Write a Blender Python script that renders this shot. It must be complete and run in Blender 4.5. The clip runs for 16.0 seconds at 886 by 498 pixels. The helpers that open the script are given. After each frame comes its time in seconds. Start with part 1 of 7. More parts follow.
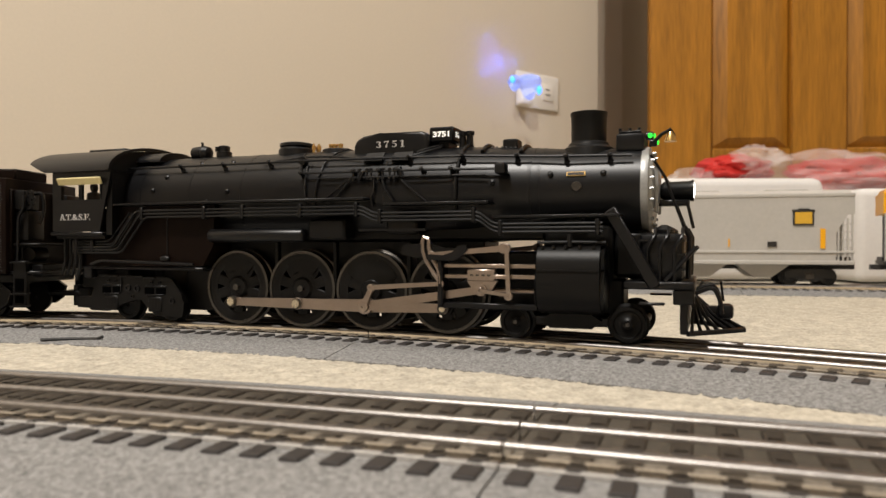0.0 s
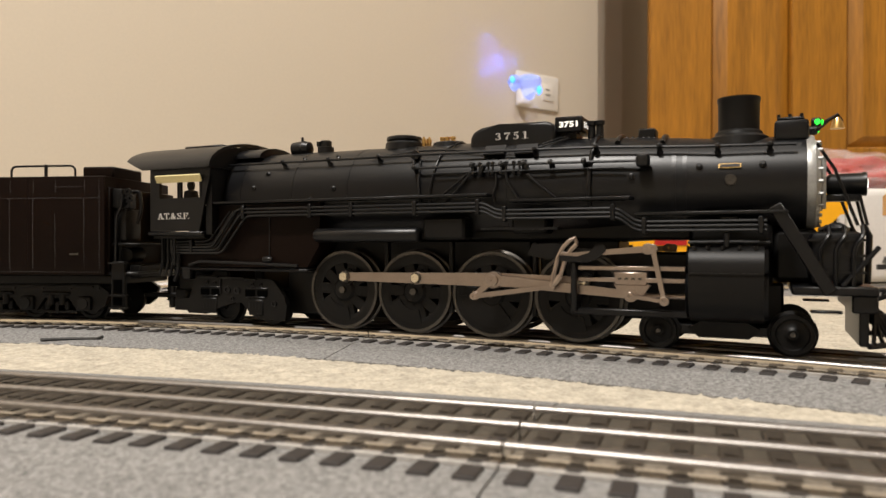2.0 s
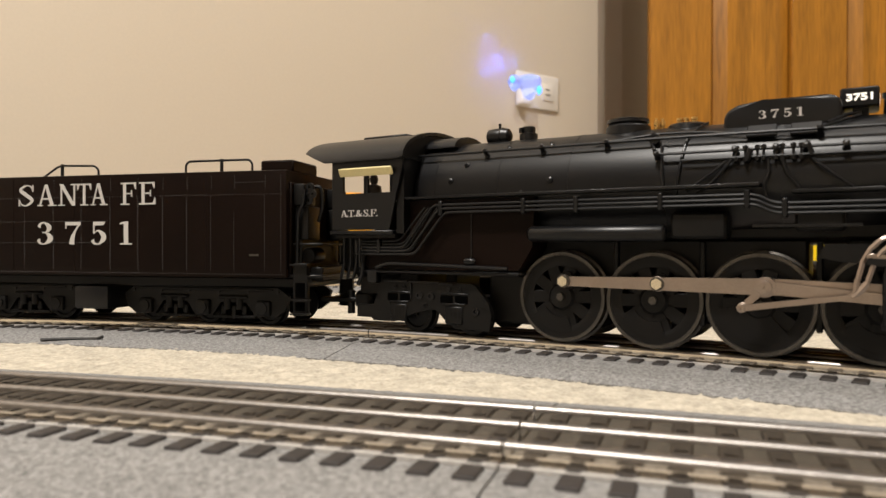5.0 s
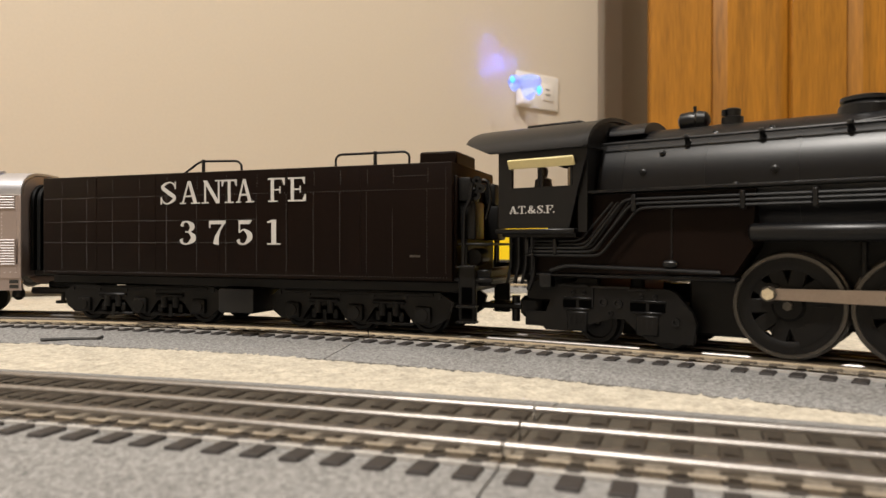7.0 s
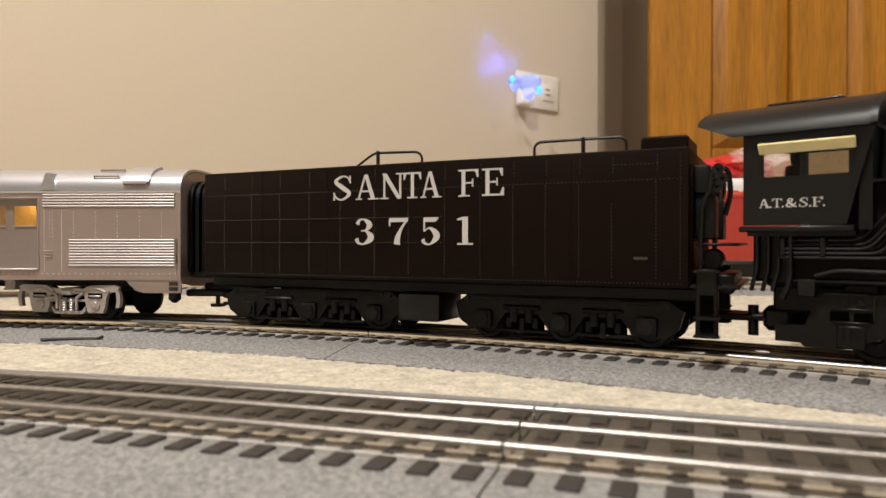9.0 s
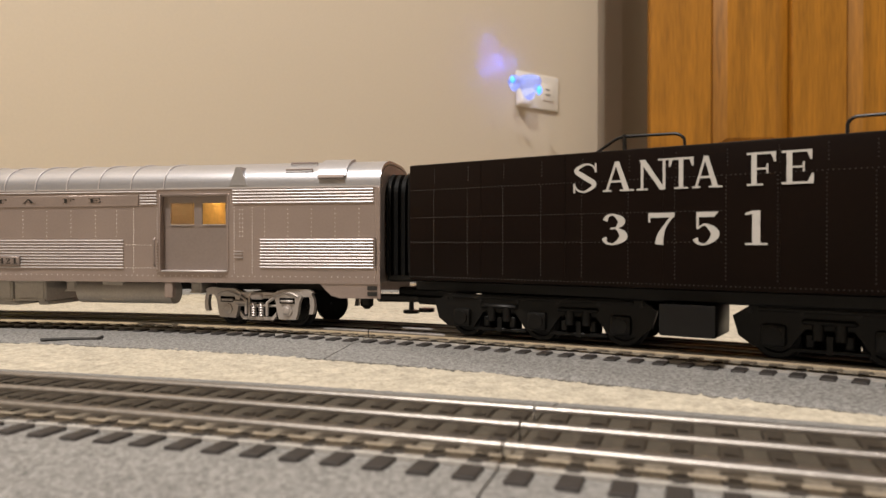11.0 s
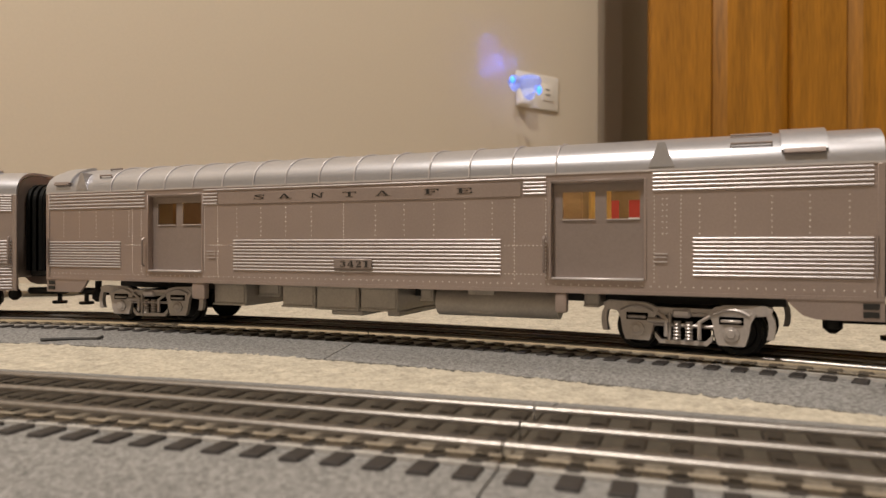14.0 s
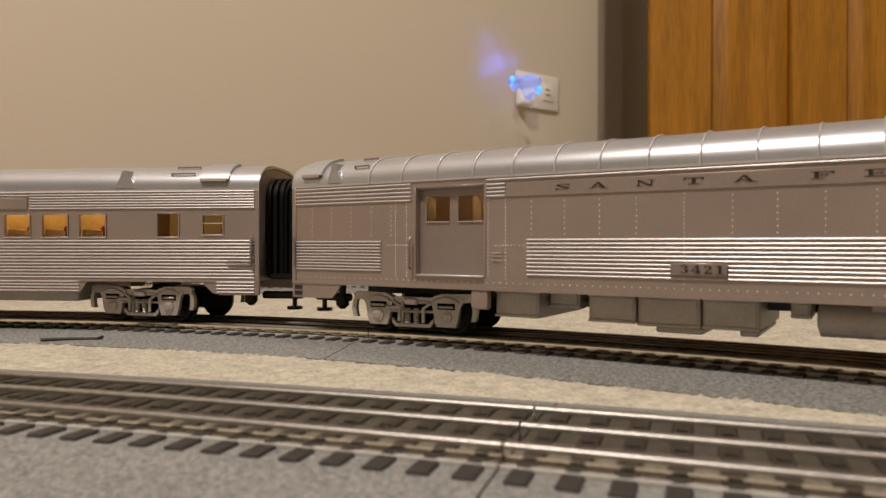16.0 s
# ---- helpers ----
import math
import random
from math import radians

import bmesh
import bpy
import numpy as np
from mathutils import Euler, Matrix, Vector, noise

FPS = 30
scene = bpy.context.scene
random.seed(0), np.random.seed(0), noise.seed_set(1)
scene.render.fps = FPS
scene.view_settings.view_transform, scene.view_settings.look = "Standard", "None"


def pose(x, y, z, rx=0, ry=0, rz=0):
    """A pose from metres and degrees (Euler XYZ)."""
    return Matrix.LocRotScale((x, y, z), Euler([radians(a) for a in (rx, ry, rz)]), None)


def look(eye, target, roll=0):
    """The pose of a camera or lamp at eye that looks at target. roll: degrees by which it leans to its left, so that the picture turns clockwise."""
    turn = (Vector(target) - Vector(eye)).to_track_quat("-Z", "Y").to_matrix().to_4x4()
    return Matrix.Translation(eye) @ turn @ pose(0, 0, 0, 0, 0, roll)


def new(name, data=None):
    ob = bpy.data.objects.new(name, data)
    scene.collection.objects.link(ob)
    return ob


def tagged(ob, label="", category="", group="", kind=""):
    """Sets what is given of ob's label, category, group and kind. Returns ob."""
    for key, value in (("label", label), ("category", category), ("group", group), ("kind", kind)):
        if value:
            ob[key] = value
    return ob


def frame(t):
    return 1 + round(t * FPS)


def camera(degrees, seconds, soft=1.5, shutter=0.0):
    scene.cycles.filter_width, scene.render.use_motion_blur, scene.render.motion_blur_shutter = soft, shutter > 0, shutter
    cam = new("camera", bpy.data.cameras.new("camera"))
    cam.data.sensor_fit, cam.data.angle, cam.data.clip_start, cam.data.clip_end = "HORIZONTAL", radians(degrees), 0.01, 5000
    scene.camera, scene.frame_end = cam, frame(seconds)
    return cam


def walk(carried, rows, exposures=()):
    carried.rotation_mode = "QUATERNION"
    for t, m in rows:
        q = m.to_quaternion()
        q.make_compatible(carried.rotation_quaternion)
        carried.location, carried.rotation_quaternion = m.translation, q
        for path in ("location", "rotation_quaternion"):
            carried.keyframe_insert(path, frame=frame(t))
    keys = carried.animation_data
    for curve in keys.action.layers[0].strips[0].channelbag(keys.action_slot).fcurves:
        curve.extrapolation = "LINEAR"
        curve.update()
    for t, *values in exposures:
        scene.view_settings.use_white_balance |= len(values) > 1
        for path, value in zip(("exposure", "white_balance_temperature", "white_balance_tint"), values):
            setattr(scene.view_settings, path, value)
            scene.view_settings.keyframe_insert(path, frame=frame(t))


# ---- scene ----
cam = camera(64.2, 16.0, soft=1.5)
cam.data.dof.use_dof = True
cam.data.dof.focus_distance = 0.36
cam.data.dof.aperture_fstop = 19
EYE = (0.0, 0.0, 0.0413)
AIM = (0.0, 1.0, 0.0413 - 0.00765)
walk(cam, [(0.0, look(EYE, AIM)), (16.0, look(EYE, AIM))],
     exposures=[(0.0, -0.04, 6500, 10), (3.5, 0.16, 6500, 10), (8.0, 0.11, 6550, 10), (12.5, -0.22, 6750, 12), (15.0, -0.47, 6950, 12), (16.0, -0.50, 6950, 12)])

# ---- light ----
world = bpy.data.worlds.new("world")
scene.world = world
world.use_nodes = True
world.node_tree.nodes["Background"].inputs[0].default_value = (1.0, 0.8, 0.6, 1)
world.node_tree.nodes["Background"].inputs[1].default_value = 0.05


def area_lamp(name, at, target, size, watts, colour):
    lamp = bpy.data.lights.new(name, "AREA")
    lamp.shape, lamp.size, lamp.energy, lamp.color = "DISK", size, watts, colour
    ob = new(name, lamp)
    ob.matrix_basis = look(at, target)
    return ob


WARM = (1.0, 0.95, 0.885)
area_lamp("ceiling_light_bulb", (0.95, 0.25, 2.28), (0.95, 0.25, 0), 0.22, 20, WARM)
area_lamp("ceiling_light_bulb", (-0.62, -0.5, 2.28), (-0.62, -0.5, 0), 0.22, 82, WARM)


def blue_glow(watts):
    glow = bpy.data.lights.new("night_light_glow", "POINT")
    glow.energy, glow.color, glow.shadow_soft_size = watts, (0.07, 0.16, 1.0), 0.003
    return new("night_light_glow", glow)


GLOW_LAMPS = [blue_glow(w) for w in (0.026, 0.017, 0.006, 0.007)]


# ---- materials ----
def material(name, base, rough=0.5, metal=0.0, vary=0.15, scale=40.0, fine=400.0, bump=0.0, spec=0.5,
             emit=None, strength=0.0, stretch=(1, 1, 1), random_piece=0.0, coords="Object"):
    m = bpy.data.materials.new(name)
    m.use_nodes = True
    nt = m.node_tree
    b = nt.nodes["Principled BSDF"]
    b.inputs["Roughness"].default_value = rough
    b.inputs["Metallic"].default_value = metal
    b.inputs["Specular IOR Level"].default_value = spec
    co = nt.nodes.new("ShaderNodeTexCoord")
    mp = nt.nodes.new("ShaderNodeMapping")
    mp.inputs["Scale"].default_value = stretch
    nt.links.new(co.outputs[coords], mp.inputs[0])
    n1 = nt.nodes.new("ShaderNodeTexNoise")
    n1.inputs["Scale"].default_value, n1.inputs["Detail"].default_value = scale, 4
    n2 = nt.nodes.new("ShaderNodeTexNoise")
    n2.inputs["Scale"].default_value, n2.inputs["Detail"].default_value = fine, 3
    for n in (n1, n2):
        nt.links.new(mp.outputs[0], n.inputs["Vector"])
    add = nt.nodes.new("ShaderNodeMath")
    add.operation = "ADD"
    nt.links.new(n1.outputs[0], add.inputs[0])
    nt.links.new(n2.outputs[0], add.inputs[1])
    src = add.outputs[0]
    if random_piece:
        info = nt.nodes.new("ShaderNodeObjectInfo")
        ml = nt.nodes.new("ShaderNodeMath")
        ml.operation = "MULTIPLY_ADD"
        ml.inputs[1].default_value = random_piece
        nt.links.new(info.outputs["Random"], ml.inputs[0])
        nt.links.new(src, ml.inputs[2])
        src = ml.outputs[0]
    ramp = nt.nodes.new("ShaderNodeMapRange")
    ramp.inputs[1].default_value, ramp.inputs[2].default_value = 0.6, 1.4
    ramp.inputs[3].default_value, ramp.inputs[4].default_value = 1 - vary, 1 + vary
    nt.links.new(src, ramp.inputs[0])
    mix = nt.nodes.new("ShaderNodeVectorMath")
    mix.operation = "SCALE"
    mix.inputs[0].default_value = base
    nt.links.new(ramp.outputs[0], mix.inputs["Scale"])
    nt.links.new(mix.outputs[0], b.inputs["Base Color"])
    if bump:
        bp = nt.nodes.new("ShaderNodeBump")
        bp.inputs["Strength"].default_value = bump
        bp.inputs["Distance"].default_value = 0.0005
        nt.links.new(n2.outputs[0], bp.inputs["Height"])
        nt.links.new(bp.outputs[0], b.inputs["Normal"])
    if emit:
        b.inputs["Emission Color"].default_value = (*emit, 1)
        b.inputs["Emission Strength"].default_value = strength
    return m


# slight blue in this base colour imitates the boiler's bluish sheen
BLACK = material("black_paint", (0.0019, 0.0019, 0.0026), 0.37, 0, 0.25, 60, 900, 0.03, spec=0.36)
BLACK_MATT = material("matt_black_plastic", (0.0032, 0.0028, 0.0026), 0.46, 0, 0.25, 60, 900, 0.05, spec=0.24)
TENDER_BLACK = material("brown_black_tender_paint", (0.0066, 0.0032, 0.0021), 0.42, 0, 0.2, 40, 900, 0.03, spec=0.08)
STEEL = material("nickel_rod_steel", (0.37, 0.305, 0.262), 0.36, 1.0, 0.12, 90, 1500, 0.05)
RIM = material("worn_wheel_rim", (0.095, 0.088, 0.08), 0.33, 0.9, 0.3, 120, 900, 0.05)
GREY_FRONT = material("graphite_grey_paint", (0.33, 0.33, 0.32), 0.4, 0.35, 0.2, 120, 900, 0.05)
PIN_STEEL = material("bright_hex_bolt", (0.78, 0.70, 0.55), 0.25, 1.0, 0.1, 200, 1500)
# edge strips beside the rails, paler than the roadbed
EDGE = material("pale_track_edge", (0.36, 0.345, 0.325), 0.55, 0, 0.25, 120, 900, 0.1)
CAB_LAMP = material("lit_cab_lamp", (1, 0.85, 0.6), 0.4, emit=(1.0, 0.74, 0.42), strength=9.0)
# near-black colour that stands in for shade in recesses and gaps
SHADE_BLACK = material("painted_shade_black", (0.0004, 0.0004, 0.0004), 0.8, 0, 0.2, 60, 900, spec=0.02)
BRASS = material("brass", (0.72, 0.47, 0.18), 0.28, 1.0, 0.15, 120, 900)
WHITE_LETTER = material("white_lettering", (0.52, 0.50, 0.48), 0.5, 0, 0.05, 200, 900)
CREAM = material("cream_sunshade", (0.78, 0.68, 0.36), 0.5, 0, 0.08, 90, 900)
SILVER = material("silver_painted_plastic", (0.360, 0.292, 0.268), 0.36, 0.5, 0.10, 30, 1200, 0.05)
# bluish tint in fluting and roof colour imitates a cool reflection
SILVER_BRIGHT = material("bright_silver_fluting", (0.58, 0.545, 0.555), 0.45, 0.5, 0.06, 60, 900)
SILVER_ROOF = material("satin_roof_with_sheen_tint", (0.47, 0.47, 0.505), 0.33, 0.7, 0.06, 40, 900)
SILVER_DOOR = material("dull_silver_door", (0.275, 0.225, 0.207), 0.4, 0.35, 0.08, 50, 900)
DARK_LETTER = material("dark_lettering", (0.02, 0.017, 0.015), 0.5, 0, 0.1, 100, 900)
RUBBER = material("black_diaphragm_rubber", (0.004, 0.004, 0.004), 0.6, 0, 0.2, 60, 900, 0.05, spec=0.12)
RAIL = material("nickel_silver_rail", (0.28, 0.262, 0.248), 0.40, 1.0, 0.25, 25, 500, 0.03)
RAIL_SIDE = material("tarnished_tan_rail_side", (0.72, 0.64, 0.53), 0.09, 1.0, 0.12, 40, 700)
TIE = material("dark_brown_tie_plastic", (0.020, 0.0165, 0.0155), 0.6, 0, 0.25, 120, 1200, 0.1, random_piece=0.25)
# roadbed grey darkened to paint in the shade between the rails
DECK = material("shade_darkened_deck_grey", (0.058, 0.055, 0.052), 0.65, 0, 0.25, 120, 1500, 0.2)
HEADLIGHT = material("lit_headlight_lens", (1, 1, 1), 0.2, emit=(1.0, 0.93, 0.85), strength=6)
GREEN_LIGHT = material("lit_green_marker", (0.02, 0.4, 0.04), 0.15, emit=(0.02, 0.9, 0.05), strength=1.6)
NUMBER_LIT = material("lit_number_board", (0.9, 0.88, 0.8), 0.4, emit=(1.0, 0.95, 0.85), strength=0.7)
# faint emission on these plain walls stands in for warm lamp light
INTERIOR = material("self_glowing_interior_wall", (0.55, 0.36, 0.14), 0.5, 0, 0.25, 90, 300, emit=(1.0, 0.55, 0.14), strength=0.10)
CAB_INSIDE = material("pale_cab_interior", (0.75, 0.62, 0.45), 0.6, 0, 0.15, 80, 500)
LAMP_STRIP = material("glowing_lamp_strip", (1, 0.8, 0.5), 0.5, emit=(1.0, 0.66, 0.26), strength=5.0)
FIGURE = material("painted_figure_dark", (0.03, 0.022, 0.02), 0.6, 0, 0.3, 300, 900)
YELLOW = material("yellow_freight_paint", (0.85, 0.40, 0.004), 0.4, 0, 0.06, 20, 300)
LEMON = material("lemon_freight_paint", (0.85, 0.60, 0.006), 0.4, 0, 0.06, 20, 300)
HOPPER_GREY = material("pale_grey_freight_paint", (0.45, 0.43, 0.40), 0.45, 0, 0.06, 20, 300)
FREIGHT_RED = material("oxide_red_freight_paint", (0.36, 0.035, 0.02), 0.45, 0, 0.08, 20, 300)
RED_STRIPE = material("red_marking", (0.42, 0.010, 0.010), 0.4, 0, 0.05, 60, 300)
GUN = material("dark_truck_plastic", (0.02, 0.019, 0.018), 0.5, 0, 0.2, 100, 900)
SILVER_TRUCK = material("silver_grey_truck_plastic", (0.44, 0.40, 0.38), 0.36, 0.4, 0.15, 90, 900, 0.1)
PLATE_WHITE = material("white_outlet_plastic", (0.80, 0.76, 0.70), 0.35, 0, 0.03, 30, 300)
PAPER = material("white_packed_paper", (0.68, 0.66, 0.64), 0.6, 0, 0.05, 20, 200, 0.1)
RED_CLOTH = material("red_fabric", (0.46, 0.016, 0.012), 0.6, 0, 0.2, 20, 200, 0.3)
TAN_CLOTH = material("brown_cardboard", (0.42, 0.27, 0.17), 0.7, 0, 0.1, 20, 200, 0.1)


def wall_material():
    return material("beige_wall_paint", (0.60, 0.525, 0.425), 0.75, 0, 0.035, 1.5, 260, 0.12, coords="Object")


def carpet_material():
    m = material("beige_plush_carpet", (0.425, 0.384, 0.312), 0.95, 0, 0.34, 170, 620, 0.9, spec=0.1)
    return m


def roadbed_material():
    m = material("speckled_grey_roadbed", (0.215, 0.210, 0.204), 0.75, 0, 0.75, 700, 1900, 0.9, spec=0.2)
    return m


def oak_material():
    m = material("honey_oak", (0.335, 0.142, 0.014), 0.36, 0, 0.42, 5, 40, 0.15, stretch=(8, 8, 0.45))
    return m


WALL, CARPET, ROADBED, OAK = wall_material(), carpet_material(), roadbed_material(), oak_material()
CEILING = material("white_ceiling_paint", (0.8, 0.77, 0.72), 0.8, 0, 0.03, 3, 200)
GLASS_BLUE = bpy.data.materials.new("clear_shade_with_blue_glow")
GLASS_BLUE.use_nodes = True
_b = GLASS_BLUE.node_tree.nodes["Principled BSDF"]
_b.inputs["Transmission Weight"].default_value = 0.75
# blue base and emission stand in for LED light caught in the shade
_b.inputs["Base Color"].default_value = (0.55, 0.65, 1.0, 1)
_b.inputs["Roughness"].default_value = 0.12
_b.inputs["Emission Color"].default_value = (0.2, 0.3, 1.0, 1)
_b.inputs["Emission Strength"].default_value = 0.13
BLUE_LED = material("lit_blue_led", (0.1, 0.3, 1.0), 0.3, emit=(0.02, 0.22, 1.0), strength=3.0)
PLASTIC_BAG = bpy.data.materials.new("clear_plastic_bag")
PLASTIC_BAG.use_nodes = True
_b = PLASTIC_BAG.node_tree.nodes["Principled BSDF"]
_b.inputs["Base Color"].default_value = (0.95, 0.9, 0.88, 1)
_b.inputs["Roughness"].default_value = 0.12
_b.inputs["Alpha"].default_value = 0.22
_b.inputs["IOR"].default_value = 1.45


# ---- mesh helpers ----
def finish(bm, name, mat, smooth=False):
    me = bpy.data.meshes.new(name)
    bmesh.ops.recalc_face_normals(bm, faces=bm.faces)
    bm.to_mesh(me)
    bm.free()
    for mm in (mat if isinstance(mat, (list, tuple)) else [mat]):
        me.materials.append(mm)
    if smooth:
        me.polygons.foreach_set("use_smooth", [True] * len(me.polygons))
        me.set_sharp_from_angle(angle=radians(38))
    return me


def part(name, bm, mat, parent=None, label="", smooth=True, m=None):
    ob = new(name, finish(bm, name, mat, smooth))
    if parent is not None:
        ob.parent = parent
    if m is not None:
        ob.matrix_basis = m
    if label:
        tagged(ob, label)
    return ob


def share(ob, parent, m, name=None):
    o = new(name or ob.name.split(".")[0], ob.data)
    o.parent, o.matrix_basis = parent, m
    return o


def empty(name, label, category, group="", kind=""):
    return tagged(new(name), label, category, group, kind)


def bevel(bm, verts, w, seg=2):
    if w > 0:
        es = {e for v in verts for e in v.link_edges}
        bmesh.ops.bevel(bm, geom=list(es), offset=w, segments=seg, affect="EDGES", profile=0.5, clamp_overlap=True)


def box(bm, x0, x1, y0, y1, z0, z1, w=0.0, seg=1, m=None):
    r = bmesh.ops.create_cube(bm, size=1)
    vs = r["verts"]
    t = Matrix.Translation(((x0 + x1) / 2, (y0 + y1) / 2, (z0 + z1) / 2)) @ Matrix.Diagonal((x1 - x0, y1 - y0, z1 - z0, 1))
    bmesh.ops.transform(bm, matrix=(m @ t) if m else t, verts=vs)
    bevel(bm, vs, w, seg)
    return bm


AX = {"x": Matrix.Rotation(radians(90), 4, "Y"), "y": Matrix.Rotation(radians(90), 4, "X"), "z": Matrix()}


def cyl(bm, at, r, length, axis="z", seg=20, r2=None, w=0.0):
    res = bmesh.ops.create_cone(bm, cap_ends=True, segments=seg, radius1=r, radius2=r if r2 is None else r2, depth=length)
    bmesh.ops.transform(bm, matrix=Matrix.Translation(at) @ AX[axis], verts=res["verts"])
    if w:
        es = {e for v in res["verts"] for e in v.link_edges if len(e.link_faces) == 2 and any(len(f.verts) > 4 for f in e.link_faces)}
        bmesh.ops.bevel(bm, geom=list(es), offset=w, segments=2, affect="EDGES", profile=0.5, clamp_overlap=True)
    return bm


def lathe(bm, prof, axis="x", at=(0, 0, 0), seg=28, close=False):
    """prof: (along, radius) pairs, turned round the axis through at."""
    rings = []
    for a, r in prof:
        ring = []
        for k in range(seg):
            c, s = math.cos(2 * math.pi * k / seg) * r, math.sin(2 * math.pi * k / seg) * r
            p = {"x": (a, c, s), "y": (c, a, s), "z": (c, s, a)}[axis]
            ring.append(bm.verts.new((p[0] + at[0], p[1] + at[1], p[2] + at[2])))
        rings.append(ring)
    pairs = list(zip(rings, rings[1:] + ([rings[0]] if close else [])))[:len(rings) if close else len(rings) - 1]
    for A, B in pairs:
        for k in range(seg):
            bm.faces.new((A[k], A[(k + 1) % seg], B[(k + 1) % seg], B[k]))
    if not close:
        for ring in (rings[0], rings[-1]):
            bm.faces.new(ring)
    return bm


def tube(bm, pts, r, seg=8):
    pts = [Vector(p) for p in pts]
    rings = []
    up = None
    for i, p in enumerate(pts):
        d = (pts[min(i + 1, len(pts) - 1)] - pts[max(i - 1, 0)]).normalized()
        if up is None:
            up = Vector((0, 0, 1)) if abs(d.z) < 0.9 else Vector((1, 0, 0))
        a = d.cross(up).normalized()
        b = a.cross(d)
        up = b
        rings.append([bm.verts.new(p + a * math.cos(2 * math.pi * k / seg) * r + b * math.sin(2 * math.pi * k / seg) * r) for k in range(seg)])
    for A, B in zip(rings, rings[1:]):
        for k in range(seg):
            bm.faces.new((A[k], A[(k + 1) % seg], B[(k + 1) % seg], B[k]))
    bm.faces.new(rings[0])
    bm.faces.new(rings[-1])
    return bm


def prism(bm, poly, y0, y1, plane="xz"):
    """poly in the named plane, pushed along the third axis from y0 to y1."""
    def P(a, b, c):
        return {"xz": (a, c, b), "yz": (c, a, b), "xy": (a, b, c)}[plane]
    A = [bm.verts.new(P(a, b, y0)) for a, b in poly]
    B = [bm.verts.new(P(a, b, y1)) for a, b in poly]
    n = len(poly)
    for k in range(n):
        bm.faces.new((A[k], A[(k + 1) % n], B[(k + 1) % n], B[k]))
    bm.faces.new(A)
    bm.faces.new(B)
    return bm


def bmn():
    return bmesh.new()


def lettering(text, size, mat, parent, at, name="lettering", spacing=1.0, fit=None, heavy=0.0, rx=90, rz=0, label=""):
    """Raised letters that face -y (or as turned), their left lower corner at the given place."""
    cu = bpy.data.curves.new(name, "FONT")
    cu.body, cu.size, cu.extrude, cu.space_character, cu.offset = text, size, 0.00012, spacing, heavy
    cu.resolution_u = 3
    tmp = bpy.data.objects.new(name, cu)
    me = bpy.data.meshes.new_from_object(tmp)
    bpy.data.objects.remove(tmp)
    me.materials.clear()
    me.materials.append(mat)
    if fit:
        xs = [v.co.x for v in me.vertices]
        ys = [v.co.y for v in me.vertices]
        kx = fit[0] / (max(xs) - min(xs))
        ky = fit[1] / (max(ys) - min(ys))
        x0, y0 = min(xs), min(ys)
        for v in me.vertices:
            v.co.x, v.co.y = (v.co.x - x0) * kx, (v.co.y - y0) * ky
    ob = new(name, me)
    ob.parent = parent
    ob.matrix_basis = pose(*at, rx, 0, rz)
    if label:
        tagged(ob, label)
    return ob


# ---- plan: the tracks as arcs ----
class Arc:
    """A line of one curvature that bends to its right: place at s=0, heading, radius."""

    def __init__(self, x, y, heading, radius):
        self.x, self.y, self.h, self.r = x, y, radians(heading), radius

    def at(self, s):
        a = self.h - s / self.r
        return (self.x - (math.sin(a) - math.sin(self.h)) * self.r, self.y + (math.cos(a) - math.cos(self.h)) * self.r, a)


MAIN = Arc(-0.0693, 0.3719, -19.92, 0.9335)      # the line of the passenger train
INNER = Arc(0.0, 0.1701, -17.896, 2.0578)         # the line close to the lens
_ex, _ey, _ea = INNER.at(0.16)
INNER_R = Arc(_ex, _ey, math.degrees(_ea), 0.45)
_wx, _wy, _wa = INNER.at(-0.36)
INNER_L = Arc(_wx, _wy, math.degrees(_wa), 0.45)
OUTER = Arc(0.303, 0.735, -13.5, 1.3)             # the line of the freight train
CARPET_Z = -0.0085


def main_pose(s, pivots):
    """A vehicle whose two pivots ride on the main line."""
    x0, y0, _ = MAIN.at(s - pivots / 2)
    x1, y1, _ = MAIN.at(s + pivots / 2)
    return pose((x0 + x1) / 2, (y0 + y1) / 2, 0, 0, 0, math.degrees(math.atan2(y1 - y0, x1 - x0)))


TRAVEL = [(0.0, 0.0137), (0.5, 0.0289), (1.0, 0.0440), (1.5, 0.0598), (2.0, 0.0764), (2.5, 0.0938), (3.0, 0.1113), (3.5, 0.1293), (4.0, 0.1477),
          (6.5, 0.2539), (7.0, 0.2772), (7.5, 0.3019), (8.0, 0.3284), (8.5, 0.3532), (9.0, 0.3795), (11.5, 0.5300), (12.0, 0.5632), (12.5, 0.5969),
          (13.0, 0.6320), (13.5, 0.6677), (14.0, 0.7064), (14.5, 0.7418), (15.0, 0.7815), (15.5, 0.8188), (16.0, 0.8595)]
_T = np.array([a for a, b in TRAVEL])
_S = np.array([b for a, b in TRAVEL])
_V = np.gradient(_S, _T)


def travel(t):
    """Metres along the main line: a smooth course through the places above."""
    k = min(max(int(np.searchsorted(_T, t, side="right")) - 1, 0), len(_T) - 2)
    h = _T[k + 1] - _T[k]
    u = (t - _T[k]) / h
    a, b, c, d = (1 + 2 * u) * (1 - u) ** 2, u * (1 - u) ** 2, u * u * (3 - 2 * u), u * u * (u - 1)
    return float(a * _S[k] + b * h * _V[k] + c * _S[k + 1] + d * h * _V[k + 1])


def ramp_times(step):
    return [i * step for i in range(int(round(16.0 / step)) + 1)]


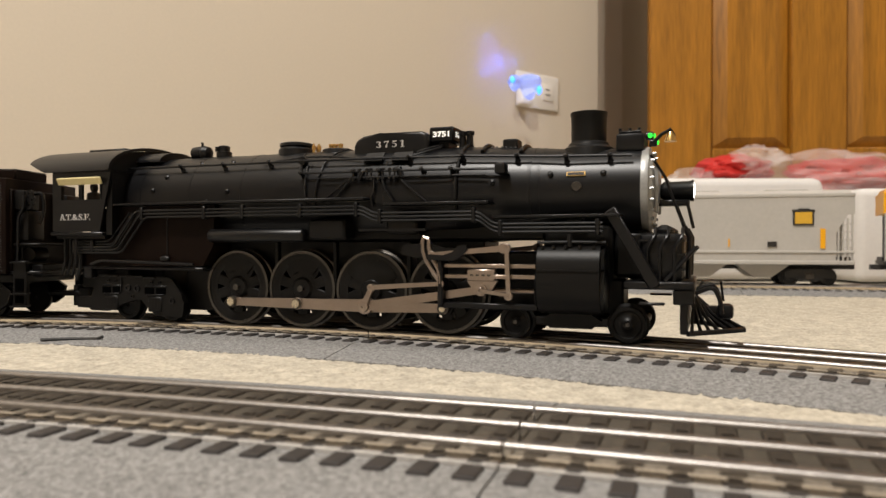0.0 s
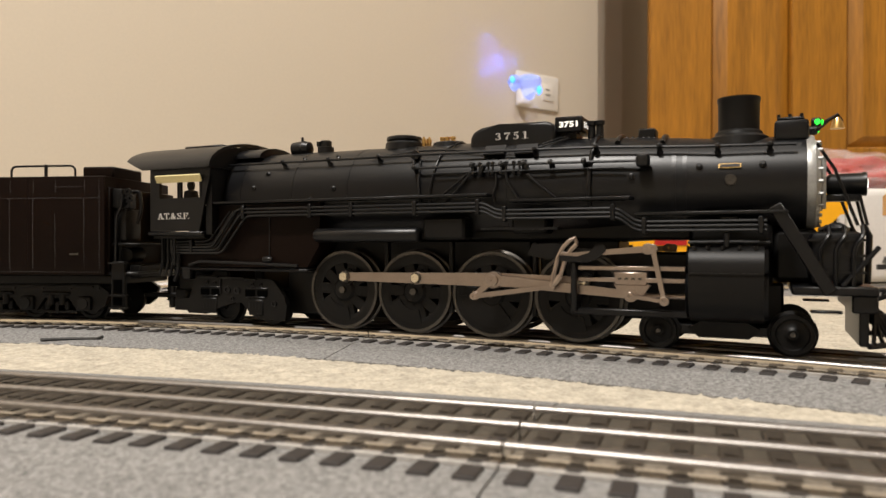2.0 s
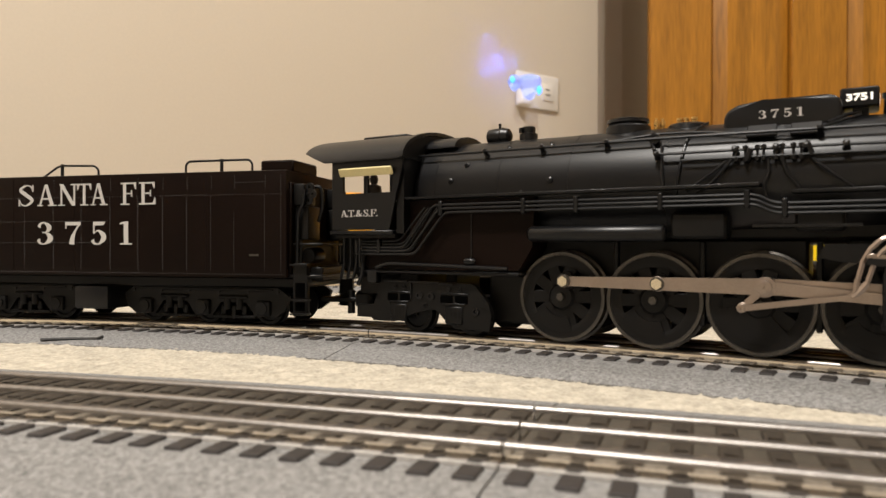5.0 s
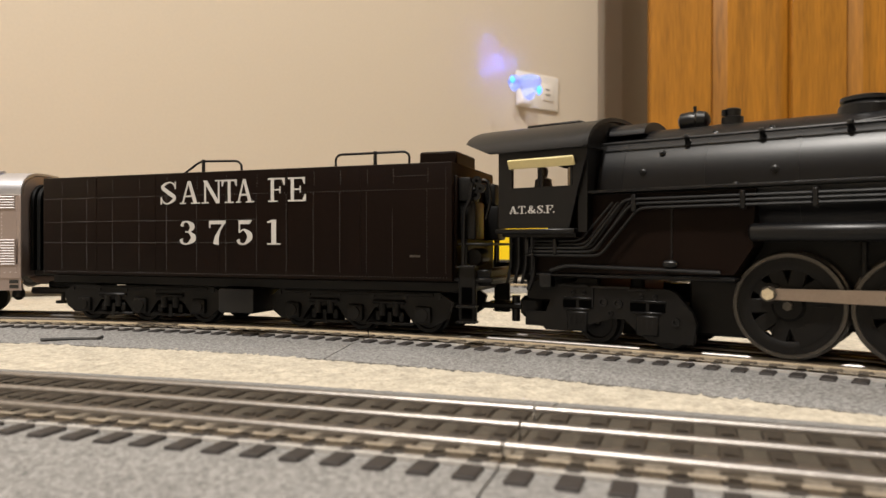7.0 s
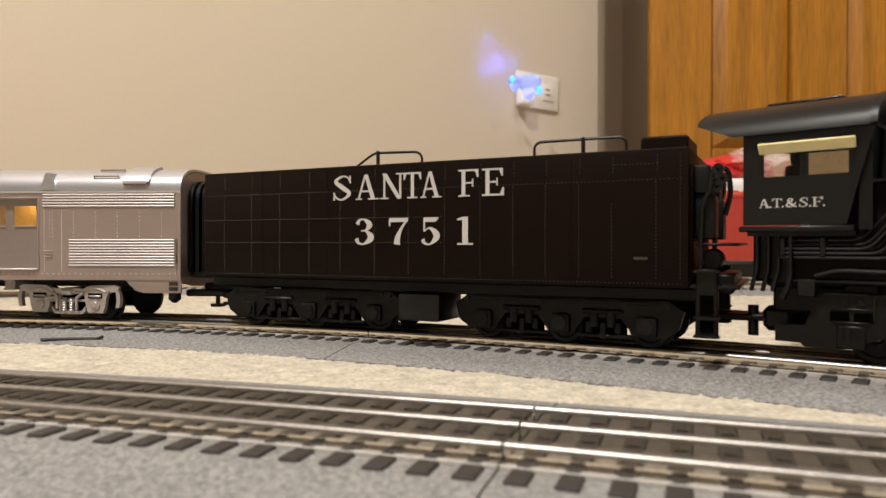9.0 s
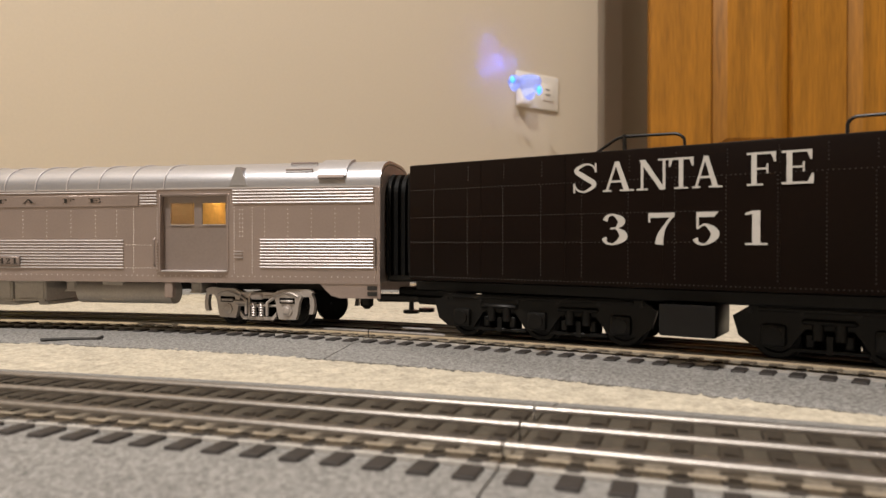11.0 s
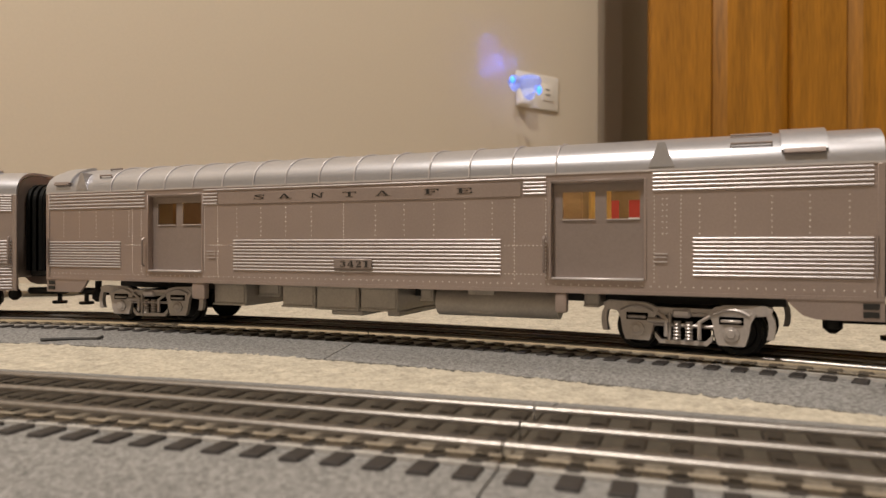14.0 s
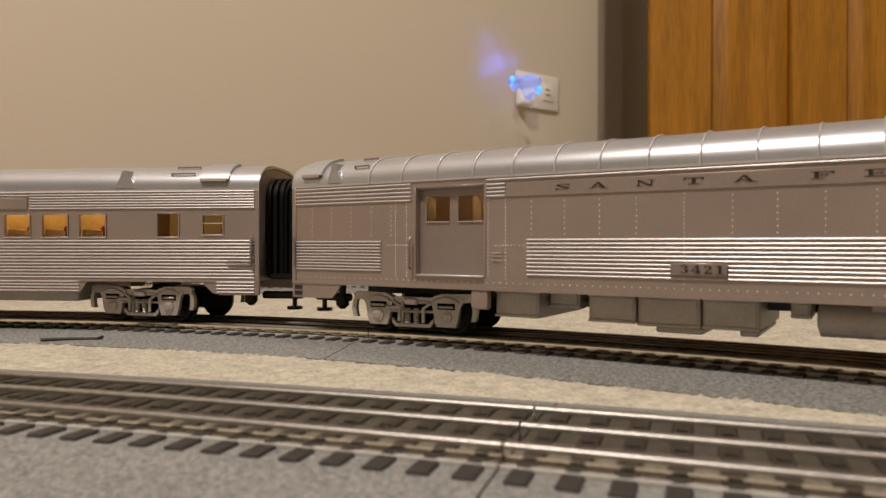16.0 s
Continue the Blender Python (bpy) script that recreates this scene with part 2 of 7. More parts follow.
# ---- setting ----
def slab(name, x0, x1, y0, y1, z0, z1, mat, label, category):
    ob = part(name, box(bmn(), x0, x1, y0, y1, z0, z1), mat, smooth=False)
    return tagged(ob, label, category, kind="structure")


def carpet_height(x, y):
    p = Vector((x * 150, y * 150, 0))
    q = Vector((x * 420, y * 420, 3))
    return CARPET_Z + 0.0006 * noise.noise(p) + 0.0007 * noise.noise(q) + 0.0004 * noise.noise(q * 1.7) + 0.0006 * noise.noise(Vector((x * 22, y * 22, 5)))


def build_carpet():
    step = 0.0015
    nx, ny = int(0.80 / step), int(0.69 / step)
    verts = [(-0.35 + i * step, 0.04 + j * step, carpet_height(-0.35 + i * step, 0.04 + j * step)) for j in range(ny) for i in range(nx)]
    faces = [(j * nx + i, j * nx + i + 1, (j + 1) * nx + i + 1, (j + 1) * nx + i) for j in range(ny - 1) for i in range(nx - 1)]
    me = bpy.data.meshes.new("carpet_pile")
    me.from_pydata(verts, [], faces)
    me.materials.append(CARPET)
    me.polygons.foreach_set("use_smooth", [True] * len(me.polygons))
    tagged(new("carpet_pile", me), "beige plush carpet with short uneven pile", "carpet", kind="structure")
    slab("floor", -3.4, 2.6, -3.2, 2.4, CARPET_Z - 0.05, CARPET_Z - 0.0022, CARPET, "beige plush wall-to-wall carpet", "carpet")




build_carpet()
WALL_A = 36.0   # the painted wall runs back to its right


def build_room():
    m = pose(0.19, 1.46, 0, 0, 0, WALL_A)
    bm = box(bmn(), -3.2, 0.190, 0.0, 0.1, -0.05, 2.4)
    tagged(part("wall_north", bm, WALL, smooth=False, m=m), "plain beige painted wall with a fine orange-peel texture", "wall", kind="structure")
    # past the outside corner the wall turns back behind the cabinet
    bm = prism(bmn(), [(0.3440, 1.5725), (0.4424, 1.75), (0.69, 2.32), (0.60, 2.36), (0.36, 1.80), (0.2875, 1.66)], -0.05, 2.4, "xy")
    tagged(part("wall_return", bm, WALL, smooth=False), "shaded beige wall return past an outside corner", "wall", kind="structure")
    slab("wall_south", -3.4, 2.6, -3.3, -3.2, -0.05, 2.4, WALL, "plain beige painted wall", "wall")
    slab("wall_west", -3.5, -3.4, -3.2, 2.4, -0.05, 2.4, WALL, "plain beige painted wall", "wall")
    slab("wall_east", 2.6, 2.7, -3.2, 2.4, -0.05, 2.4, WALL, "plain beige painted wall", "wall")
    slab("wall_far", -3.4, 2.6, 2.4, 2.5, -0.05, 2.4, WALL, "plain beige painted wall", "wall")
    slab("ceiling", -3.5, 2.7, -3.3, 2.5, 2.4, 2.45, CEILING, "plain white ceiling", "ceiling")
    for x, y in ((0.95, 0.25), (-0.62, -0.5)):
        lamp = empty("ceiling_light", "round flush ceiling light with a white rim", "ceiling light", "ceiling lights")
        lamp.location = (x, y, 2.4)
        part("rim", lathe(bmn(), [(0, 0.16), (-0.03, 0.16), (-0.05, 0.13), (-0.03, 0.12), (-0.01, 0.12)], "z"), PLATE_WHITE, lamp)


build_room()


def build_cabinet():
    cab = empty("oak_cabinet", "honey oak cabinet with a framed raised-panel door", "cabinet")
    cab.matrix_basis = pose(0.4285, 1.47, CARPET_Z, 0, 0, -4)
    bm = box(bmn(), 0.16, 0.86, 0.022, 0.24, 0.0, 1.5, 0.003)
    part("body", bm, OAK, cab)
    door = part("door", box(bmn(), 0.0, 0.128, 0.0, 0.02, 0.10, 1.5, 0.003), OAK, cab)
    part("mullion", box(bmn(), 0.287, 0.398, 0.0, 0.02, 0.10, 1.5, 0.003), OAK, door)
    part("stile", box(bmn(), 0.562, 0.66, 0.0, 0.02, 0.10, 1.5, 0.003), OAK, door)
    for x0, x1 in ((0.1285, 0.2865), (0.3985, 0.5615)):
        part("rail", box(bmn(), x0, x1, 0.001, 0.02, 0.10, 0.247, 0.003), OAK, door)
        bm = bmn()
        x0, x1, z0, z1 = x0 + 0.001, x1 - 0.001, 0.249, 1.49
        o = [bm.verts.new(p) for p in ((x0, 0.016, z0), (x1, 0.016, z0), (x1, 0.016, z1), (x0, 0.016, z1))]
        i = [bm.verts.new(p) for p in ((x0 + 0.03, 0.004, z0 + 0.020), (x1 - 0.03, 0.004, z0 + 0.020), (x1 - 0.03, 0.004, z1 - 0.03), (x0 + 0.03, 0.004, z1 - 0.03))]
        for k in range(4):
            bm.faces.new((o[k], o[(k + 1) % 4], i[(k + 1) % 4], i[k]))
        bm.faces.new(i)
        part("panel", bm, OAK, door, smooth=False)
    part("plinth", box(bmn(), 0.0, 0.85, 0.004, 0.02, 0.0, 0.097, 0.002), OAK, cab)


build_cabinet()


def build_outlet():
    m = pose(0.19, 1.46, 0.0, 0, 0, WALL_A) @ pose(0.0, -0.0005, 0.355)
    plate = empty("wall_outlet", "white wall outlet plate mounted sideways on the beige wall", "outlet")
    plate.matrix_basis = m
    part("plate", box(bmn(), -0.055, 0.062, -0.006, 0.0, -0.036, 0.036, 0.003, 2), PLATE_WHITE, plate)
    part("socket", box(bmn(), 0.012, 0.044, -0.0085, -0.006, -0.017, 0.017, 0.002, 2), PLATE_WHITE, plate)
    part("slot", box(bmn(), 0.022, 0.032, -0.0092, -0.0084, 0.004, 0.0065), BLACK_MATT, plate)
    part("slot", box(bmn(), 0.022, 0.034, -0.0092, -0.0084, -0.0065, -0.004), BLACK_MATT, plate)
    night = empty("night_light", "clear plug-in night light glowing blue", "night light")
    night.matrix_basis = m @ pose(-0.046, -0.010, -0.012)
    part("plug_body", box(bmn(), -0.014, 0.016, -0.016, 0.004, -0.024, 0.012, 0.005, 3), PLATE_WHITE, night)
    bm = lathe(bmn(), [(-0.022, 0.004), (-0.016, 0.010), (0.0, 0.018), (0.014, 0.024), (0.022, 0.022), (0.027, 0.012)], "z", (-0.006, -0.028, 0.004), 20)
    shade = part("shade", bm, GLASS_BLUE, night, "clear ribbed shade with a blue tint and glow of its own")
    shade.visible_shadow = False
    part("led", lathe(bmn(), [(-0.004, 0.002), (0, 0.005), (0.006, 0.004), (0.009, 0.001)], "z", (-0.066, -0.046, 0.009), 12), BLUE_LED, night)
    petal = part("petal", lathe(bmn(), [(-0.016, 0.003), (-0.008, 0.010), (0.004, 0.014), (0.013, 0.008), (0.016, 0.002)], "z", (-0.052, -0.036, 0.008), 16), GLASS_BLUE, night, "clear petal of the shade")
    petal.visible_shadow = False
    part("led", lathe(bmn(), [(-0.006, 0.002), (0, 0.005), (0.008, 0.004), (0.011, 0.001)], "z", (0.000, -0.050, -0.004), 12), BLUE_LED, night)
    # a few lamps added near the wall make the faceted shade's soft patches
    for lamp, (x, out, z) in zip(GLOW_LAMPS, ((-0.100, -0.016, 0.044), (-0.128, -0.018, 0.028), (-0.062, -0.010, 0.052), (-0.130, -0.014, 0.084))):
        lamp.matrix_basis = m @ pose(x, out, z)


build_outlet()


# ---- tracks ----
def sweep(arc, s0, s1, prof, step=0.012):
    """A profile (offset to the left, height) drawn along the line."""
    bm = bmn()
    n = max(2, int((s1 - s0) / step))
    rings = []
    for k in range(n + 1):
        x, y, a = arc.at(s0 + (s1 - s0) * k / n)
        nx, ny = -math.sin(a), math.cos(a)
        rings.append([bm.verts.new((x + nx * o, y + ny * o, z)) for o, z in prof])
    m = len(prof)
    for A, B in zip(rings, rings[1:]):
        for k in range(m):
            bm.faces.new((A[k], A[(k + 1) % m], B[(k + 1) % m], B[k]))
    bm.faces.new(rings[0])
    bm.faces.new(rings[-1])
    return bm


def rail_profile(o):
    head = [(-0.0015, -0.0013), (-0.0014, -0.0007), (-0.0010, -0.00025), (-0.0005, -0.00005), (0.0, 0.0), (0.0005, -0.00005), (0.0010, -0.00025), (0.0014, -0.0007), (0.0015, -0.0013)]
    foot = [(-0.0026, -0.0046), (-0.0026, -0.0041), (-0.0013, -0.0039)]
    return [(o + a, b) for a, b in foot + head] + [(o - a, b) for a, b in foot[::-1]]


BED = [(-0.0585, -0.0125), (-0.0585, -0.0082), (-0.0345, -0.0046), (-0.0225, -0.0046), (-0.0225, -0.0050), (0.0225, -0.0050), (0.0225, -0.0046),
       (0.0345, -0.0046), (0.0585, -0.0082), (0.0585, -0.0125)]
TIE_MESH = {}


def tie_mesh():
    if not TIE_MESH:
        bm = bmn()
        box(bm, -0.0025, 0.0025, -0.0309, 0.0309, -0.0062, -0.0038, 0.0006, 2)
        for o in (-0.0172, 0.0, 0.0172):
            for d in (-0.0040, 0.0040):
                box(bm, -0.0014, 0.0014, o + d - 0.0009, o + d + 0.0009, -0.0042, -0.0035)
        TIE_MESH["tie"] = finish(bm, "tie", TIE)
    return TIE_MESH["tie"]


def track(name, label, arc, s0, s1, joints, ties=True, group="track sections"):
    """One run of plastic-bedded track, cut into sections at the joints."""
    cuts = [s0] + [j for j in joints if s0 < j < s1] + [s1]
    for a, b in zip(cuts, cuts[1:]):
        t = empty(name, label, "toy track", group)
        a, b = a + 0.0003, b - 0.0003
        part("roadbed", sweep(arc, a, b, BED, 0.006), ROADBED, t, smooth=False)
        for o in (-0.0086, 0.0086):
            part("deck", sweep(arc, a, b, [(o - 0.0070, -0.0056), (o - 0.0070, -0.0045), (o + 0.0070, -0.0045), (o + 0.0070, -0.0056)]), DECK, t, smooth=False)
        for o in (-0.0220, 0.0220):
            part("edge_strip", sweep(arc, a, b, [(o - 0.0012, -0.0050), (o - 0.0010, -0.0037), (o + 0.0010, -0.0037), (o + 0.0012, -0.0050)]), EDGE, t, smooth=False)
        for o, mat in ((-0.0172, RAIL), (0.0, RAIL), (0.0172, RAIL)):
            rl = part("rail", sweep(arc, a, b, rail_profile(o)), mat, t)
            part("rail_web", sweep(arc, a, b, [(o - 0.00155, -0.0040), (o - 0.00155, -0.00135), (o + 0.00155, -0.00135), (o + 0.00155, -0.0040)]), RAIL_SIDE, rl, smooth=False)
        if ties:
            n = max(1, round((b - a) / 0.0097))
            for k in range(n):
                x, y, h = arc.at(a + (b - a) * (k + 0.5) / n)
                o = new("tie", tie_mesh())
                o.parent = t
                o.matrix_basis = pose(x, y, 0, 0, 0, math.degrees(h))


TRACK_LABEL = "grey plastic-bedded toy track with three metal rails on the carpet"


# ---- lettering with serifs ----
def blend_line(pts, n=7):
    """A smooth course through (x, y, width) points."""
    P = [np.array(p, float) for p in pts]
    P = [2 * P[0] - P[1]] + P + [2 * P[-1] - P[-2]]
    out = []
    for a, b, c, d in zip(P, P[1:], P[2:], P[3:]):
        for k in range(n):
            t = k / n
            out.append(0.5 * (2 * b + (c - a) * t + (2 * a - 5 * b + 4 * c - d) * t * t + (3 * b - a - 3 * c + d) * t ** 3))
    return out + [P[-2]]


def bar(x0, x1, y0, y1):
    return [(x0, y0), (x1, y0), (x1, y1), (x0, y1)]


# roman capitals and figures: straight pieces, and swelling strokes, in a unit square
GLYPH = {
    "A": ([[(0.41, 1.0), (0.57, 1.0), (0.93, 0.02), (0.74, 0.02)], [(0.42, 0.98), (0.50, 0.98), (0.18, 0.02), (0.09, 0.02)], bar(0.24, 0.74, 0.30, 0.37), bar(0.0, 0.30, 0.0, 0.055), bar(0.60, 1.08, 0.0, 0.055)], []),
    "N": ([bar(0.13, 0.21, 0.03, 0.97), bar(0.80, 0.88, 0.02, 0.97), [(0.07, 1.0), (0.26, 1.0), (0.88, 0.0), (0.72, 0.0)], bar(0.0, 0.34, 0.0, 0.055), bar(0.66, 1.02, 0.945, 1.0)], []),
    "T": ([bar(0.41, 0.59, 0.03, 0.96), bar(0.0, 1.0, 0.935, 1.0), [(0.0, 0.95), (0.0, 0.72), (0.06, 0.72), (0.16, 0.95)], [(1.0, 0.95), (1.0, 0.72), (0.94, 0.72), (0.84, 0.95)], bar(0.22, 0.78, 0.0, 0.055)], []),
    "F": ([bar(0.15, 0.33, 0.03, 0.97), bar(0.0, 0.96, 0.935, 1.0), bar(0.32, 0.68, 0.475, 0.535), bar(0.65, 0.71, 0.36, 0.65), [(0.96, 0.95), (0.96, 0.70), (0.90, 0.70), (0.80, 0.95)], bar(0.0, 0.54, 0.0, 0.055)], []),
    "E": ([bar(0.15, 0.33, 0.03, 0.97), bar(0.0, 0.94, 0.935, 1.0), bar(0.32, 0.68, 0.475, 0.535), bar(0.65, 0.71, 0.36, 0.65), [(0.94, 0.95), (0.94, 0.72), (0.88, 0.72), (0.78, 0.95)], bar(0.0, 0.98, 0.0, 0.065), [(0.99, 0.05), (0.99, 0.30), (0.93, 0.30), (0.80, 0.05)]], []),
    "S": ([bar(0.83, 0.89, 0.68, 1.0), bar(0.08, 0.14, 0.0, 0.32)], [[(0.86, 0.72, 0.03), (0.74, 0.92, 0.06), (0.48, 0.965, 0.07), (0.18, 0.77, 0.17), (0.48, 0.53, 0.21), (0.82, 0.27, 0.18), (0.50, 0.035, 0.07), (0.24, 0.09, 0.06), (0.11, 0.28, 0.03)]]),
    "1": ([bar(0.36, 0.68, 0.03, 1.0), bar(0.08, 0.96, 0.0, 0.06), [(0.37, 1.0), (0.37, 0.90), (0.08, 0.875), (0.08, 0.935)]], []),
    "2": ([[(0.08, 0.0), (0.92, 0.0), (0.96, 0.24), (0.86, 0.14), (0.30, 0.14)]], [[(0.20, 0.74, 0.16), (0.28, 0.92, 0.10), (0.52, 0.965, 0.07), (0.78, 0.73, 0.24), (0.48, 0.38, 0.10), (0.14, 0.05, 0.07)]]),
    "3": ([], [[(0.20, 0.78, 0.17), (0.28, 0.93, 0.09), (0.50, 0.965, 0.07), (0.74, 0.76, 0.24), (0.56, 0.55, 0.06), (0.38, 0.535, 0.05)], [(0.38, 0.53, 0.05), (0.58, 0.52, 0.07), (0.80, 0.27, 0.27), (0.50, 0.035, 0.07), (0.24, 0.07, 0.09), (0.16, 0.23, 0.18)]]),
    "4": ([bar(0.56, 0.80, 0.03, 1.0), bar(0.0, 1.0, 0.25, 0.32), [(0.56, 1.0), (0.62, 1.0), (0.08, 0.28), (0.0, 0.28)], bar(0.38, 0.98, 0.0, 0.055)], []),
    "5": ([bar(0.19, 0.26, 0.48, 0.98), [(0.19, 0.84), (0.74, 0.84), (0.88, 1.0), (0.19, 1.0)]], [[(0.22, 0.50, 0.04), (0.48, 0.61, 0.08), (0.78, 0.33, 0.27), (0.50, 0.035, 0.07), (0.24, 0.06, 0.09), (0.15, 0.20, 0.18)]]),
    "7": ([[(0.06, 0.85), (0.92, 0.85), (0.92, 1.0), (0.06, 1.0)], bar(0.06, 0.12, 0.70, 0.97)], [[(0.87, 0.93, 0.08), (0.62, 0.60, 0.10), (0.46, 0.28, 0.22), (0.42, 0.01, 0.28)]]),
    "&": ([], [[(0.98, 0.05, 0.08), (0.62, 0.25, 0.20), (0.26, 0.72, 0.16), (0.44, 0.96, 0.08), (0.60, 0.78, 0.12), (0.22, 0.42, 0.10), (0.14, 0.20, 0.18), (0.42, 0.03, 0.08), (0.74, 0.24, 0.08), (0.90, 0.52, 0.10)]]),
    ".": ([bar(0.2, 0.8, 0.0, 0.19)], []),
}


def serif_letter(ch, parent, x, y, z, w, h, mat):
    """One raised roman letter or figure that faces -y, its left lower corner at the given place."""
    straight, strokes = GLYPH[ch]
    bm = bmn()
    for k, poly in enumerate(straight):
        d = 0.00012 + 0.000012 * k
        prism(bm, [(a * w, b * h) for a, b in poly], -d, d)
    for k, pts in enumerate(strokes):
        line = [np.array((q[0], q[1], q[2] * (0.84 if q[2] > 0.1 and ch.isalpha() else 1.0))) for q in blend_line(pts)]
        d = 0.00010 - 0.000012 * k
        rims = []
        for i, p in enumerate(line):
            q = line[min(i + 1, len(line) - 1)] - line[max(i - 1, 0)]
            q = np.array((q[0] * w, q[1] * h))
            q = q / max(1e-9, math.hypot(*q))
            nx, nz = -q[1] * p[2] / 2 * w, q[0] * p[2] / 2 * h
            rims.append([bm.verts.new((p[0] * w + sx * nx, yy, p[1] * h + sx * nz)) for sx, yy in ((1, -d), (-1, -d), (-1, d), (1, d))])
        for A, B in zip(rims, rims[1:]):
            for i in range(4):
                bm.faces.new((A[i], A[(i + 1) % 4], B[(i + 1) % 4], B[i]))
        bm.faces.new(rims[0])
        bm.faces.new(rims[-1])
    return part("lettering", bm, mat, parent, smooth=False, m=pose(x, y, z))


# ---- steam locomotive ----
DRIVERS = (-0.0430, -0.0050, 0.0330, 0.0710)
DRV_Z, DRV_R, CRANK = 0.0192, 0.0188, 0.0071
ROLL, PHASE = 0.0179, -93.0
ROD_L, XHEAD_Z = 0.0580, 0.0212
LINK = (0.0672, 0.0345)


SPOKE = []


def driving_wheel(weight):
    """Spoked disc wheel, facing -y, its crank pin at the phase angle. Returns the black disc, the tyre and the hub cap."""
    bm = bmn()
    lathe(bm, [(-0.0010, 0.0128), (-0.0014, 0.0138), (-0.0016, 0.0150), (-0.0016, 0.0172), (0.0030, 0.0172), (0.0030, 0.0128)], "y", seg=40, close=True)
    lathe(bm, [(-0.0022, 0.0008), (-0.0022, 0.0046), (-0.0012, 0.0056), (0.0030, 0.0056), (0.0030, 0.0008)], "y", seg=20, close=True)
    arc0 = radians(PHASE + 180)
    span = radians(62 if weight else 38)
    poly = [(0.0148 * math.cos(arc0 + span * (k / 8 - 0.5) * 2), 0.0148 * math.sin(arc0 + span * (k / 8 - 0.5) * 2)) for k in range(9)]
    rin = 0.003 if weight else 0.0085
    poly += [(rin * math.cos(arc0 - span * (k / 4 - 0.5) * 2), rin * math.sin(arc0 - span * (k / 4 - 0.5) * 2)) for k in range(5)]
    prism(bm, poly, -0.0017, 0.002)
    p = radians(PHASE)
    cyl(bm, (CRANK * math.cos(p), -0.0015, CRANK * math.sin(p)), 0.0038, 0.0030, "y", 16)
    tyre = lathe(bmn(), [(-0.0019, 0.0173), (-0.0019, 0.0186), (-0.0012, DRV_R), (0.0022, DRV_R), (0.0026, DRV_R + 0.0008), (0.0034, DRV_R + 0.0008), (0.0034, 0.0173)], "y", seg=44, close=True)
    cap = cyl(bmn(), (0, -0.0028, 0), 0.0017, 0.0014, "y", 6)
    return bm, tyre, cap


def plain_wheel(r, thick=0.0042):
    return lathe(bmn(), [(-thick / 2, 0.0006), (-thick / 2 - 0.0004, 0.0018), (-thick / 2, 0.0024), (-thick / 2 + 0.0006, 0.0032), (-thick / 2 + 0.0008, r * 0.72), (-thick / 2, r * 0.78), (-thick / 2, r * 0.97),
                         (-thick / 2 + 0.0005, r), (thick / 2 - 0.001, r), (thick / 2 - 0.0006, r + 0.0011), (thick / 2, r + 0.0011), (thick / 2, 0.0006)], "y", seg=28, close=True)


def rod(length, w0, w1, thick, eye0, eye1):
    """A flat rod from the origin along +x with an eye at each end."""
    bm = bmn()
    prism(bm, [(0, -w0 / 2), (length, -w1 / 2), (length, w1 / 2), (0, w0 / 2)], -thick / 2, thick / 2)
    lathe(bm, [(-thick * 0.62, 0.0004), (-thick * 0.62, eye0 * 0.85), (-thick * 0.5, eye0), (thick * 0.5, eye0), (thick * 0.5, 0.0004)], "y", (0, 0, 0), 18, close=True)
    lathe(bm, [(-thick * 0.62, 0.0004), (-thick * 0.62, eye1 * 0.85), (-thick * 0.5, eye1), (thick * 0.5, eye1), (thick * 0.5, 0.0004)], "y", (length, 0, 0), 18, close=True)
    return bm


def boiler_radius(x):
    pts = [(-0.114, 0.0246), (-0.05, 0.0244), (0.0, 0.0244), (0.040, 0.0238), (0.078, 0.0229), (0.105, 0.0212), (0.125, 0.0196), (0.156, 0.0189)]
    return float(np.interp(x, [p[0] for p in pts], [p[1] for p in pts]))


BOIL_Z = 0.0643


def on_boiler(x, deg, off=0.0):
    """A place on the boiler's near side, deg above the level of its axis."""
    r = boiler_radius(x) + off
    return (x, -r * math.cos(radians(deg)), BOIL_Z + r * math.sin(radians(deg)))


def steps_line(pts, n=6):
    """Rounds the corners of a run of pipe."""
    out = [Vector(pts[0])]
    for a, b, c in zip(pts, pts[1:], pts[2:]):
        a, b, c = Vector(a), Vector(b), Vector(c)
        r = min(0.003, (a - b).length * 0.45, (c - b).length * 0.45)
        p, q = b + (a - b).normalized() * r, b + (c - b).normalized() * r
        for k in range(4):
            t = k / 3
            out.append(p * (1 - t) ** 2 + b * 2 * t * (1 - t) + q * t ** 2)
    out.append(Vector(pts[-1]))
    return out


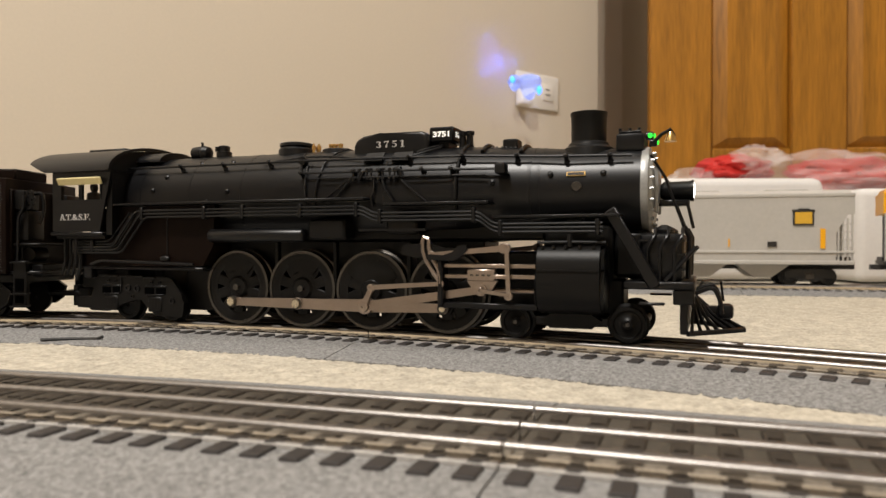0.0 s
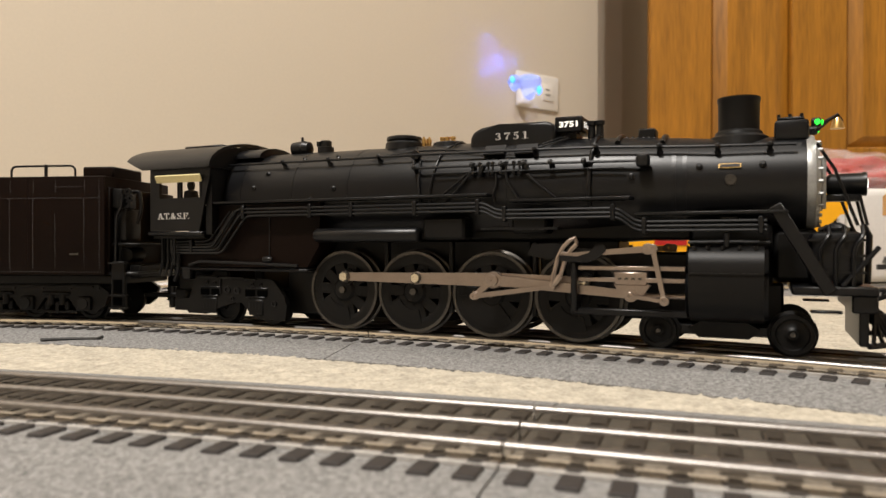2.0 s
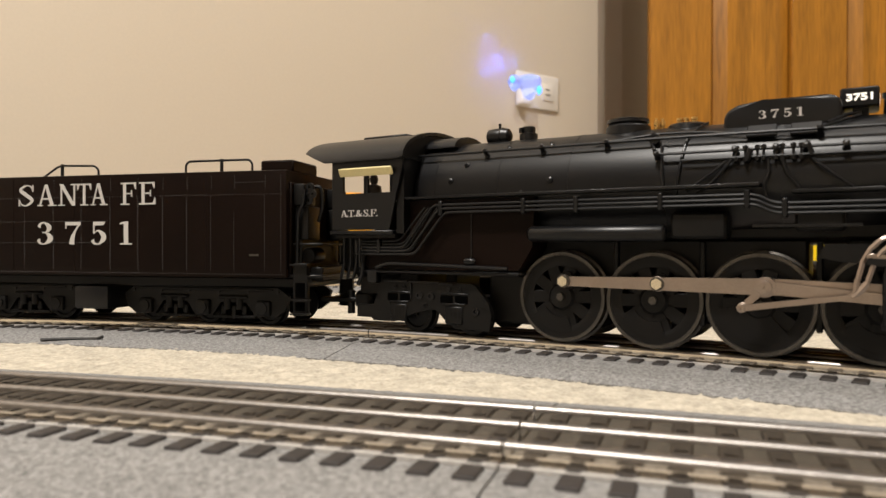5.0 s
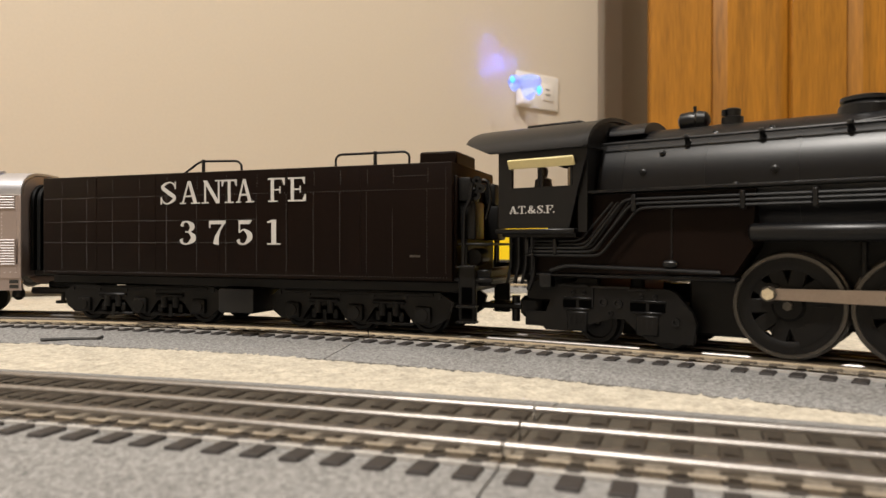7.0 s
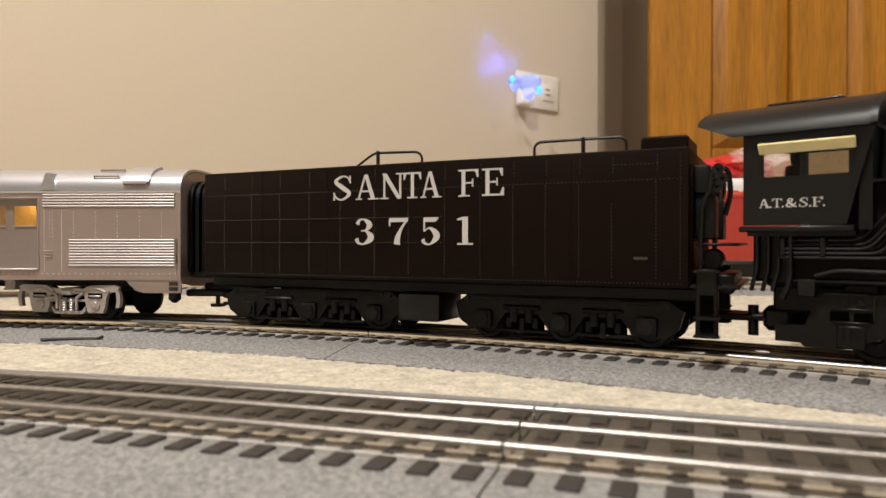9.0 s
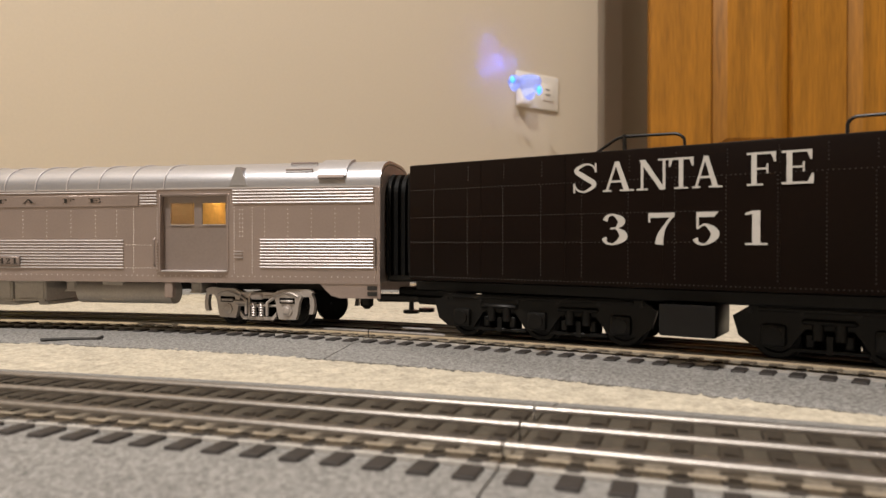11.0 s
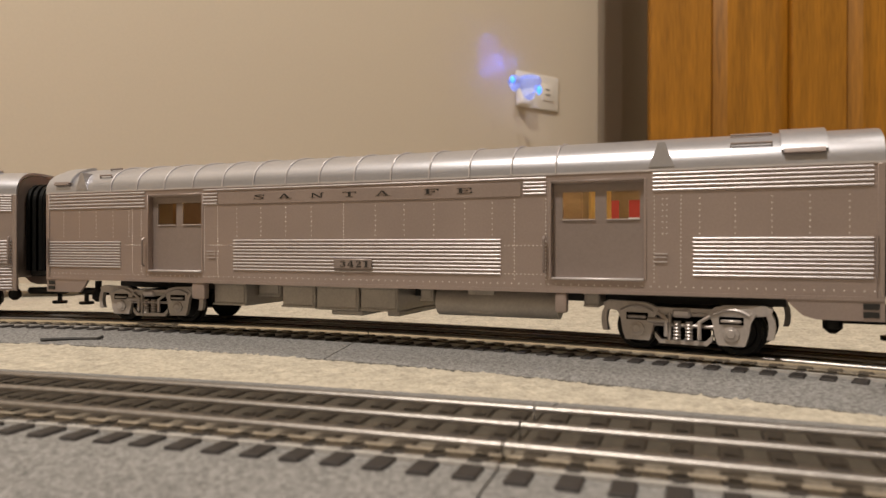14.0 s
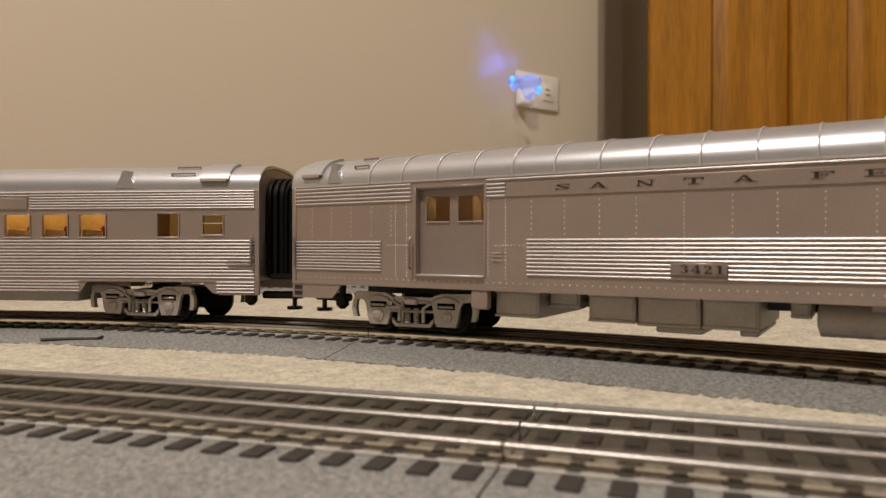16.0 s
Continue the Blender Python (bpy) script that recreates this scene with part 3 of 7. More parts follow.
def build_loco():
    L = empty("steam_locomotive", "black model steam locomotive with bright rods and lit headlight", "toy locomotive")
    xs = [-0.114, -0.05, 0.0, 0.04, 0.078, 0.105, 0.125, 0.1555]
    part("boiler", lathe(bmn(), [(x, boiler_radius(x)) for x in xs], "x", (0, 0, BOIL_Z), 48), BLACK, L)
    for x in (-0.104, -0.072, -0.040, -0.001, 0.0395, 0.0735, 0.1085, 0.1125):
        r = boiler_radius(x)
        part("boiler_band", lathe(bmn(), [(x - 0.0008, r - 0.0003), (x - 0.0008, r + 0.00016), (x + 0.0008, r + 0.00016), (x + 0.0008, r - 0.0003)], "x", (0, 0, BOIL_Z), 48, close=True), BLACK, L)
    part("boiler_pipe", tube(bmn(), [on_boiler(0.0760, d, 0.0008) for d in range(-20, 95, 8)], 0.0009), BLACK, L)
    # smokebox front
    f = part("smokebox_front", lathe(bmn(), [(0.1555, 0.0189), (0.1572, 0.0192), (0.1585, 0.0188), (0.1588, 0.0172), (0.1600, 0.0160), (0.1604, 0.0110), (0.1618, 0.0085), (0.1625, 0.0040)], "x", (0, 0, BOIL_Z), 44), GREY_FRONT, L,
             "graphite grey smokebox front with bolts")
    bolt = None
    for k in range(22):
        a = 2 * math.pi * k / 22
        m = pose(0.1600, 0.0162 * math.cos(a), BOIL_Z + 0.0162 * math.sin(a))
        if bolt is None:
            bolt = part("bolt", cyl(bmn(), (0, 0, 0), 0.0007, 0.0016, "x", 6), GREY_FRONT, f, m=m)
        else:
            share(bolt, f, m)
    for y in (-0.009, 0.009):
        part("hinge", box(bmn(), 0.1606, 0.1622, y - 0.0008, y + 0.0008, BOIL_Z - 0.010, BOIL_Z + 0.010, 0.0003), GREY_FRONT, f)
    # headlight
    h = part("headlight", lathe(bmn(), [(0.1625, 0.0030), (0.1640, 0.0041), (0.1745, 0.0042), (0.1752, 0.0046), (0.1762, 0.0046), (0.1762, 0.0039), (0.1755, 0.0038)], "x", (0, 0, 0.0640), 24), BLACK, L, "black headlight shell with visor")
    part("lens", lathe(bmn(), [(0.1754, 0.0037), (0.1762, 0.0034), (0.1766, 0.0020), (0.1767, 0.0004)], "x", (0, 0, 0.0640), 20), HEADLIGHT, h, "lit white headlight lens")
    part("bracket", box(bmn(), 0.160, 0.1745, -0.0035, 0.0035, 0.0575, 0.0602, 0.0006), BLACK, h)
    # front stays
    for y in (-0.010, 0.010):
        part("stay", tube(bmn(), [(0.1590, y, 0.0790), (0.1650, y, 0.0690), (0.1725, y, 0.0480)], 0.0006), BLACK, L)
    for y in (-0.006, 0.006):
        part("stay", tube(bmn(), [(0.1735, y, 0.0590), (0.1760, y, 0.0480)], 0.0006), BLACK, L)
    # chimney
    part("chimney", lathe(bmn(), [(0.0800, 0.0120), (0.0838, 0.0112), (0.0850, 0.0092), (0.0862, 0.0088), (0.0868, 0.0078), (0.0980, 0.0079), (0.0984, 0.0082), (0.1000, 0.0082), (0.1000, 0.0068), (0.0900, 0.0066)], "z", (0.1315, 0, 0), 32), BLACK_MATT, L)
    # feedwater heater box, its bolts, green markers and bell
    b = part("heater_box", box(bmn(), 0.1445, 0.1565, -0.0095, 0.0095, 0.0810, 0.0888, 0.0012, 2), BLACK, L)
    part("lid", box(bmn(), 0.1455, 0.1550, -0.0082, 0.0082, 0.0888, 0.0900, 0.0005), BLACK, b)
    for x in (0.146, 0.150, 0.154):
        part("knob", cyl(bmn(), (x, -0.006, 0.0906), 0.0007, 0.0014, "z", 8), BLACK, b)
    for y in (-0.0105, 0.0105):
        g = part("marker_lamp", lathe(bmn(), [(-0.0020, 0.0012), (-0.0016, 0.0018), (0.0010, 0.0018), (0.0014, 0.0012)], "x", (0.1590, y, 0.0868), 14), BLACK, L)
        part("lens", lathe(bmn(), [(0, 0.0011), (0.0005, 0.0009), (0.0007, 0.0003)], "x", (0.1604, y, 0.0868), 12), GREEN_LIGHT, g, "lit green marker lens")
        part("lens", lathe(bmn(), [(0, 0.0011), (-0.0005, 0.0009), (-0.0007, 0.0003)], "y", (0.1590, y - 0.0016 if y < 0 else y + 0.0016, 0.0868), 12), GREEN_LIGHT, g, "lit green marker lens")
    bell = part("bell", lathe(bmn(), [(0.0855, 0.0026), (0.0862, 0.0024), (0.0885, 0.0017), (0.0898, 0.0010), (0.0900, 0.0003)], "z", (0.1665, 0, 0), 18), BRASS, L, "small brass bell")
    part("yoke", tube(bmn(), [(0.1580, 0, 0.0840), (0.1630, -0.002, 0.0885), (0.1665, 0, 0.0908), (0.1680, 0, 0.0880)], 0.0008), BLACK, bell)
    # sand box with its number
    sand = prism(bmn(), [(0.0188, 0.0800), (0.0580, 0.0800), (0.0586, 0.0905), (0.0576, 0.0935), (0.0545, 0.0948), (0.0330, 0.0948), (0.0240, 0.0938), (0.0202, 0.0918), (0.0188, 0.0890)], -0.0122, 0.0122)
    bevel(sand, list(sand.verts), 0.0024, 3)
    s = part("sandbox", sand, BLACK, L)
    for ch, x in zip("3751", (0.0310, 0.0353, 0.0395, 0.0438)):
        serif_letter(ch, s, x, -0.01235, 0.0876, 0.0030 if ch != "1" else 0.0026, 0.0031, WHITE_LETTER)
    part("hatch", lathe(bmn(), [(0.0944, 0.0050), (0.0954, 0.0046), (0.0956, 0.0010)], "z", (0.0430, 0, 0), 20), BLACK, s)
    nb = part("number_box", box(bmn(), 0.0574, 0.0696, -0.0086, 0.0086, 0.0896, 0.0966, 0.0006), BLACK_MATT, L)
    part("post", box(bmn(), 0.0614, 0.0664, -0.0060, 0.0060, 0.0820, 0.0897), BLACK_MATT, nb)
    lettering("3751", 0.01, NUMBER_LIT, nb, (0.0594, -0.0087, 0.0918), fit=(0.0082, 0.0026), heavy=0.0003, label="lit white number on black board")
    lettering("3751", 0.01, NUMBER_LIT, nb, (0.06965, -0.0056, 0.0918), fit=(0.0112, 0.0026), heavy=0.0003, rz=90, label="lit white number on black board")
    # fittings on the boiler's back
    part("steam_dome", lathe(bmn(), [(0.0870, 0.0095), (0.0905, 0.0092), (0.0915, 0.0082), (0.0922, 0.0088), (0.0936, 0.0086), (0.0943, 0.0060), (0.0944, 0.0010)], "z", (-0.0213, 0, 0), 32), BLACK, L)
    for x, y in ((-0.0085, -0.004), (-0.0065, -0.002), (-0.0095, 0.002)):
        part("whistle", lathe(bmn(), [(0.0870, 0.0008), (0.0895, 0.0008), (0.0898, 0.0011), (0.0916, 0.0011), (0.0919, 0.0005), (0.0928, 0.0005)], "z", (x, y, 0), 12), BRASS, L, "small brass whistle")
    base = part("valve_base", lathe(bmn(), [(0.0870, 0.0085), (0.0892, 0.0080), (0.0898, 0.0070), (0.0899, 0.001)], "z", (0.0035, 0, 0), 26), BLACK, L)
    for x in (0.0005, 0.0030, 0.0060):
        part("safety_valve", lathe(bmn(), [(0.0895, 0.0012), (0.0910, 0.0011), (0.0913, 0.0014), (0.0922, 0.0013), (0.0924, 0.0004)], "z", (x, -0.002, 0), 12), BRASS, base, "brass safety valve")
    part("turbo_generator", lathe(bmn(), [(-0.0060, 0.0020), (-0.0050, 0.0036), (-0.0010, 0.0040), (0.0010, 0.0036), (0.0020, 0.0042), (0.0050, 0.0034), (0.0062, 0.0016)], "x", (-0.0825, 0, 0.0915), 22), BLACK, L)
    part("valve", cyl(bmn(), (-0.0822, 0, 0.0958), 0.0007, 0.0036, "z", 8), BLACK, L)
    t = part("turret", lathe(bmn(), [(0.0860, 0.0042), (0.0915, 0.0042), (0.0918, 0.0030), (0.0945, 0.0032), (0.0950, 0.0024)], "z", (-0.0675, 0, 0), 18), BLACK, L)
    part("knob", cyl(bmn(), (-0.0700, -0.003, 0.0930), 0.0010, 0.0024, "z", 8), BLACK, t)
    for x in (0.0725, 0.0760):
        part("whistle_valve", lathe(bmn(), [(0.0860, 0.0018), (0.0925, 0.0016), (0.0928, 0.0022), (0.0945, 0.0022), (0.0947, 0.0012)], "z", (x, -0.003, 0), 14), BLACK, L)
    for x in (0.0855, 0.1035):
        part("ribbed_hoop", tube(bmn(), [(x, math.cos(a) * (boiler_radius(x) + 0.0006), BOIL_Z + math.sin(a) * (boiler_radius(x) + 0.0006)) for a in [radians(55 + 5 * k) for k in range(15)]], 0.0011), BLACK, L)
    part("relief_box", box(bmn(), 0.0925, 0.0995, -0.0045, 0.0045, 0.0840, 0.0898, 0.0006), BLACK_MATT, L)
    for k in range(7):
        p = on_boiler(0.0862 + k * 0.0022, 72, 0.0002)
        part("rivet", lathe(bmn(), [(0, 0.0006), (0.0006, 0.0004), (0.0008, 0.0001)], "z", p, 6), BLACK, L)
    # handrail on its stanchions
    rail_pts = [on_boiler(x, 40, 0.0030) for x in (-0.122, -0.08, -0.04, 0.0, 0.04, 0.08, 0.115, 0.152)]
    part("handrail", tube(bmn(), rail_pts, 0.0006), BLACK, L)
    st = lathe(bmn(), [(0, 0.0014), (0.0012, 0.0010), (0.0034, 0.0009), (0.0040, 0.0012), (0.0046, 0.0004)], "y", (0, 0, 0), 10)
    first = None
    for x in (-0.118, -0.079, -0.052, -0.024, 0.052, 0.078, 0.103, 0.1245, 0.1430):
        y, z = on_boiler(x, 40)[1:]
        m = pose(x, y, z) @ pose(0, 0, 0, -40) @ pose(0, 0, 0, 0, 0, 180)
        if first is None:
            first = part("handrail_post", st, BLACK, L, m=m)
        else:
            share(first, L, m)
    part("handrail", tube(bmn(), [on_boiler(x, 24, 0.0028) for x in (-0.004, 0.03, 0.06, 0.098)], 0.0006), BLACK, L)
    for x in (-0.003, 0.0250, 0.0385, 0.0480, 0.0600, 0.0740, 0.0970):
        y, z = on_boiler(x, 24)[1:]
        share(first, L, pose(x, y, z) @ pose(0, 0, 0, -24) @ pose(0, 0, 0, 0, 0, 180))
    for k, x in enumerate((0.0295, 0.0490)):
        part("oil_fitting", box(bmn(), -0.0009, 0.0009, -0.0022, 0.0010, -0.0024, 0.0026, 0.0004, m=pose(*on_boiler(x, 20 + (k % 3) * 4, 0.0014)) @ pose(0, 0, 0, 0, 20 * (-1) ** k)), BLACK, L)
    for x in (0.0330, 0.0475):
        part("bracket_plate", box(bmn(), -0.0050, 0.0050, -0.0006, 0.0006, -0.0030, 0.0030, 0.0003, m=pose(*on_boiler(x, 46, 0.0012)) @ pose(0, 0, 0, -42)), BLACK, L)
    part("check_valve", box(bmn(), 0.0950, 0.1000, -0.0275, -0.0210, 0.0715, 0.0765, 0.0012, 2), BLACK, L)
    # winding pipes down the side
    for pts in ([on_boiler(0.0250, 20, 0.002), on_boiler(0.0180, 0, 0.0015), on_boiler(0.0100, -14, 0.002), on_boiler(0.0030, -20, 0.002)],
                [on_boiler(0.0400, 18, 0.002), on_boiler(0.0420, 5, 0.0015), on_boiler(0.0460, -8, 0.0015)],
                [on_boiler(0.0760, -20, 0.001), on_boiler(0.070, -26, 0.001), on_boiler(0.045, -30, 0.001)],
                [on_boiler(-0.002, 35, 0.001), on_boiler(-0.001, 10, 0.001), on_boiler(0.000, -10, 0.001)],
                [on_boiler(0.0540, 50, 0.002), on_boiler(0.0600, 66, 0.0015), on_boiler(0.0640, 74, 0.0012)],
                [on_boiler(-0.0080, 60, 0.001), on_boiler(-0.0060, 40, 0.0015), on_boiler(-0.0040, 28, 0.0025)]):
        part("feed_pipe", tube(bmn(), pts, 0.0006), BLACK, L)
    for pts in ([on_boiler(-0.030, 44, 0.0012), on_boiler(-0.004, 52, 0.0012), on_boiler(0.010, 50, 0.0014), on_boiler(0.030, 42, 0.0018), on_boiler(0.050, 43, 0.0018), on_boiler(0.058, 54, 0.0014), on_boiler(0.064, 66, 0.0012)],
                [on_boiler(0.012, 78, 0.0010), on_boiler(0.010, 60, 0.0010), on_boiler(0.007, 44, 0.0010), on_boiler(0.006, 22, 0.0010), on_boiler(0.005, 4, 0.0010), on_boiler(0.004, -16, 0.0010)],
                [on_boiler(0.0225, 17, 0.0016), on_boiler(0.018, 8, 0.0012), on_boiler(0.008, -8, 0.0012)],
                [on_boiler(0.0500, 15, 0.0014), on_boiler(0.0540, 6, 0.0012), on_boiler(0.0620, -9, 0.0012)],
                [on_boiler(0.0360, 16, 0.0016), on_boiler(0.0365, 4, 0.0014), on_boiler(0.0345, -4, 0.0014), on_boiler(0.0355, -14, 0.0016)]):
        part("oil_pipe", tube(bmn(), steps_line(pts), 0.0005), BLACK, L)
    part("handrail", tube(bmn(), [on_boiler(x, 18, 0.0022) for x in (0.006, 0.03, 0.06, 0.090)], 0.0004), BLACK, L)
    for x in (0.0255, 0.0285, 0.0325, 0.0345, 0.0385, 0.0405, 0.0440, 0.0465):
        p = on_boiler(x, 21, 0.0022)
        part("lubricator_fitting", lathe(bmn(), [(-0.0030, 0.0003), (-0.0026, 0.0009), (-0.0012, 0.0009), (-0.0010, 0.0005), (0.0012, 0.0005), (0.0014, 0.0010), (0.0026, 0.0010), (0.0030, 0.0003)], "z", p, 8), BLACK, L)
    part("steam_fitting", lathe(bmn(), [(-0.0014, 0.0006), (-0.0012, 0.0022), (0.0012, 0.0022), (0.0014, 0.0006)], "y", on_boiler(-0.0050, 42, 0.0020), 14), BLACK, L)
    for x, d in ((-0.088, 30), (-0.070, 52), (-0.095, 12), (-0.047, 8), (-0.050, 52), (0.0925, 10), (0.1180, 20), (0.1405, 21), (-0.060, -4), (-0.1, -6)):
        part("washout_plug", lathe(bmn(), [(-0.0004, 0.0014), (0.0006, 0.0013), (0.0009, 0.0007), (0.0014, 0.0006)], "y", (0, 0, 0), 10), BLACK, L, m=pose(*on_boiler(x, d)) @ pose(0, 0, 0, -d) @ pose(0, 0, 0, 0, 0, 180))
    part("builder_plate", box(bmn(), -0.0040, 0.0040, -0.0003, 0.0003, -0.0009, 0.0009, m=pose(*on_boiler(0.1290, 20, 0.0003)) @ pose(0, 0, 0, -20)), BRASS, L, "small brass name plate")
    part("builder_plate", box(bmn(), -0.0036, 0.0036, -0.0004, 0.0003, -0.0006, 0.0006, m=pose(*on_boiler(0.1290, 20, 0.0004)) @ pose(0, 0, 0, -20)), BLACK, L)
    part("round_plate", lathe(bmn(), [(-0.0002, 0.0022), (0.0003, 0.0022), (0.0006, 0.0019), (0.0006, 0.0004)], "y", (0, 0, 0), 20), RIM, L, m=pose(*on_boiler(0.1293, 4)) @ pose(0, 0, 0, -4) @ pose(0, 0, 0, 0, 0, 180))
    part("sand_trap", box(bmn(), 0.1255, 0.1325, -0.0225, -0.0150, 0.0500, 0.0520, 0.0006), BLACK, L)
    # running boards and pipes
    for x0, x1, z in ((-0.128, 0.0340, 0.0620), (0.0440, 0.0935, 0.0592), (0.0955, 0.1490, 0.0528)):
        part("running_board", box(bmn(), x0, x1, -0.0315, -0.0190, z - 0.0006, z + 0.0006, 0.0002), BLACK, L)
        part("running_board", box(bmn(), x0, x1, 0.0190, 0.0315, z - 0.0006, z + 0.0006, 0.0002), BLACK, L)
    for k in range(3):
        d = -0.0017 * k
        pts = [(-0.1440, -0.0308, 0.0395 + d * 0.9), (-0.1160 + 0.003 * k, -0.0308, 0.0395 + d * 0.9), (-0.1000 + 0.003 * k, -0.0308, 0.0585 + d), (0.0330, -0.0308, 0.0585 + d), (0.0385, -0.0308, 0.0552 + d), (0.0890, -0.0308, 0.0552 + d), (0.0960, -0.0308, 0.0497 + d), (0.1420, -0.0308, 0.0497 + d)]
        part("side_pipe", tube(bmn(), steps_line(pts), 0.00058), BLACK, L)
    for k in range(4):
        part("side_pipe", tube(bmn(), steps_line([(-0.1440, -0.0300, 0.0425 - 0.0016 * k), (-0.1190 + 0.0022 * k, -0.0300, 0.0425 - 0.0016 * k), (-0.1050 + 0.0022 * k, -0.0300, 0.0575)]), 0.0005), BLACK, L)
    for x, z in ((-0.1430, 0.040), (-0.1300, 0.040), (-0.0960, 0.0568), (-0.0560, 0.0568), (-0.0330, 0.0568), (0.0, 0.0568), (0.0300, 0.0568), (0.0420, 0.0535), (0.0870, 0.0535), (0.0990, 0.0480), (0.1400, 0.0480)):
        part("pipe_clamp", box(bmn(), x - 0.0010, x + 0.0010, -0.0318, -0.0290, z - 0.0032, z + 0.0034, 0.0004), BLACK, L)
    # air tank and firebox
    for y in (-0.0285, 0.0285):
        part("air_tank", lathe(bmn(), [(-0.0545, 0.0010), (-0.0540, 0.0026), (-0.0530, 0.0033), (0.0003, 0.0033), (0.0013, 0.0026), (0.0018, 0.0010)], "x", (0, y, 0.0452), 22), BLACK, L)
    part("firebox", prism(bmn(), [(-0.1420, 0.0288), (-0.0600, 0.0298), (-0.0535, 0.0400), (-0.0525, 0.0610), (-0.1240, 0.0610), (-0.1420, 0.0400)], -0.0270, 0.0270), TENDER_BLACK, L, smooth=False)
    part("ash_pan", box(bmn(), -0.1440, -0.0590, -0.0285, 0.0285, 0.0274, 0.0290, 0.0005), BLACK, L)
    for x in (-0.0825,):
        part("seam", box(bmn(), x - 0.0003, x + 0.0003, -0.0274, -0.0268, 0.030, 0.0600), BLACK, L)
    part("injector", lathe(bmn(), [(-0.0026, 0.0008), (-0.002, 0.0014), (0.0, 0.0016), (0.002, 0.0013), (0.0030, 0.0006)], "x", (-0.0825, -0.0290, 0.0335), 10), BLACK, L)
    part("frame", box(bmn(), -0.0600, 0.1480, -0.0095, 0.0095, 0.0100, 0.0260, 0.001), BLACK_MATT, L)
    part("rear_frame", box(bmn(), -0.1500, -0.0605, -0.0095, 0.0095, 0.0100, 0.0165, 0.001), BLACK_MATT, L)
    part("under_boiler", box(bmn(), -0.0600, 0.1150, -0.0160, 0.0160, 0.0428, 0.0520, 0.001), BLACK_MATT, L)
    part("valve_gear_frame", box(bmn(), 0.0520, 0.1140, -0.0120, 0.0120, 0.0250, 0.0378, 0.001), BLACK_MATT, L)
    part("gear_hanger", box(bmn(), 0.0600, 0.0860, -0.0120, 0.0120, 0.0379, 0.0427, 0.0006), BLACK_MATT, L)
    part("saddle", box(bmn(), 0.1140, 0.1440, -0.0150, 0.0150, 0.0240, 0.0500, 0.002), BLACK_MATT, L)
    for x in (-0.020, 0.013, 0.052):
        part("brake_hanger", box(bmn(), x - 0.0010, x + 0.0010, -0.0205, -0.0175, 0.0100, 0.0420, 0.0004), BLACK_MATT, L)
    part("pump", box(bmn(), 0.0030, 0.0230, -0.0290, -0.0180, 0.0430, 0.0530, 0.0012), BLACK_MATT, L)
    part("lubricator", box(bmn(), 0.0450, 0.0600, -0.0300, -0.0190, 0.0455, 0.0530, 0.0010), BLACK_MATT, L)
    part("reach_rod", box(bmn(), 0.0320, 0.0650, -0.0320, -0.0305, 0.0470, 0.0480), BLACK, L)
    # cab
    c = empty_part("cab", L)
    for sgn in (-1, 1):
        y0, y1 = (-0.0335, -0.0323) if sgn < 0 else (0.0323, 0.0335)
        for nm, poly in (("lower_panel", [(-0.1560, 0.0478), (-0.1222, 0.0478), (-0.1181, 0.0650), (-0.1560, 0.0650)]),
                         ("upper_panel", [(-0.1560, 0.0748), (-0.1152, 0.0748), (-0.1140, 0.0815), (-0.1560, 0.0815)]),
                         ("window_post", [(-0.1560, 0.0650), (-0.1495, 0.0650), (-0.1495, 0.0748), (-0.1560, 0.0748)]),
                         ("window_post", [(-0.1210, 0.0650), (-0.1181, 0.0650), (-0.1152, 0.0748), (-0.1210, 0.0748)]),
                         ("window_post", [(-0.1360, 0.0650), (-0.1346, 0.0650), (-0.1346, 0.0748), (-0.1360, 0.0748)])):
            part(nm, prism(bmn(), poly, y0, y1), BLACK, c, smooth=False)
        yf = y0 - 0.0004 if sgn < 0 else y1 + 0.0004
        for x in (-0.1495, -0.1362, -0.1347, -0.1212):
            part("window_frame", box(bmn(), x - 0.0004, x + 0.0004, min(yf, y0), max(yf, y1), 0.0650, 0.0748), BLACK, c)
        part("sunshade", box(bmn(), -0.1500, -0.1192, -0.0006, 0.0006, -0.0018, 0.0022, 0.0003, m=pose(0, sgn * 0.0352, 0.0747, -sgn * 25)), CREAM, c, "cream window sunshade")
        part("cab_step", box(bmn(), -0.1575, -0.1200, sgn * 0.030 - 0.004, sgn * 0.030 + 0.004, 0.0455, 0.0475, 0.0004), BLACK, c)
        for k in range(12):
            part("rivet", lathe(bmn(), [(0, 0.00035), (0.0003, 0.0001)], "y", (-0.1175 + 0.0003 * k * 0.8, yf, 0.0665 + 0.0011 * k), 5), BLACK, c)
    part("far_lining", box(bmn(), -0.1550, -0.1200, 0.0310, 0.0318, 0.0462, 0.0800), CAB_INSIDE, c, "pale painted cab lining")
    part("cab_lamp", box(bmn(), -0.1450, -0.1250, -0.0040, 0.0040, 0.0900, 0.0910, 0.0003), CAB_LAMP, c, "lit cab lamp")
    part("backhead", box(bmn(), -0.1230, -0.1190, -0.0180, 0.0180, 0.0460, 0.0780, 0.002), CAB_INSIDE, c)
    part("floor", box(bmn(), -0.1550, -0.1200, -0.0320, 0.0320, 0.0440, 0.0460), BLACK_MATT, c)
    part("front_wall", box(bmn(), -0.1190, -0.1150, -0.0320, 0.0320, 0.0460, 0.0800), BLACK_MATT, c)
    n = 16
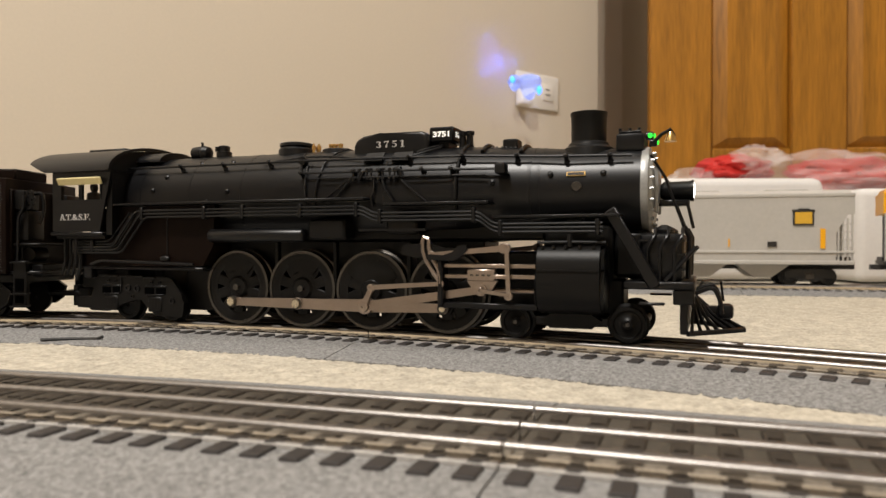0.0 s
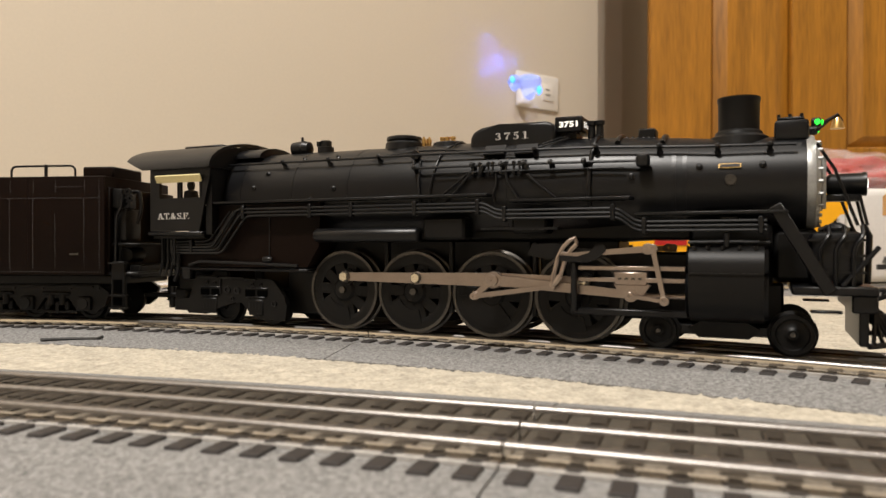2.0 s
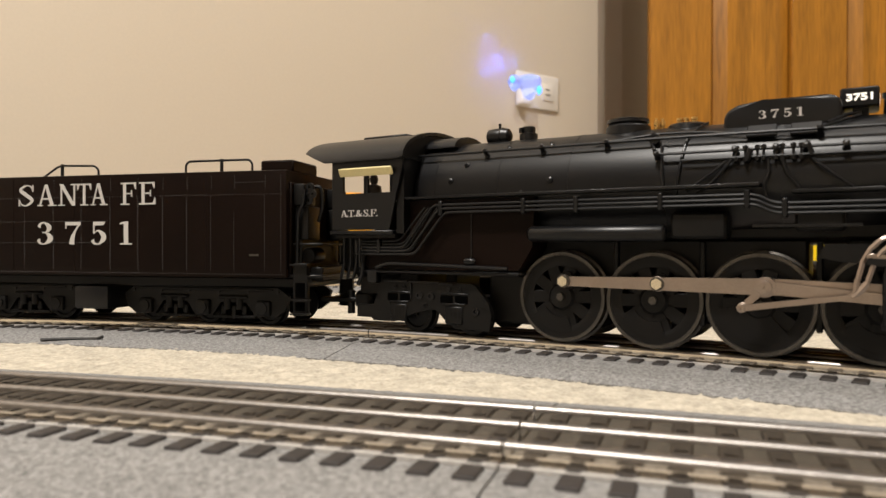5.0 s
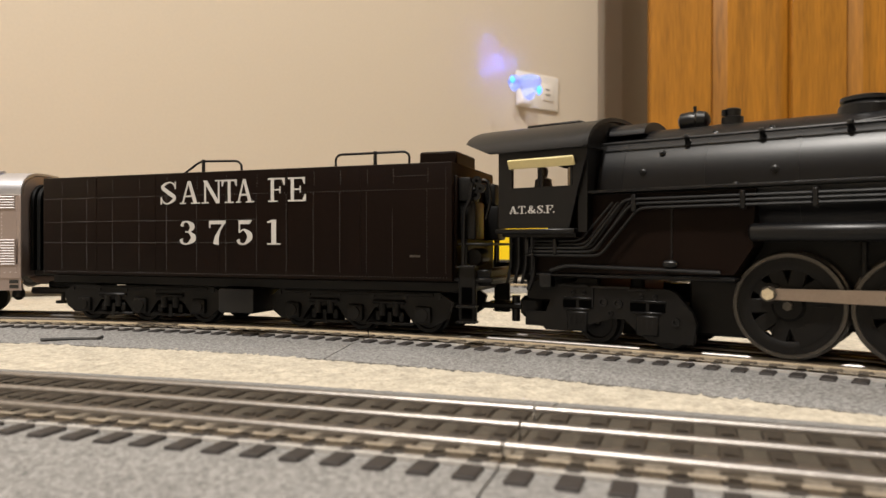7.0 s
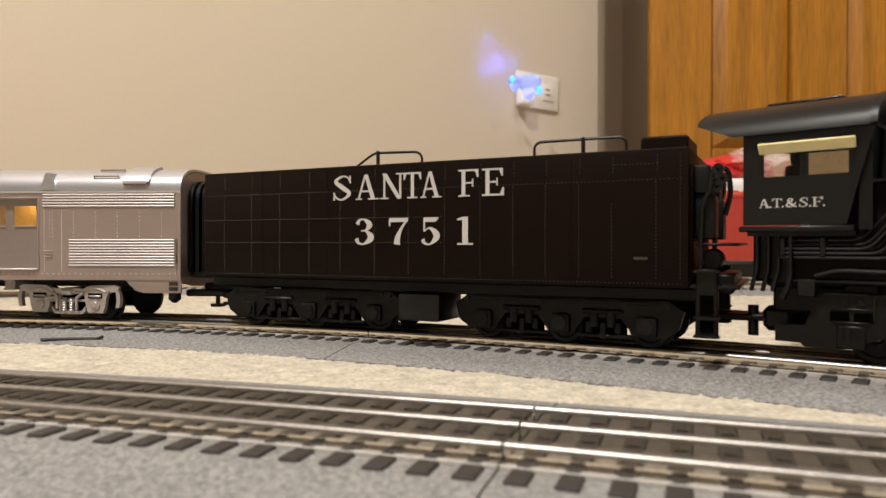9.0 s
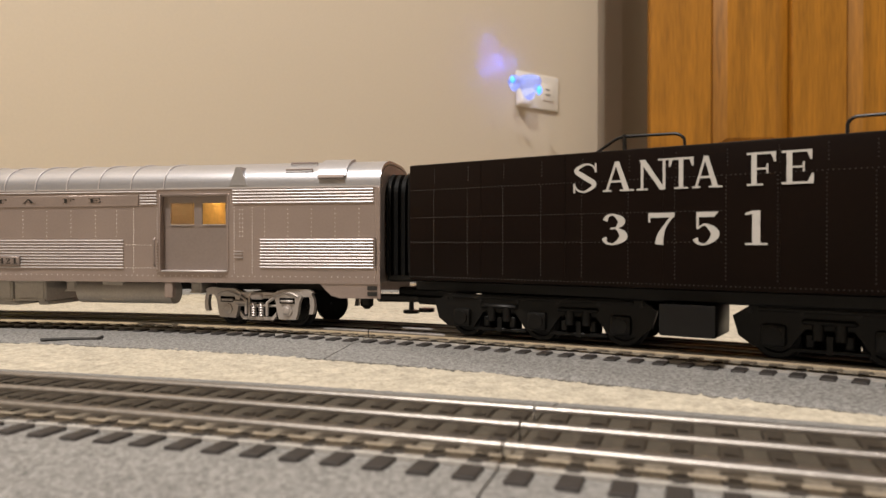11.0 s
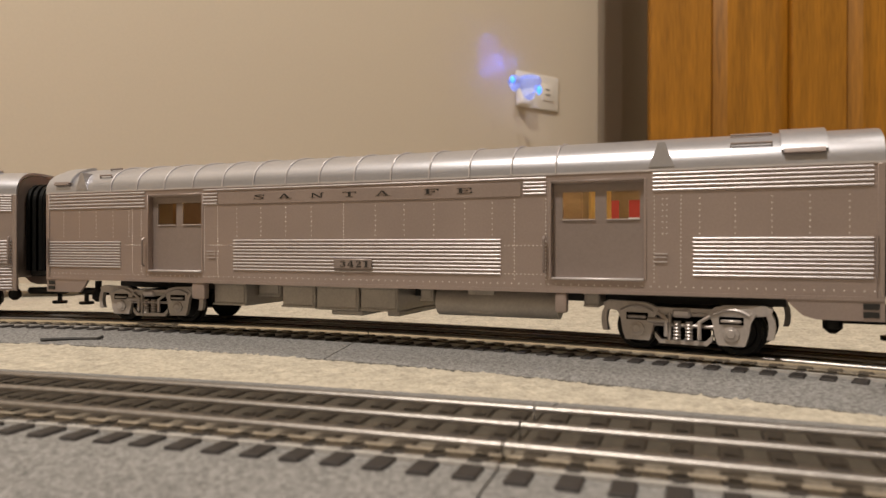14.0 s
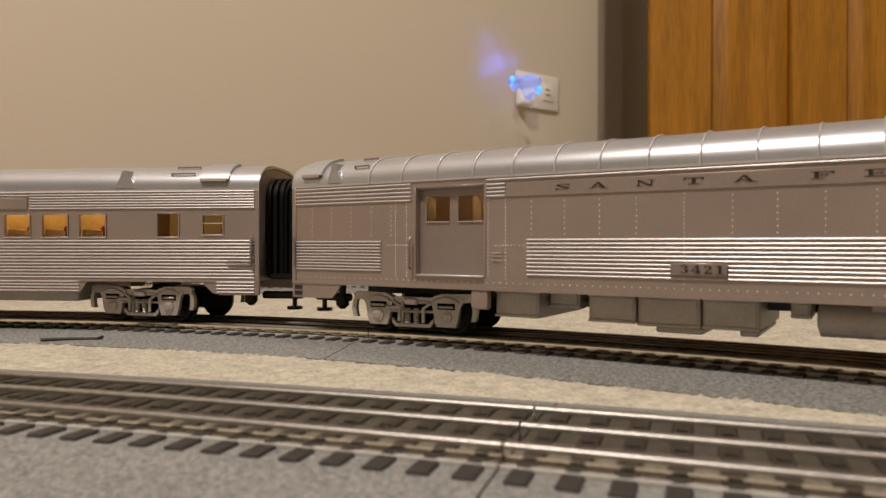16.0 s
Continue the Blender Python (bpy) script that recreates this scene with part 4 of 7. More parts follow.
    outer = [(0.0362 * math.cos(math.pi * k / n), 0.0800 + 0.0148 * math.sin(math.pi * k / n)) for k in range(n + 1)]
    inner = [(0.0350 * math.cos(math.pi * k / n), 0.0800 + 0.0136 * math.sin(math.pi * k / n)) for k in range(n, -1, -1)]
    bm = prism(bmn(), outer + inner, -0.1790, -0.1135, "yz")
    for v in bm.verts:
        if v.co.x < -0.15:
            v.co.x = -0.1590 - 0.0150 * min(1.0, (v.co.z - 0.0800) / 0.0060)
    roof = part("roof", bm, BLACK, c)
    part("roof_rim", prism(bmn(), [(a * 1.01, b + 0.0005) for a, b in outer] + inner, -0.1150, -0.1128, "yz"), BLACK, roof)
    part("roof_hatch", box(bmn(), -0.1560, -0.1290, -0.0090, 0.0090, 0.0935, 0.0957, 0.0005), BLACK, roof)
    part("front_bulkhead", prism(bmn(), [(0.0350 * math.cos(math.pi * k / n), 0.0800 + 0.0134 * math.sin(math.pi * k / n)) for k in range(n + 1)], -0.1160, -0.1140, "yz"), BLACK_MATT, c)
    part("turret_cover", prism(bmn(), [(0.0160 * math.cos(math.pi * k / n), 0.0860 + 0.0062 * math.sin(math.pi * k / n)) for k in range(n + 1)], -0.1140, -0.0975, "yz"), BLACK, c)
    for ch, x, w in (("A", -0.1506, 0.0034), (".", -0.1470, 0.0008), ("T", -0.1461, 0.0031), (".", -0.1429, 0.0008), ("&", -0.1417, 0.0036), ("S", -0.1373, 0.0030), (".", -0.1341, 0.0008), ("F", -0.1330, 0.0032), (".", -0.1297, 0.0008)):
        serif_letter(ch, c, x + 0.0002, -0.0337, 0.0540, w * 1.08, 0.0032, WHITE_LETTER)
    fig = bmn()
    lathe(fig, [(0.0600, 0.0035), (0.0660, 0.0040), (0.0695, 0.0036), (0.0705, 0.0014), (0.0712, 0.0018), (0.0730, 0.0022), (0.0745, 0.0018), (0.0752, 0.0006)], "z", (-0.1425, -0.018, 0), 14)
    part("seated_figurine", fig, FIGURE, c, "plain dark seated figurine")
    part("ladder", tube(bmn(), [(-0.1400, -0.0325, 0.0440), (-0.1400, -0.0325, 0.0300)], 0.0006), BLACK, c)
    for x in (-0.1530, -0.1490, -0.1455):
        part("drain_pipe", tube(bmn(), [(x, -0.028, 0.0460), (x, -0.028, 0.0320), (x - 0.002, -0.028, 0.0240)], 0.0008), BLACK, c)
    part("rear_apron", box(bmn(), -0.1550, -0.1385, -0.0265, 0.0265, 0.0275, 0.0452, 0.0010), BLACK_MATT, c)
    part("feed_hose", tube(bmn(), steps_line([(-0.1410, -0.0285, 0.0400), (-0.1415, -0.0285, 0.0270), (-0.1440, -0.0285, 0.0215)]), 0.0011), BLACK, c)
    part("injector_body", box(bmn(), -0.1390, -0.1330, -0.0290, -0.0240, 0.0225, 0.0290, 0.0012, 2), BLACK, c)
    part("overflow_pipe", tube(bmn(), steps_line([(-0.1330, -0.0292, 0.0300), (-0.1260, -0.0292, 0.0322), (-0.0850, -0.0292, 0.0312), (-0.0640, -0.0292, 0.0306)]), 0.0008), BLACK, c)
    # coupling gear behind
    part("under_cab_box", box(bmn(), -0.1520, -0.1250, -0.0220, 0.0220, 0.0250, 0.0450, 0.0015), BLACK_MATT, L)
    part("under_boiler", box(bmn(), -0.0600, 0.0480, -0.0115, 0.0115, 0.0250, 0.0430, 0.001), BLACK_MATT, L)
    for x0, x1, w in ((-0.1500, -0.1150, 0.0200), (-0.1050, -0.0990, 0.0120), (-0.0790, -0.0560, 0.0170)):
        part("frame_brace", box(bmn(), x0, x1, -w, w, 0.0060 if x1 > -0.06 else 0.0160, 0.0276, 0.0010), BLACK_MATT, L)
    part("drawbar", box(bmn(), -0.1800, -0.1420, -0.0040, 0.0040, 0.0110, 0.0135, 0.0006), BLACK_MATT, L)
    part("rear_beam", box(bmn(), -0.1540, -0.1430, -0.0200, 0.0200, 0.0085, 0.0180, 0.0020), BLACK_MATT, L)
    # trailing truck
    for sgn in (-1, 1):
        y = sgn * 0.0235
        bm = prism(bmn(), [(-0.1475, 0.0118), (-0.1375, 0.0122), (-0.1333, 0.0225), (-0.1310, 0.0242), (-0.0840, 0.0234), (-0.0815, 0.0222), (-0.0765, 0.0165), (-0.0738, 0.0105), (-0.0750, 0.0028), (-0.0920, 0.0030), (-0.0973, 0.0065),
                           (-0.1020, 0.0110), (-0.1065, 0.0110), (-0.1135, 0.0092), (-0.1230, 0.0055), (-0.1255, 0.0045), (-0.1375, 0.0045), (-0.1390, 0.0058), (-0.1475, 0.0058)], y - 0.0014, y + 0.0014)
        tf = part("trailing_truck_frame", bm, BLACK_MATT, L, smooth=False)
        yo = y + sgn * 0.0015
        for x0, x1 in ((-0.1293, -0.1160), (-0.0998, -0.0856)):
            xm = (x0 + x1) / 2
            for p, q in ((x0, xm - 0.0007), (xm + 0.0007, x1)):
                # thin dark plate on the frame paints the shade of an opening
                part("slot", box(bmn(), p, q, yo - 0.0003, yo + 0.0002, 0.0145, 0.0178, 0.0002), SHADE_BLACK, tf)
            part("spring_ledge", box(bmn(), x0 + 0.0010, x1 - 0.0010, yo - 0.0006, yo + 0.0009, 0.0138, 0.0145, 0.0002), BLACK, tf)
            part("spring_cap", box(bmn(), x0 + 0.0006, x1 + 0.0004, yo - 0.0006, yo + 0.0008, 0.0184, 0.0190, 0.0002), BLACK, tf)
            part("journal_box", box(bmn(), xm - 0.0046, xm + 0.0046, yo - 0.0006, yo + 0.0010, 0.0050, 0.0132, 0.0006), BLACK_MATT, tf)
            for d in (-0.0022, 0.0, 0.0022):
                part("journal_rib", box(bmn(), xm + d - 0.0004, xm + d + 0.0004, yo - 0.0006, yo + 0.0014, 0.0075, 0.0118), BLACK, tf)
        for x, z, r in ((-0.1111, 0.0175, 0.0019), (-0.1048, 0.0172, 0.0019), (-0.0814, 0.0112, 0.0016), (-0.1248, 0.0212, 0.0009), (-0.1197, 0.0210, 0.0009), (-0.0951, 0.0207, 0.0009), (-0.0897, 0.0205, 0.0009), (-0.1079, 0.0130, 0.0010), (-0.0910, 0.0055, 0.0008)):
            part("boss", lathe(bmn(), [(-0.0006, r), (0.0006, r), (0.0007, r * 0.6), (0.0001, r * 0.5)], "y", (0, 0, 0), 14), BLACK, tf, m=pose(x, yo, z, 0, 0, 180 if sgn < 0 else 0))
        for x0, x1, z in ((-0.1160, -0.1000, 0.0236), (-0.1000, -0.0925, 0.0230), (-0.1310, -0.1175, 0.0238)):
            part("top_rail", box(bmn(), x0, x1, yo - 0.0010, yo + 0.0010, z - 0.0005, z + 0.0005, 0.0002), BLACK, tf)
        part("equaliser", box(bmn(), -0.1160, -0.1154, yo - 0.0006, yo + 0.0008, 0.0150, 0.0236), BLACK, tf)
        part("brake_shoe", prism(bmn(), [(-0.0790, 0.0180), (-0.0750, 0.0150), (-0.0740, 0.0115), (-0.0785, 0.0140)], yo - 0.0006, yo + 0.0012), BLACK_MATT, tf, smooth=False)
    # cylinders
    for sgn in (-1, 1):
        yz = [(-0.0345, 0.0200), (-0.0352, 0.0240), (-0.0348, 0.0340), (-0.0330, 0.0378), (-0.0295, 0.0402), (-0.0240, 0.0405), (-0.0130, 0.0405), (-0.0130, 0.0160), (-0.0180, 0.0128), (-0.0240, 0.0116), (-0.0300, 0.0132), (-0.0330, 0.0162)]
        if sgn > 0:
            yz = [(-a, b) for a, b in yz]
        cy = part("cylinder", prism(bmn(), yz, 0.1155, 0.1412, "yz"), BLACK_MATT, L)
        for x0, x1 in ((0.1143, 0.1154), (0.1413, 0.1426)):
            part("cover", lathe(bmn(), [(x0, 0.0098), (x1, 0.0092)], "x", (0, sgn * 0.0240, 0.0222), 24), BLACK, cy)
            part("cover", lathe(bmn(), [(x0, 0.0062), (x1, 0.0056)], "x", (0, sgn * 0.0250, 0.0345), 20), BLACK, cy)
        for x in (0.1175, 0.1222, 0.1272, 0.1330, 0.1385):
            part("bolt", cyl(bmn(), (x, sgn * 0.0315, 0.0398), 0.0008, 0.0014, "z", 6), BLACK, cy)
        part("steam_pipe", tube(bmn(), [(0.1150, sgn * 0.030, 0.0418), (0.1290, sgn * 0.030, 0.0420), (0.1430, sgn * 0.029, 0.0418)], 0.0007), BLACK, cy)
        part("drain_cock", cyl(bmn(), (0.1285, sgn * 0.030, 0.0425), 0.0012, 0.0050, "z", 10), BLACK, cy)
        # guide bars, bracket and yoke
        for z in (0.0316, 0.0270):
            part("guide_bar", box(bmn(), 0.0730, 0.1140, sgn * 0.0285 - 0.0012, sgn * 0.0285 + 0.0012, z - 0.0009, z + 0.0009, 0.0002), STEEL, L, "bright nickel guide bar")
        part("guide_yoke", box(bmn(), 0.0705, 0.0730, sgn * 0.0280 - 0.0040, sgn * 0.0280 + 0.0040, 0.0140, 0.0340, 0.0006), BLACK, L)
        part("link_bracket", prism(bmn(), [(0.0520, 0.0365), (0.0540, 0.0412), (0.0660, 0.0412), (0.0720, 0.0395), (0.0830, 0.0388), (0.0850, 0.0372), (0.0780, 0.0345), (0.0600, 0.0350)], sgn * 0.0290 - 0.0012, sgn * 0.0290 + 0.0012), BLACK_MATT, L, smooth=False)
        part("lifting_arm", prism(bmn(), [(0.0662, 0.0366), (0.0735, 0.0362), (0.0778, 0.0376), (0.0806, 0.0404), (0.0840, 0.0408), (0.0846, 0.0385), (0.0815, 0.0352), (0.0775, 0.0338), (0.0700, 0.0340), (0.0660, 0.0346)], sgn * 0.0324 - 0.0006, sgn * 0.0324 + 0.0006), BLACK, L, smooth=False)
        part("side_beam", box(bmn(), 0.0700, 0.1150, sgn * 0.0290 - 0.0010, sgn * 0.0290 + 0.0010, 0.0130, 0.0156, 0.0004), BLACK, L)
        # step beam and front deck
        part("step_beam", box(bmn(), -0.0180, 0.0180, -0.0022, 0.0022, -0.0023, 0.0023, 0.0004, m=pose(0.1535, sgn * 0.0285, 0.0395, 0, 60)), BLACK, L)
        part("air_pump", box(bmn(), 0.1560, 0.1730, min(sgn * 0.006, sgn * 0.026), max(sgn * 0.006, sgn * 0.026), 0.0262, 0.0455, 0.0022, 2), BLACK, L)
        for z in (0.031, 0.037, 0.0425):
            part("pump_band", box(bmn(), 0.1555, 0.1735, min(sgn * 0.0055, sgn * 0.0265), max(sgn * 0.0055, sgn * 0.0265), z - 0.0004, z + 0.0004), BLACK, L)
        part("pump_pipe", tube(bmn(), [(0.1745, sgn * 0.020, 0.0270), (0.1750, sgn * 0.020, 0.0440), (0.1730, sgn * 0.020, 0.0480)], 0.0011), BLACK, L)
        for x, dy in ((0.1590, 0.0275), (0.1640, 0.0282), (0.1695, 0.0275)):
            part("pump_pipe", tube(bmn(), steps_line([(x, sgn * dy, 0.0265), (x, sgn * dy, 0.0400), (x + 0.003, sgn * dy, 0.0440), (x + 0.003, sgn * 0.022, 0.0475)]), 0.0007), BLACK, L)
        part("deck_brace", tube(bmn(), [(0.1660, sgn * 0.0285, 0.0262), (0.1775, sgn * 0.024, 0.0400)], 0.0009), BLACK, L)
        part("step", box(bmn(), 0.1560, 0.1660, sgn * 0.0290 - 0.0020, sgn * 0.0290 + 0.0020, 0.0168, 0.0178, 0.0003), BLACK, L)
        part("cylinder_band", box(bmn(), 0.1156, 0.1411, sgn * 0.0350 - 0.0004, sgn * 0.0350 + 0.0004, 0.0300, 0.0306), BLACK, L)
        part("pump_head", lathe(bmn(), [(0.0455, 0.0040), (0.0470, 0.0042), (0.0480, 0.0030), (0.0490, 0.0012)], "z", (0.1650, sgn * 0.016, 0), 16), BLACK, L)
    part("front_deck", box(bmn(), 0.1500, 0.1770, -0.0300, 0.0300, 0.0230, 0.0262, 0.0006), BLACK, L)
    part("pilot_beam", box(bmn(), 0.1690, 0.1770, -0.0280, 0.0280, 0.0170, 0.0232, 0.0006), BLACK, L)
    part("front_shroud", box(bmn(), 0.1440, 0.1600, -0.0130, 0.0130, 0.0265, 0.0470, 0.002), BLACK_MATT, L)
    pil = part("pilot", box(bmn(), 0.1715, 0.1745, -0.0250, 0.0250, 0.0050, 0.0175, 0.0005), BLACK, L, "black slatted pilot")
    nb_ = 13
    for k in range(nb_):
        u = (k / (nb_ - 1)) * 2 - 1
        yb = u * 0.0240
        xb = 0.1960 - 0.0200 * abs(u)
        part("slat", tube(bmn(), [(0.1765, u * 0.021, 0.0195), (0.1765 + (xb - 0.1765) * 0.45, u * 0.0225, 0.0115), (xb, yb, 0.0056)], 0.0008, 6), BLACK, pil)
    part("toe_bar", tube(bmn(), [(0.1745, -0.0250, 0.0054), (0.1960, -0.0022, 0.0054), (0.1960, 0.0022, 0.0054), (0.1745, 0.0250, 0.0054)], 0.0011, 8), BLACK, pil)
    cp = part("coupler", box(bmn(), 0.1770, 0.1890, -0.0022, 0.0022, 0.0108, 0.0150, 0.0010, 2), BLACK, L)
    part("knuckle", box(bmn(), 0.1855, 0.1920, -0.0052, 0.0030, 0.0098, 0.0160, 0.0016, 2), BLACK, cp)
    part("lift_bar", tube(bmn(), [(0.1780, -0.0260, 0.0235), (0.1800, -0.0260, 0.0262), (0.1830, -0.0100, 0.0262), (0.1870, -0.0020, 0.0255), (0.1880, 0.0, 0.0170)], 0.0005), BLACK, L)
    for y in (-0.016, 0.010):
        part("air_hose", tube(bmn(), steps_line([(0.1770, y, 0.0210), (0.1840, y, 0.0240), (0.1865, y, 0.0190), (0.1872, y, 0.0130)]), 0.0009), BLACK, L)
    # driving wheels
    wheels = []
    for i, x in enumerate(DRIVERS):
        for sgn in (-1, 1):
            disc, tyre, cap = driving_wheel(i == 2)
            w = part("driving_wheel", disc, BLACK_MATT, L)
            part("tyre", tyre, RIM, w, "worn steel tyre")
            if not SPOKE:
                SPOKE.append(finish(box(bmn(), 0.0045, 0.0150, -0.0010, 0.0022, -0.0027, 0.0027, 0.0004), "spoke", BLACK_MATT, True))
            for k in range(10):
                o = new("spoke", SPOKE[0])
                o.parent, o.matrix_basis = w, Matrix.Rotation(radians(36 * k + 18), 4, "Y")
            part("hub_cap", cap, RIM, w)
            wheels.append((w, x, sgn * 0.0195, DRV_Z, ROLL, sgn))
    for x, r in ((0.1508, 0.0076), (0.1030, 0.0070), (-0.1155, 0.0088), (-0.0858, 0.0088)):
        for sgn in (-1, 1):
            w = part("carrying_wheel", plain_wheel(r), BLACK_MATT, L)
            part("axle_end", cyl(bmn(), (0, -0.0024, 0), 0.0009, 0.0012, "y", 10), RIM, w)
            wheels.append((w, x, sgn * 0.0185, r, r, sgn))
    part("pilot_truck", box(bmn(), 0.0950, 0.1580, -0.0130, 0.0130, 0.0062, 0.0100, 0.001), BLACK_MATT, L)
    for y in (-0.0145, 0.0145):
        part("pilot_truck_frame", box(bmn(), 0.1020, 0.1480, y - 0.0008, y + 0.0008, 0.0055, 0.0095, 0.0005), BLACK, L)
    part("truck_bolster", prism(bmn(), [(0.1180, 0.0050), (0.1360, 0.0050), (0.1400, 0.0085), (0.1340, 0.0120), (0.1200, 0.0120), (0.1140, 0.0085)], -0.0200, 0.0200), BLACK_MATT, L, smooth=False)
    # moving rods, near side and far side
    rods = []
    for sgn, ph in ((-1, 0.0), (1, 90.0)):
        y = sgn
        bm = bmn()
        prism(bm, [(-0.0760, -0.0019), (0.0, -0.0030), (0.0380, -0.0019), (0.0380, 0.0019), (0.0, 0.0030), (-0.0760, 0.0019)], -0.0008, 0.0008)
        for x, e in ((-0.0760, 0.0027), (-0.0380, 0.0029), (0.0, 0.0036), (0.0380, 0.0027)):
            lathe(bm, [(-0.0013, 0.0003), (-0.0013, e * 0.8), (-0.0010, e), (0.0010, e), (0.0010, 0.0003)], "y", (x, 0, 0), 20, close=True)
        cr = part("coupling_rod", bm, STEEL, L, "nickel coupling rod")
        for x in (-0.0760, -0.0380, 0.0380):
            part("pin", cyl(bmn(), (x, 0.0019 * y, 0), 0.0022 if x < 0 else 0.0016, 0.0016, "y", 6), PIN_STEEL, cr, "bright hexagonal bolt")
            part("washer", cyl(bmn(), (x, 0.0013 * y, 0), 0.0027, 0.0006, "y", 18), RIM, cr)
        mr = part("main_rod", rod(ROD_L, 0.0046, 0.0032, 0.0017, 0.0037, 0.0026), STEEL, L, "nickel main rod")
        rc = part("return_crank", rod(0.0100, 0.0030, 0.0022, 0.0014, 0.0026, 0.0018), STEEL, L, "nickel return crank")
        er = part("eccentric_rod", rod(0.0345, 0.0022, 0.0018, 0.0012, 0.0016, 0.0016), STEEL, L, "nickel eccentric rod")
        bm = bmn()
        for s2 in (-1, 1):
            tube(bm, [(0.0 + s2 * 0.0016 + 0.0008, 0, 0.0085), (s2 * 0.0016 - 0.0006, 0, 0.0045), (s2 * 0.0016 - 0.0008, 0, 0.0), (s2 * 0.0014 + 0.0002, 0, -0.0060)], 0.0009, 6)
        tube(bm, [(0.0024, 0, 0.0085), (0.0008, 0, 0.0102), (-0.0008, 0, 0.0085)], 0.0009, 6)
        tube(bm, [(0.0016, 0, -0.0060), (0.0010, 0, -0.0090), (0.0, 0, -0.0118)], 0.0012, 6)
        tube(bm, [(-0.0014, 0, -0.0060), (-0.0004, 0, -0.0090), (0.0, 0, -0.0118)], 0.0010, 6)
        cyl(bm, (0, 0, -0.0118), 0.0017, 0.0016, "y", 14)
        lk = part("expansion_link", bm, STEEL, L, "nickel slotted expansion link")
        bm = bmn()
        box(bm, -0.0065, 0.0065, -0.0018, 0.0018, 0.0036, 0.0092, 0.0006)
        prism(bm, [(-0.0030, -0.0012), (0.0040, -0.0012), (0.0075, 0.0040), (-0.0065, 0.0040)], -0.0014, 0.0014)
        cyl(bm, (0, 0, 0), 0.0027, 0.0044, "y", 16)
        cyl(bm, (0.0200, 0.0030 * y * -1, -0.0004), 0.0011, 0.0360, "x", 12)
        xh = part("crosshead", bm, STEEL, L, "nickel crosshead")
        for k in range(4):
            part("slot", box(bmn(), -0.0048 + k * 0.0026, -0.0034 + k * 0.0026, -0.0021, 0.0021, 0.0060, 0.0068), RIM, xh)
        part("union_link", rod(0.0132, 0.0016, 0.0014, 0.0012, 0.0014, 0.0014), STEEL, xh, m=pose(0.0, y * 0.0030, -0.0002, 0, 8))
        cl = part("combination_lever", rod(0.0205, 0.0018, 0.0018, 0.0012, 0.0018, 0.0018), STEEL, L, "nickel combination lever")
        rr = part("radius_rod", rod(0.0330, 0.0016, 0.0026, 0.0012, 0.0016, 0.0022), STEEL, L, "nickel radius rod")
        rods.append((y, ph, cr, mr, rc, er, lk, xh, cl, rr))
    return L, wheels, rods


def empty_part(name, parent):
    ob = new(name)
    ob.parent = parent
    return ob


LOCO, LOCO_WHEELS, LOCO_RODS = build_loco()


